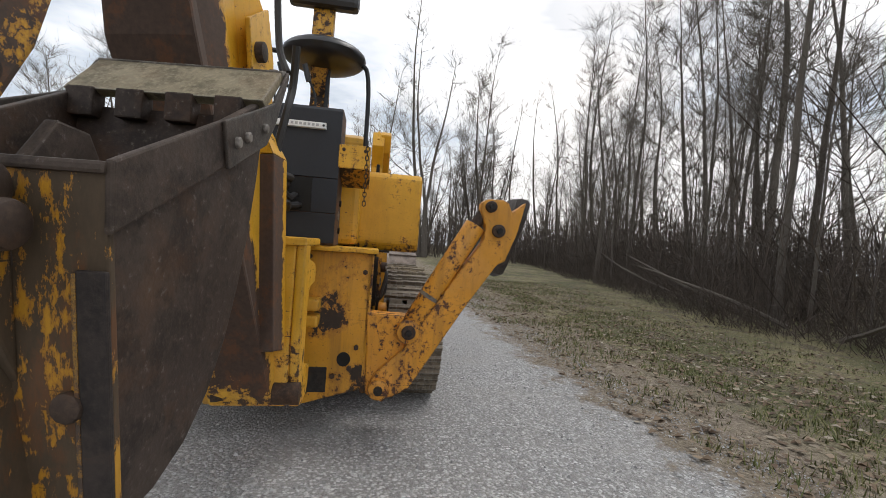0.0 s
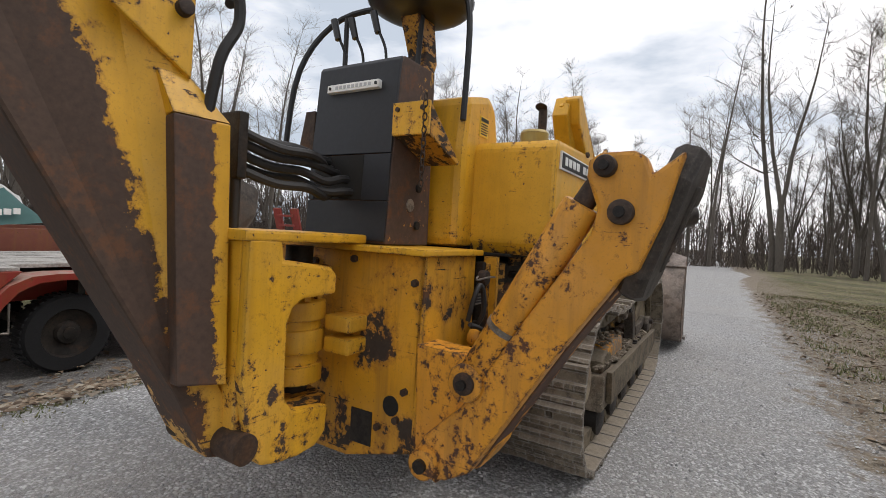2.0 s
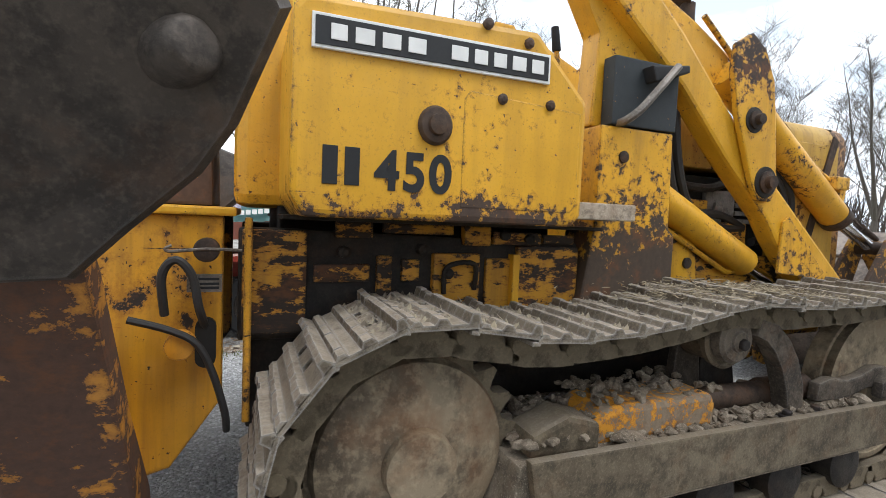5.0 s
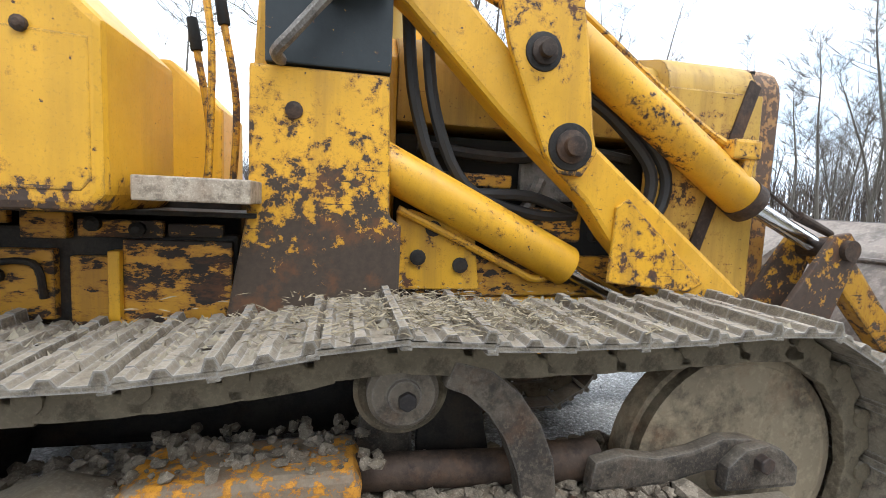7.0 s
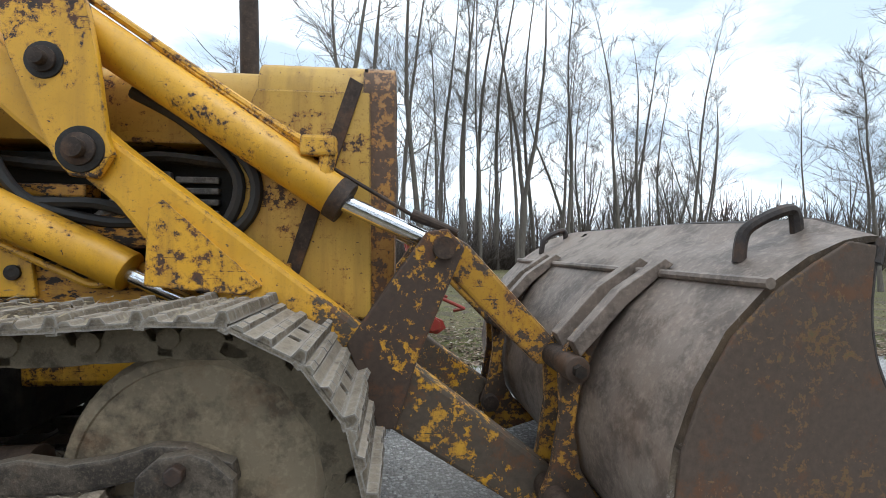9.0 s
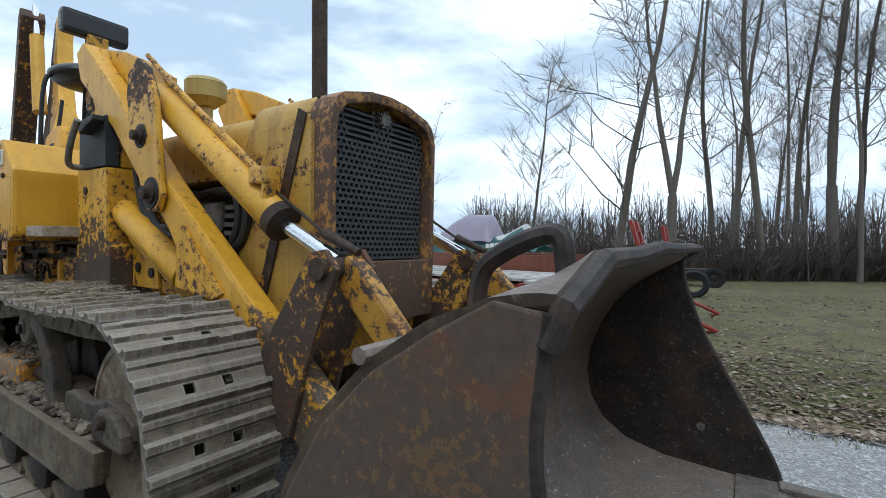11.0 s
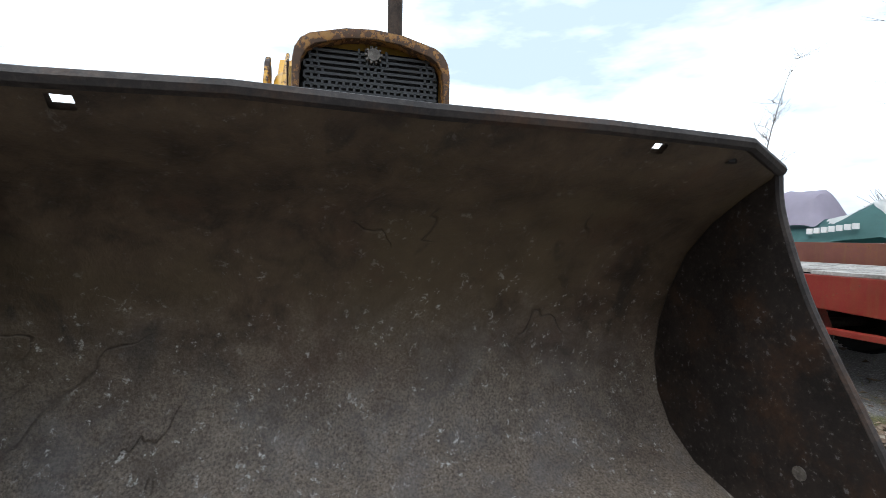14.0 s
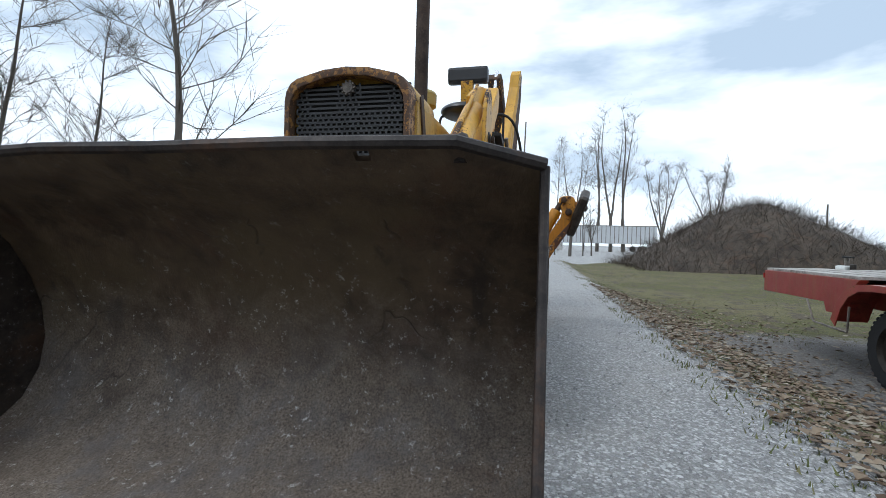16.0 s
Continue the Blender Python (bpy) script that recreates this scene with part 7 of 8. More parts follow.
lip = bp("lip_plate", prism([(0.004, 1.296), (0.104, 1.392), (0.126, 1.396), (0.122, 1.380), (0.028, 1.285)], 0.002, DIG_W - 0.002, "xz", 0.003), M_LIP, dig, "pale worn cutting lip")
bp("lip_edge", prism([(0.100, 1.394), (0.130, 1.403), (0.128, 1.390), (0.106, 1.380)], 0.0, DIG_W, "xz", 0.002), M_STEEL, lip)
for k in range(4):
    y = 0.045 + 0.105 * k
    bp("lip_strut", box(0.0, 0.040, y, y + 0.058, 1.238, 1.300, 0.004), M_DIGSIDE, dig)
bp("lip_skirt", prism([(0.030, 1.262), (0.044, 1.255), (0.030, 1.13), (0.016, 1.14)], 0.026, DIG_W - 0.02, "xz", 0.002), M_DIGSIDE, dig)
for y in (0.13, 0.29):
    bp("inner_ear", prism([(-0.418, 1.07), (-0.418, 0.95), (-0.33, 0.97), (-0.27, 1.10), (-0.30, 1.145), (-0.36, 1.15)], y, y + 0.02, "xz", 0.004), M_DIGSIDE, dig)
    bp("pin_ear", prism([(behind(1.06), 1.06), (-0.475, 1.058), (-0.515, 1.02), (-0.515, 0.975), (-0.47, 0.94), (behind(0.80), 0.80)], y, y + 0.028, "xz", 0.005), M_DIG, dig)
    bp("ear_bolt", rod((-0.335, y + 0.02, 1.105), (-0.335, y + 0.034, 1.105), 0.016, seg=6), M_RUST, dig)
boss = bp("bucket_boss", rod((-0.472, 0.078, 1.006), (-0.472, 0.37, 1.006), 0.030, seg=24, cap=0.008), M_RUST, dig, smooth=True)
bp("boss_pin", rod((-0.470, 0.112, 1.046), (-0.470, 0.135, 1.046), 0.036, seg=20, cap=0.008), M_RUST, boss, smooth=True)
bp("lock_pin", rod((-0.485, 0.098, 1.052), (-0.485, 0.125, 1.052), 0.014, seg=12, cap=0.004), M_DARK, boss, smooth=True)
bp("rear_bolt", rod((behind(0.775, -0.002), 0.062, 0.775), (behind(0.775, 0.016), 0.062, 0.775), 0.021, seg=12, cap=0.005), M_RUST, dig, smooth=True)
bp("lower_rib", prism([(0.115, 0.60), (0.140, 0.60), (0.165, 0.86), (0.150, 0.87)], behind(0.74, 0.035), behind(0.74, -0.02), "yz", 0.003), M_DIG, dig)

# dipper above the bucket, folded behind the boom
dipper = bp("dipper", prism([(-0.46, 1.135), (-0.49, 1.17), (-0.48, 1.25), (-0.36, 1.90), (0.16, 2.90), (0.26, 2.96), (0.32, 2.88), (-0.18, 1.90), (-0.37, 1.24), (-0.42, 1.145)], 0.155, 0.325, "xz", 0.012), M_BARE, label="worn brown and yellow dipper arm folded behind the boom")
dipper.matrix_local = DIG_T
bp("dipper_pin", rod((-0.455, 0.135, 1.187), (-0.455, 0.34, 1.187), 0.020, seg=20, cap=0.005), M_RUST, dipper, smooth=True)
bp("pin_ring", tube([(-0.46, 0.150 + 0.010 * math.cos(a), 1.150 + 0.012 * math.sin(a)) for a in (0.0, 1.57, 3.14, 4.71, 6.2)], 0.0035, 6), M_RUST, dipper, smooth=True)
bp("dipper_cylinder", rod((-2.30, 0.02, 1.95), (-2.50, 0.05, 2.60), 0.05, seg=20), M_YELLOW, smooth=True)
bp("piston_rod", rod((-2.50, 0.05, 2.60), (-2.58, 0.06, 2.86), 0.025), M_CHROME, smooth=True)

# operator's seat and rail
seat = empty("swivel_seat", Matrix.Translation((0.11, -0.03, -0.045)), bh)
seat["label"] = "black vinyl swivel seat on a rusty pedestal"
bm = bmesh.new()
bmesh.ops.create_uvsphere(bm, u_segments=28, v_segments=14, radius=1.0, matrix=Matrix.Translation((-1.16, -0.02, 2.03)) @ Matrix.Diagonal((0.25, 0.24, 0.075, 1)))
bp("cushion", bm, M_VINYL, seat, smooth=True)
bp("backrest", box(-1.22, -1.12, -0.20, 0.20, 2.29, 2.44, 0.03), M_VINYL, seat)
bp("backrest_post", prism([(-1.20, 2.0), (-1.12, 2.0), (-1.10, 2.3), (-1.16, 2.32)], -0.06, 0.06, "xz", 0.006), M_YELLOW_WORN, seat)
bp("pedestal", prism([(-1.22, 1.97), (-1.08, 1.97), (-1.04, 1.80), (-1.12, 1.62), (-1.22, 1.62), (-1.14, 1.82)], -0.05, 0.05, "xz", 0.008), M_YELLOW_OILY, seat)
bp("guard_rail", tube([(-1.30, 0.50, 1.30), (-1.25, 0.48, 1.70), (-1.12, 0.36, 1.95), (-1.08, 0.0, 1.97), (-1.06, -0.24, 1.97), (-1.06, -0.31, 1.88), (-1.08, -0.32, 1.47)], 0.013), M_BLACK, label="bent black guard rail", smooth=True)
bp("guard_rail", tube([(-1.12, 0.32, 1.95), (-1.12, 0.32, 1.6)], 0.012, smooth_steps=1), M_BLACK)
bp("guard_rail", tube([(-1.07, -0.08, 1.97), (-1.10, -0.08, 1.6)], 0.012, smooth_steps=1), M_BLACK)
for y, x in ((0.16, -1.28), (0.08, -1.26), (-0.05, -1.27)):
    lv = bp("control_lever", tube([(x, y, 1.63), (x, y + 0.01, 1.72), (x - 0.01, y + 0.05, 1.80)], 0.006), M_BLACK)
    bp("lever_knob", rod((x - 0.01, y + 0.045, 1.78), (x - 0.015, y + 0.07, 1.86), 0.014, 0.016, 10), M_VINYL, lv)

# ---- things around the loader ----
def wheel(parent, x, y, z, r=0.34, w=0.20, face=-1):
    wh = empty("wheel", None, parent)
    prof = [(r * 0.60, -w * 0.3), (r * 0.62, -w / 2), (r * 0.93, -w / 2), (r, -w / 2 + 0.03), (r, w / 2 - 0.03), (r * 0.93, w / 2), (r * 0.62, w / 2), (r * 0.60, w * 0.3)]
    part("tyre", disc_y(x, z, [(a, y + b) for a, b in prof], seg=36, caps=(False, False)), M_RUBBER, wh, "black worn tyre", True)
    # rim and hub take a dark colour for the shade under the fender
    part("rim", disc_y(x, z, [(r * 0.62, y + face * w * 0.5), (r * 0.58, y + face * w * 0.30), (r * 0.30, y + face * w * 0.22), (r * 0.26, y + face * w * 0.42), (r * 0.12, y + face * w * 0.46)], seg=28, caps=(False, True)), M_DARK, wh, "rusty steel rim, coloured dark for shade", True)
    part("hub", disc_y(x, z, [(r * 0.16, y + face * w * 0.40), (r * 0.15, y + face * w * 0.50), (r * 0.05, y + face * w * 0.52)], seg=16), M_DARK, wh, smooth=True)
    bm = bmesh.new()
    for k in range(40):
        a = 2 * math.pi * k / 40
        b2 = box(-0.014, 0.014, y - w * 0.42, y + w * 0.42, r - 0.004, r + 0.008, 0)
        b2.transform(Matrix.Translation((x, 0, z)) @ Matrix.Rotation(a, 4, "Y"))
        merge(bm, b2)
    part("tread", bm, M_RUBBER, wh)
    return wh


M_PLANK = worn_metal("weathered_deck_boards", (0.30, 0.285, 0.26), (0.44, 0.42, 0.39), None, 3, 0.9, 0.0, 0.5)
M_SLAT = worn_metal("brown_wet_slats", (0.12, 0.085, 0.055), (0.22, 0.16, 0.105), None, 3, 0.9, 0.0, 0.5)
trailer = tagged(empty("flatbed_trailer"), "red flatbed trailer with grey weathered deck boards and raised ramps", "trailer")
TX0, TX1, TY0, TY1, TZ = -2.84, 1.55, 3.65, 5.70, 0.55
for y in (TY0, TY1 - 0.08):
    part("side_rail", prism([(TX0, 0.29), (TX0, 0.535), (-1.16, 0.535), (-1.30, 0.40), (-1.42, 0.20), (-1.62, 0.20), (-1.66, 0.29)], y, y + 0.08, "xz", 0.006), M_REDPAINT, trailer, "red channel side rail")
    part("side_rail", prism([(0.70, 0.28), (0.66, 0.535), (TX1, 0.535), (2.24, 0.10), (2.30, 0.05), (2.30, -0.02), (2.22, -0.06), (TX1, 0.24)], y, y + 0.08, "xz", 0.006), M_REDPAINT, trailer, "red channel side rail")
for y in (TY0 + 0.27, TY1 - 0.33):
    part("inner_rail", box(-1.7, 1.0, y, y + 0.06, 0.26, 0.50, 0.004), M_REDPAINT, trailer)
part("front_rail", box(TX0, TX0 + 0.08, TY0 + 0.08, TY1 - 0.08, 0.29, 0.535, 0.006), M_REDPAINT, trailer)
for k in range(5):
    x = TX0 + 0.6 + 0.75 * k
    part("cross_member", box(x, x + 0.06, TY0 + 0.08, TY1 - 0.08, 0.30, 0.50, 0.004), M_DARK, trailer)
boards = 9
for k in range(boards):
    y0 = TY0 + 0.02 + (TY1 - TY0 - 0.04) * k / boards
    for x0, x1 in (((TX0 + 0.01, -1.17), (0.72, TX1)) if k in (0, boards - 1) else ((TX0 + 0.01, TX1),)):
        bm = box(x0, x1, y0 + 0.003, y0 + (TY1 - TY0 - 0.04) / boards - 0.005, 0.537, 0.565 + 0.004 * (k % 3), 0.003)
        part("deck_board", bm, M_PLANK, trailer)
for k in range(6):
    x = TX1 + 0.10 + 0.11 * k
    z = 0.535 - (x - TX1) * 0.63
    part("dovetail_slat", box(x - 0.035, x + 0.035, TY0 + 0.08, TY1 - 0.08, z - 0.03, z + 0.01, 0.004), M_SLAT, trailer)
for s, y in ((-1, TY0), (1, TY1)):
    for x in (-0.80, 0.06):
        wheel(trailer, x, y - s * 0.02 + (0.13 if s < 0 else -0.13), -0.02, face=s)
    fend = [(-1.44, 0.15), (-1.36, 0.32), (-1.26, 0.43), (-1.12, 0.495), (-0.95, 0.51), (0.30, 0.495), (0.46, 0.465), (0.60, 0.39), (0.70, 0.27), (0.76, 0.12), (0.775, 0.02)]
    fin = [(p[0] * 0.985 - 0.004, p[1] - 0.018) for p in fend]
    lip = [(p[0] * 0.94 - 0.02, p[1] - 0.055) for p in fend]
    near, far = y + s * 0.05, y - s * 0.24
    fd = part("fender", prism(fend + list(reversed(fin)), min(near, far), max(near, far), "xz", 0.003), M_FENDER, trailer, "dusty red steel wheel fender over both wheels", False)
    part("fender_lip", prism(fend + list(reversed(lip)), min(near, near + s * 0.012), max(near, near + s * 0.012), "xz", 0.002), M_REDPAINT, fd)
    part("mud_flap", box(0.785, 0.80, y - 0.05 if s < 0 else y - 0.2, y + 0.2 if s < 0 else y + 0.05, -0.28, 0.12, 0.003), M_RUBBER, trailer)
part("side_step", box(0.84, 1.5, TY0 - 0.08, TY0 + 0.02, 0.10, 0.14, 0.004), M_REDPAINT, trailer)
part("axle", rod((-0.80, TY0 + 0.1, -0.02), (-0.80, TY1 - 0.1, -0.02), 0.05), M_DARK, trailer)
part("axle", rod((0.06, TY0 + 0.1, -0.02), (0.06, TY1 - 0.1, -0.02), 0.05), M_DARK, trailer)
part("marker_lamp", box(TX0 - 0.015, TX0 + 0.01, TY0 - 0.01, TY0 + 0.05, 0.44, 0.50, 0.006), plain("red_lens", (0.3, 0.02, 0.015), 0.25), trailer)
part("tie_bracket", tube([(-1.9, TY0 - 0.02, 0.29), (-1.75, TY0 - 0.03, 0.08), (-1.25, TY0 - 0.03, 0.06), (-1.25, TY0 - 0.02, 0.29)], 0.01, smooth_steps=1), M_STEEL, trailer)
part("tongue", prism([(TX0, TY0 + 0.2), (TX0, TY0 + 0.35), (TX0 - 1.5, 4.75), (TX0 - 1.5, 4.62)], 0.30, 0.42, "xy", 0.006), M_REDPAINT, trailer)
part("tongue", prism([(TX0, TY1 - 0.35), (TX0, TY1 - 0.2), (TX0 - 1.5, 4.75), (TX0 - 1.5, 4.62)], 0.302, 0.418, "xy", 0.006), M_REDPAINT, trailer)


def ramp_thing(y, lean_x):
    rp = empty("loading_ramp", None, trailer)
    rp["label"] = "red steel ladder ramp standing upright"
    b, t = Vector((2.22, y, 0.0)), Vector((2.22 + lean_x, y, 1.25))
    d = (t - b)
    for o in (-0.16, 0.16):
        bm = bmesh.new()
        m = Matrix.Translation((b + t) / 2 + Vector((0, o, 0))) @ d.to_track_quat("Z", "Y").to_matrix().to_4x4()
        bmesh.ops.create_cube(bm, size=1.0, matrix=m @ Matrix.Diagonal((0.13, 0.035, d.length, 1)))
        bevelled(bm, 0.004)
        part("ramp_rail", bm, M_REDPAINT, rp)
    for k in range(9):
        p = b.lerp(t, 0.08 + 0.105 * k)
        part("rung", box(p.x - 0.03, p.x + 0.03, y - 0.15, y + 0.15, p.z - 0.015, p.z + 0.015, 0.003), M_REDPAINT, rp)
    part("ramp_brace", tube([(2.25, y - 0.17, 0.35), (2.62, y - 0.10, 0.18), (2.55, y + 0.17, 0.12)], 0.022, smooth_steps=1), M_REDPAINT, rp)
    part("hinge_ear", prism([(2.0, 0.22), (2.34, 0.06), (2.38, -0.03), (2.28, -0.10), (1.95, -0.05)], y - 0.24, y - 0.21, "xz", 0.006), M_REDPAINT, rp)
    return rp


ramp_thing(3.97, -0.39)
ramp_thing(5.37, -0.24)
part("tie_board", box(1.98, 2.02, 4.0, 5.4, 0.60, 0.67, 0.004), plain("pale_wood", (0.45, 0.36, 0.24), 0.8), trailer, "pale wooden strut")

# second trailer with covered snowmobile
cart = tagged(empty("utility_trailer"), "rusty brown steel-sided utility trailer", "trailer")
M_RUSTRED = painted("rusty_red_steel", base=(0.16, 0.045, 0.028), chips=0.58, rust=(0.08, 0.04, 0.025), streak=0.8)
for y in (5.9, 7.5):
    part("side_wall", box(-2.58, 0.6, y, y + 0.04, 0.28, 0.80, 0.006), M_RUSTRED, cart)
part("end_wall", box(-2.58, -2.54, 5.9, 7.5, 0.28, 0.80, 0.006), M_RUSTRED, cart)
part("bed", box(-2.58, 0.6, 5.9, 7.54, 0.24, 0.30, 0.006), M_RUSTRED, cart)
part("fender", prism(arc(-1.2, 0.12, 0.42, 160, 20, 8) + arc(-1.2, 0.12, 0.39, 20, 160, 8), 5.62, 5.9, "xz", 0.004), M_RUSTRED, cart)
wheel(cart, -1.2, 5.75, 0.0, 0.32, 0.18)
wheel(cart, -1.2, 7.7, 0.0, 0.32, 0.18, 1)
sled = tagged(empty("snowmobile"), "snowmobile under a green and pale violet cover", "snowmobile")
M_TARP = plain("green_canvas_cover", (0.10, 0.22, 0.21), 0.7, 0, 0.25, 5)
M_TARP2 = plain("pale_violet_cover", (0.52, 0.47, 0.56), 0.6, 0, 0.15, 5)


def draped(profile, y0, y1, bulge, seed):
    """A sagging cover: height profile along x, rounded across."""
    bm = bmesh.new()
    rows = []
    n = 28
    for i in range(n + 1):
        x = profile[0][0] + (profile[-1][0] - profile[0][0]) * i / n
        for (xa, za, ba), (xb, zb, bb) in zip(profile, profile[1:]):
            if xa <= x <= xb:
                f = (x - xa) / (xb - xa)
                top, bot = za + (zb - za) * f, ba + (bb - ba) * f
                break
        line = []
        for j in range(15):
            u = -1 + 2 * j / 14
            z = bot + (top - bot) * (1 - abs(u) ** bulge) + 0.03 * noise.noise((x * 4, u * 3 + seed, 0)) + 0.012 * noise.noise((x * 14, u * 9, seed))
            line.append(bm.verts.new((x, (y0 + y1) / 2 + (y1 - y0) / 2 * u, z)))
        rows.append(line)
    for a, b in zip(rows, rows[1:]):
        for j in range(14):
            bm.faces.new((a[j], a[j + 1], b[j + 1], b[j]))
    r = bmesh.ops.solidify(bm, geom=bm.faces[:], thickness=0.012)
    return bm


part("cover", draped([(-2.45, 0.75, 0.66), (-2.0, 1.02, 0.70), (-1.6, 1.10, 0.74), (-0.7, 1.12, 0.80), (-0.35, 1.30, 0.85), (-0.15, 1.12, 0.85), (0.0, 0.95, 0.85)], 6.0, 7.0, 2.6, 1), M_TARP, sled, "green canvas cover", True)
part("hood_cover", draped([(-2.15, 1.02, 0.98), (-1.75, 1.36, 1.02), (-1.45, 1.50, 1.02), (-1.0, 1.48, 1.02), (-0.85, 1.10, 1.0)], 6.08, 6.92, 2.6, 4), M_TARP2, sled, "pale violet windshield cover", True)
part("white_stripe", draped([(-1.0, 1.07, 1.0), (-0.6, 1.17, 1.05), (-0.35, 1.335, 1.05), (-0.18, 1.17, 1.0)], 6.2, 6.8, 3.0, 2), M_WHITE, sled, "white cover panel", True)
for k, w in enumerate((0.08, 0.05, 0.03, 0.04, 0.08, 0.07, 0.07)):
    x = -0.88 + 0.085 * k
    part("cover_mark", box(x, x + 0.065, 5.985, 6.01, 0.90 + 0.01 * k, 0.97 + 0.01 * k, 0.002), M_WHITE, sled)
part("chassis", box(-2.2, -0.1, 6.2, 6.8, 0.50, 0.74, 0.04), M_DARK, sled)
part("ski", tube([(-2.5, 6.25, 0.45), (-1.9, 6.25, 0.36), (-1.5, 6.25, 0.36)], 0.03), M_DARK, sled)
part("track_wheel", disc_y(-0.35, 0.60, [(0.10, 6.14), (0.10, 6.2), (0.05, 6.21)], seg=16), M_YELLOW, sled, "yellow idler wheel", True)

# old garden tractor and scrap beyond
tractor = tagged(empty("garden_tractor"), "small old green and red garden tractor", "tractor")
M_GREEN = plain("faded_green_paint", (0.035, 0.08, 0.04), 0.5)
part("body", box(-1.7, -0.9, 12.0, 12.5, -0.05, 0.35, 0.05), M_DARK, tractor)
part("hood", box(-0.95, -0.35, 12.0, 12.45, 0.15, 0.55, 0.06), plain("faded_red_paint", (0.20, 0.05, 0.045), 0.6), tractor)
part("seat", prism([(-1.55, 0.45), (-1.10, 0.42), (-1.12, 0.52), (-1.40, 0.56), (-1.48, 0.98), (-1.62, 0.98)], 12.0, 12.45, "xz", 0.04), M_GREEN, tractor, "green tractor seat")
for x, r in ((-1.4, 0.28), (-0.5, 0.18)):
    for y in (11.95, 12.55):
        wheel(tractor, x, y, -0.36 + r, r, 0.16)
heap = tagged(empty("scrap_wagon"), "old dark wagon frame on black tyres", "wagon")
part("frame", box(0.2, 2.4, 17.0, 17.8, 0.10, 0.22, 0.02), M_DARK, heap)
for x, y in ((0.55, 16.95), (2.35, 16.9)):
    wheel(heap, x, y, hgt(x, y) + 0.33, 0.34, 0.22)
tyre_y = 13.1
for x, rim in ((1.30, True), (1.95, False)):
    old = tagged(empty("old_tyre"), "fat black tyre on a spoked rim leaning among scrap" if rim else "fat black tyre lying against scrap beside the woods", "tyre")
    z = hgt(x, tyre_y) + 0.36
    prof = [(0.22, -0.05), (0.23, -0.13), (0.33, -0.15), (0.37, -0.10), (0.37, 0.10), (0.33, 0.15), (0.23, 0.13), (0.22, 0.05)]
    part("casing", disc_y(x, z, [(r, tyre_y + q) for r, q in prof], seg=32, caps=(False, False)), M_RUBBER, old, smooth=True)
    part("tread_band", disc_y(x, z, [(0.36, tyre_y - 0.09), (0.38, tyre_y - 0.07), (0.38, tyre_y + 0.07), (0.36, tyre_y + 0.09)], seg=32, caps=(False, False)), M_RUBBER, old)
    if rim:
        bm = bmesh.new()
        for k in range(4):
            a = math.pi * k / 4
            rod((x - 0.22 * math.cos(a), tyre_y - 0.03, z - 0.22 * math.sin(a)), (x + 0.22 * math.cos(a), tyre_y - 0.03, z + 0.22 * math.sin(a)), 0.014, seg=6, into=bm)
        part("spokes", bm, plain("old_cream_rim", (0.30, 0.26, 0.17), 0.6), old, "cream spokes")
mower = tagged(empty("walk_mower"), "small black engine implement on the grass", "mower")
part("deck", box(-3.7, -2.9, 6.3, 6.8, -0.18, 0.0, 0.05), M_DARK, mower)
part("engine", box(-3.45, -3.1, 6.4, 6.7, 0.0, 0.45, 0.04), M_BLACK, mower)
part("tank", rod((-3.28, 6.5, 0.45), (-3.28, 6.5, 0.62), 0.10), M_WHITE, mower, "white fuel tank", True)
part("handle", tube([(-3.5, 6.5, 0.0), (-3.6, 6.5, 0.6), (-3.6, 6.5, 0.85)], 0.02), M_DARK, mower)

# brush-covered mound far behind
bm = bmesh.new()
rows = []
for i in range(41):
    line = []
    for j in range(25):
        u, w = -1 + 2 * i / 40, -1 + 2 * j / 24
        x, y = -26 + 5.5 * w, 14.0 + 7.2 * u
        h = 3.9 * max(0, 1 - (abs(u + 0.08) ** 1.25 * 1.02) ** 1.15) * max(0, 1 - w * w) ** 0.8
        line.append(bm.verts.new((x, y, -0.6 + h + 0.25 * noise.noise((x * 0.8, y * 0.8, 5)) * min(1, h))))
    rows.append(line)
for a, b in zip(rows, rows[1:]):
    for j in range(24):
        bm.faces.new((a[j], a[j + 1], b[j + 1], b[j]))
M_MOUND = worn_metal("dead_weed_soil", (0.045, 0.034, 0.026), (0.090, 0.070, 0.052), None, 2.0, 0.95, 0.0, 0.8)
tagged(part("mound", bm, M_MOUND, smooth=True), "earth mound overgrown with dead brown weeds", "mound", kind="structure")
v, f = [], []
rnd = random.Random(31)
for _ in range(7500):
    u, w = rnd.uniform(-1.08, 1.08), rnd.uniform(-1.1, 1.0)
    x, y = -26 + 5.5 * w, 14.0 + 7.2 * u
    h = 3.9 * max(0, 1 - (abs(u + 0.08) ** 1.25 * 1.02) ** 1.15) * max(0, 1 - w * w) ** 0.8
    p = Vector((x, y, -0.6 + h))
    pts = wander(rnd, p, Vector((rnd.uniform(-0.7, 0.9), rnd.uniform(-0.9, 0.9), 0.8)), rnd.uniform(0.4, 1.2), 3, 0.35, -0.10)
    r = rnd.uniform(0.005, 0.010)
    add_limb(v, f, pts, [r, r, r * 0.7, r * 0.3], 3)
scatter("mound_weeds", v, f, island_material("dead_weeds", (0.050, 0.038, 0.030), (0.10, 0.080, 0.064), (0.19, 0.155, 0.115)), "dead brown weeds on the mound", "weeds")

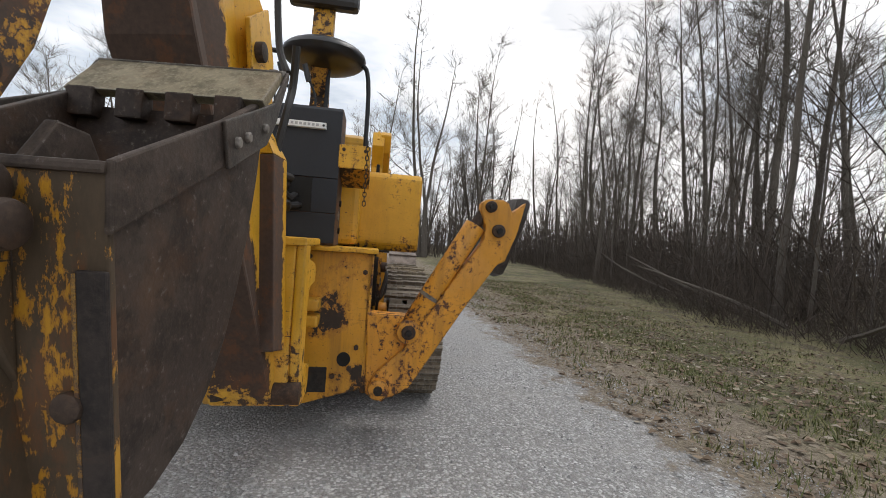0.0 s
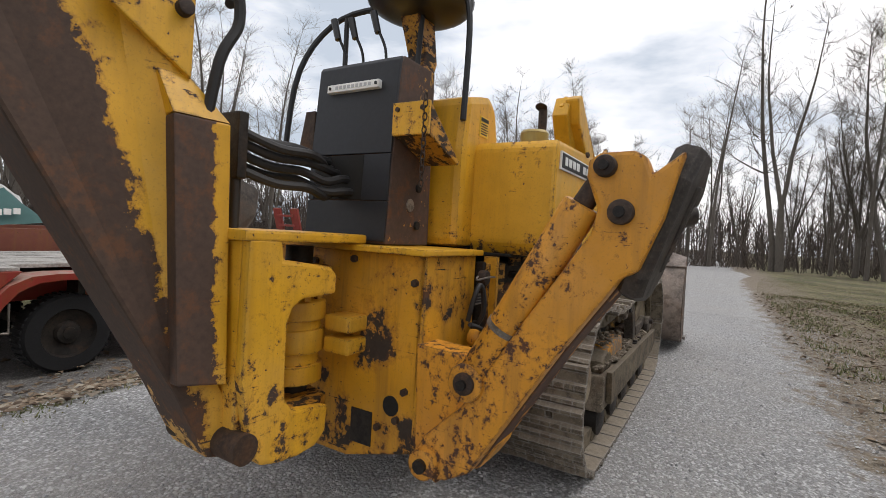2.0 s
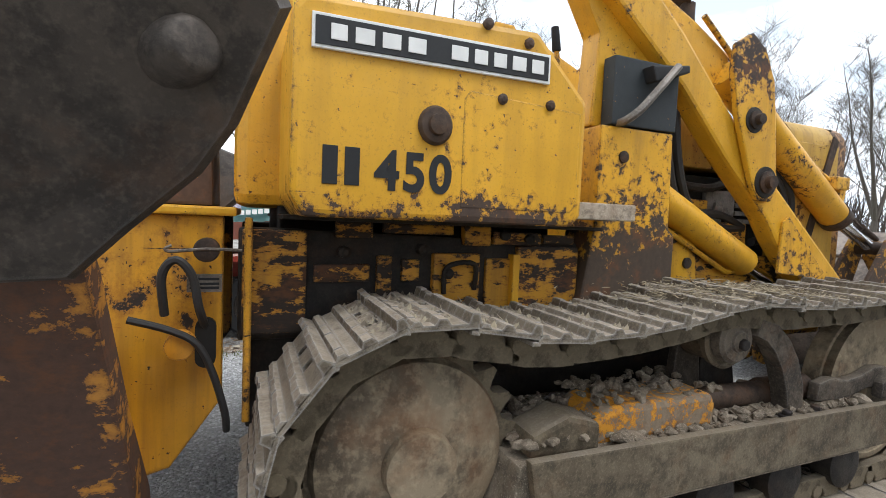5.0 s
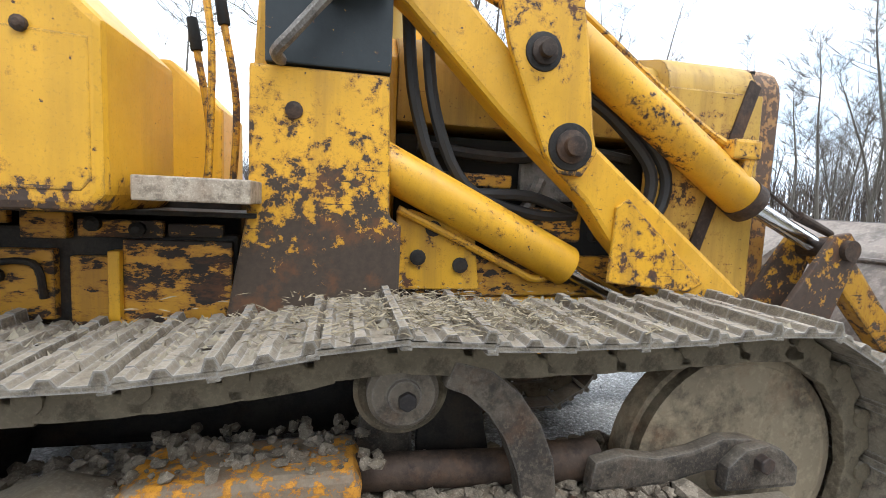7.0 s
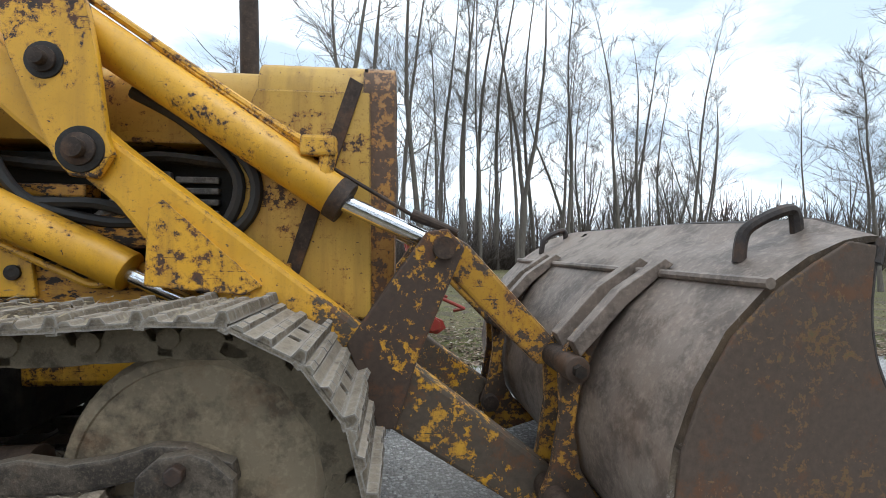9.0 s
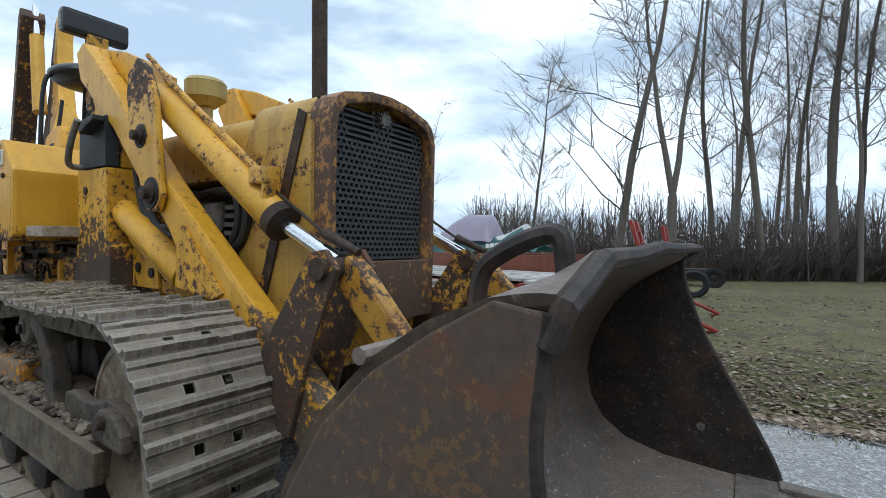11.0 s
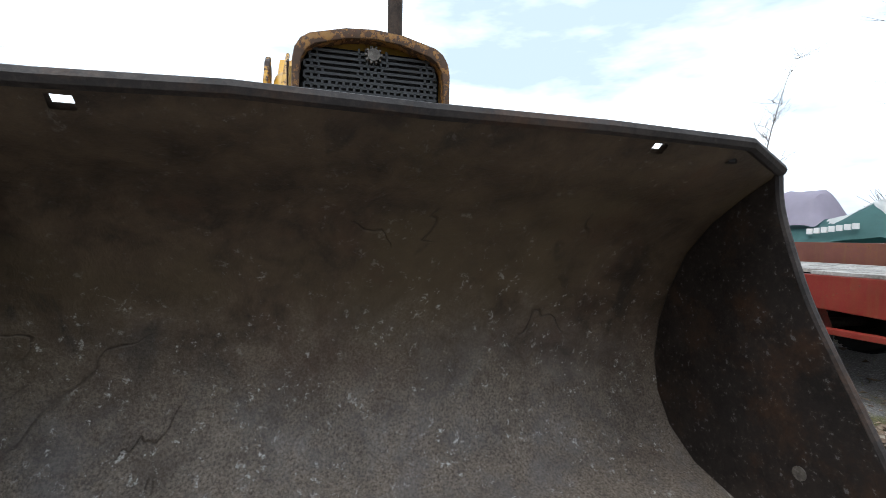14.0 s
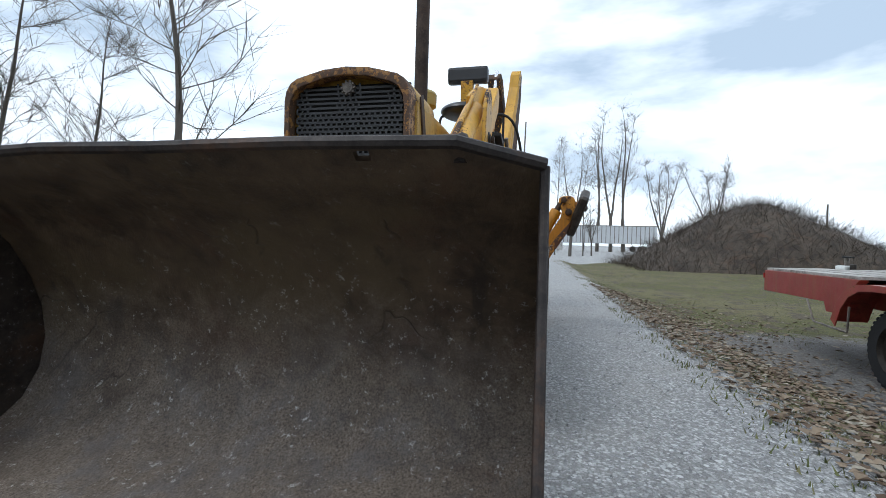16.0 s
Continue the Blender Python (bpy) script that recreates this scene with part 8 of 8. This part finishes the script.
# small motor tiller standing in the field
tiller = tagged(empty("motor_tiller", pose(-10.5, 9.05, hgt(-10.5, 9.05), 0, 0, 25)), "small black motor tiller with a white fuel tank in the grass", "tiller")
part("chassis_bar", box(-0.45, 0.45, -0.06, 0.06, 0.30, 0.38, 0.01), M_DARK, tiller)
part("engine", box(-0.16, 0.20, -0.17, 0.17, 0.38, 0.66, 0.04), M_BLACK, tiller)
part("fuel_tank", box(-0.20, 0.06, -0.16, 0.16, 0.66, 0.80, 0.04), M_WHITE, tiller, "white fuel tank")
part("air_filter", rod((0.14, 0, 0.66), (0.14, 0, 0.84), 0.07, seg=16, cap=0.01), M_DARK, tiller, smooth=True)
part("exhaust", rod((-0.05, 0.05, 0.80), (-0.05, 0.05, 1.0), 0.05, seg=14, cap=0.01), M_STEEL, tiller, smooth=True)
part("exhaust_cap", box(-0.12, 0.10, -0.03, 0.12, 1.0, 1.04, 0.01), M_BLACK, tiller)
for y in (-0.26, 0.26):
    part("wheel", rod((-0.05, y - 0.05, 0.22), (-0.05, y + 0.05, 0.22), 0.24, seg=22, cap=0.02), M_RUBBER, tiller, smooth=True)
    part("handle", tube([(-0.40, y * 0.3, 0.36), (-0.60, y * 0.8, 0.42), (-0.72, y, 0.46)], 0.016), M_DARK, tiller, smooth=True)
part("tine_cover", prism([(0.30, 0.18), (0.34, 0.36), (0.55, 0.38), (0.70, 0.22), (0.68, 0.16), (0.50, 0.30)], -0.28, 0.28, "xz", 0.01), M_DARK, tiller)

# white box trailer far behind
van = tagged(empty("box_trailer"), "long white ribbed freight trailer parked far off", "trailer")
M_VAN = plain("dirty_white_panels", (0.58, 0.59, 0.60), 0.5, 0, 0.1, 2)
part("body", box(-88.6, -86, 7.0, 23.5, 1.2, 4.4, 0.03), M_VAN, van)
for k in range(22):
    part("rib", box(-86, -85.95, 7.4 + 0.74 * k, 7.5 + 0.74 * k, 1.3, 4.35, 0.005), M_STEEL, van)
part("roof_rail", box(-88.6, -85.93, 7.0, 23.5, 4.35, 4.46, 0.01), M_STEEL, van)
for y in (19.5, 20.8):
    part("wheel", rod((-86.3, y, 0.3), (-86.0, y, 0.3), 0.5, seg=20), M_RUBBER, van)
part("landing_leg", box(-86.6, -86.4, 11.0, 11.2, -0.2, 1.2, 0.01), M_DARK, van)

# metal barn, cars, shed, poles and conifers in the distance behind
barn = tagged(empty("metal_barn", pose(0, 3.2, 0)), "tan metal barn with a large open roller door", "barn")
M_TAN = plain("tan_metal_siding", (0.36, 0.31, 0.25), 0.5, 0, 0.06, 1.5)
part("front_wall", prism([(-36.0, 0.0), (-36.0, 6.4), (-27.5, 7.6), (-12.5, 4.6), (-12.5, 0.0), (-18.3, 0.0), (-18.3, 4.0), (-26.0, 4.0), (-26.0, 0.0)], -72.0, -71.6, "yz", 0), M_TAN, barn)
part("side_wall", box(-92, -72, -12.6, -12.5, 0, 4.6, 0), M_TAN, barn)
part("roof", prism([(-36.0, 6.42), (-27.5, 7.63), (-12.3, 4.6), (-12.3, 4.75), (-27.5, 7.8), (-36.0, 6.6)], -92, -71.3, "yz", 0), M_STEEL, barn)
part("roller_door", box(-71.9, -71.7, -26.0, -18.3, 2.4, 4.0, 0.01), M_WHITE, barn, "half-raised white roller door")
# black sheet behind the door, the interior's shade given as colour
part("inside", box(-78, -77.8, -35, -13, 0, 4.5, 0), M_SHADOWBLACK, barn)
M_SILVER = plain("silver_car_paint", (0.45, 0.46, 0.47), 0.3, 0.6, 0.05)
M_GLASSDARK = plain("dark_car_glass", (0.03, 0.035, 0.04), 0.1)


def far_car(name, label, x, y, w, h, paint):
    c = tagged(empty(name), label, "car")
    part("body", prism([(-w / 2, 0.35), (-w / 2, 0.95), (-w / 2 * 0.92, 1.0), (-w / 2 * 0.8, h), (w / 2 * 0.8, h), (w / 2 * 0.92, 1.0), (w / 2, 0.95), (w / 2, 0.35)], x - 4.2, x, "yz", 0.06), paint, c).location = (0, y, 0)
    part("rear_window", prism([(-w / 2 * 0.80, 1.02), (-w / 2 * 0.72, h - 0.12), (w / 2 * 0.72, h - 0.12), (w / 2 * 0.80, 1.02)], x, x + 0.02, "yz", 0.004), M_GLASSDARK, c).location = (0, y, 0)
    part("bumper", box(x, x + 0.12, -w / 2, w / 2, 0.40, 0.58, 0.03), M_STEEL, c).location = (0, y, 0)
    for s in (-1, 1):
        part("tail_lamp", box(x, x + 0.03, s * w / 2 * 0.82, s * w / 2 * 0.97, 0.75, 0.98, 0.005), plain("tail_lens", (0.25, 0.03, 0.02), 0.3), c).location = (0, y, 0)
        for wx in (x - 0.8, x - 3.3):
            part("wheel", rod((wx, s * w / 2 - s * 0.22, 0.33), (wx, s * w / 2, 0.33), 0.33, seg=20), M_RUBBER, c).location = (0, y, 0)
    return c


far_car("suv", "silver sport utility car parked on the lot", -58.0, -7.6, 1.8, 1.7, M_SILVER)
far_car("pickup_truck", "silver pickup truck parked by the barn door", -64.0, -14.8, 2.0, 1.85, M_SILVER)
shed = tagged(empty("container_shed"), "grey corrugated storage shed with junk around it", "shed")
part("body", box(-80, -76, -1.6, 5.2, 0.0, 3.2, 0.03), plain("grey_blue_siding", (0.22, 0.25, 0.27), 0.6, 0, 0.1, 1.5), shed)
part("roof", box(-80.2, -75.8, -1.8, 5.4, 3.2, 3.35, 0.02), M_VAN, shed)
part("tank", box(-75.9, -74.5, 1.0, 4.6, 0.0, 1.7, 0.05), M_CONSOLE, shed)
part("crate", box(-75, -73.6, 5.0, 6.4, 0.0, 1.2, 0.03), M_PLANK, shed)
pole = tagged(empty("tall_pole"), "tall grey steel pole behind the lot", "pole")
part("mast", rod((-46, 0.05, -0.2), (-45.7, 0.4, 13.2), 0.11, 0.07, 12), M_STEEL, pole, smooth=True)
for y, h in ((2.9, 6.2), (6.0, 5.2)):
    u = tagged(empty("utility_pole"), "wooden utility pole in the distance", "pole", "utility poles")
    part("post", rod((-78, y, -0.2), (-78, y, h), 0.12, 0.1, 10), M_BARK, u, smooth=True)
    part("cross_arm", box(-78.05, -77.95, y - 0.8, y + 0.8, h - 0.6, h - 0.45, 0.01), M_BARK, u)
u = tagged(empty("utility_pole"), "wooden utility pole in the distance", "pole", "utility poles")
part("post", rod((-62, 37, -0.5), (-62, 37, 6.5), 0.12, 0.1, 10), M_BARK, u, smooth=True)


def conifer(x, y, h, seed):
    rnd = random.Random(seed)
    t = tagged(empty("conifer", pose(x, y, -0.1)), "dark green conifer beside the lot", "tree", "conifers")
    part("trunk", rod((0, 0, 0), (0, 0, h), 0.14, 0.02, 8), M_BARK, t)
    v, f = [], []
    for _ in range(900):
        k = rnd.uniform(0.08, 1.0)
        r = (1 - k) * h * 0.30 + 0.15
        a = rnd.uniform(0, 6.28)
        q = r * rnd.uniform(0.3, 1.0)
        p = Vector((q * math.cos(a), q * math.sin(a), k * h - q * 0.25))
        d = Vector((math.cos(a), math.sin(a), rnd.uniform(-0.5, 0.1)))
        s = rnd.uniform(0.25, 0.6)
        sd = Vector((-math.sin(a), math.cos(a), rnd.uniform(-0.4, 0.4))) * s * 0.3
        n0 = len(v)
        v += [tuple(p - sd), tuple(p + sd), tuple(p + d * s)]
        f.append((n0, n0 + 1, n0 + 2))
    me = bpy.data.meshes.new("needles")
    me.from_pydata(v, [], f)
    me.materials.append(M_NEEDLE)
    o = new("needles", me)
    o.parent = t


M_NEEDLE = island_material("conifer_needles", (0.018, 0.035, 0.022), (0.03, 0.055, 0.03), (0.045, 0.07, 0.04))
conifer(-88, -11.0, 6.0, 1)
conifer(-88, -7.0, 5.4, 2)
conifer(-92, -8.6, 4.4, 3)
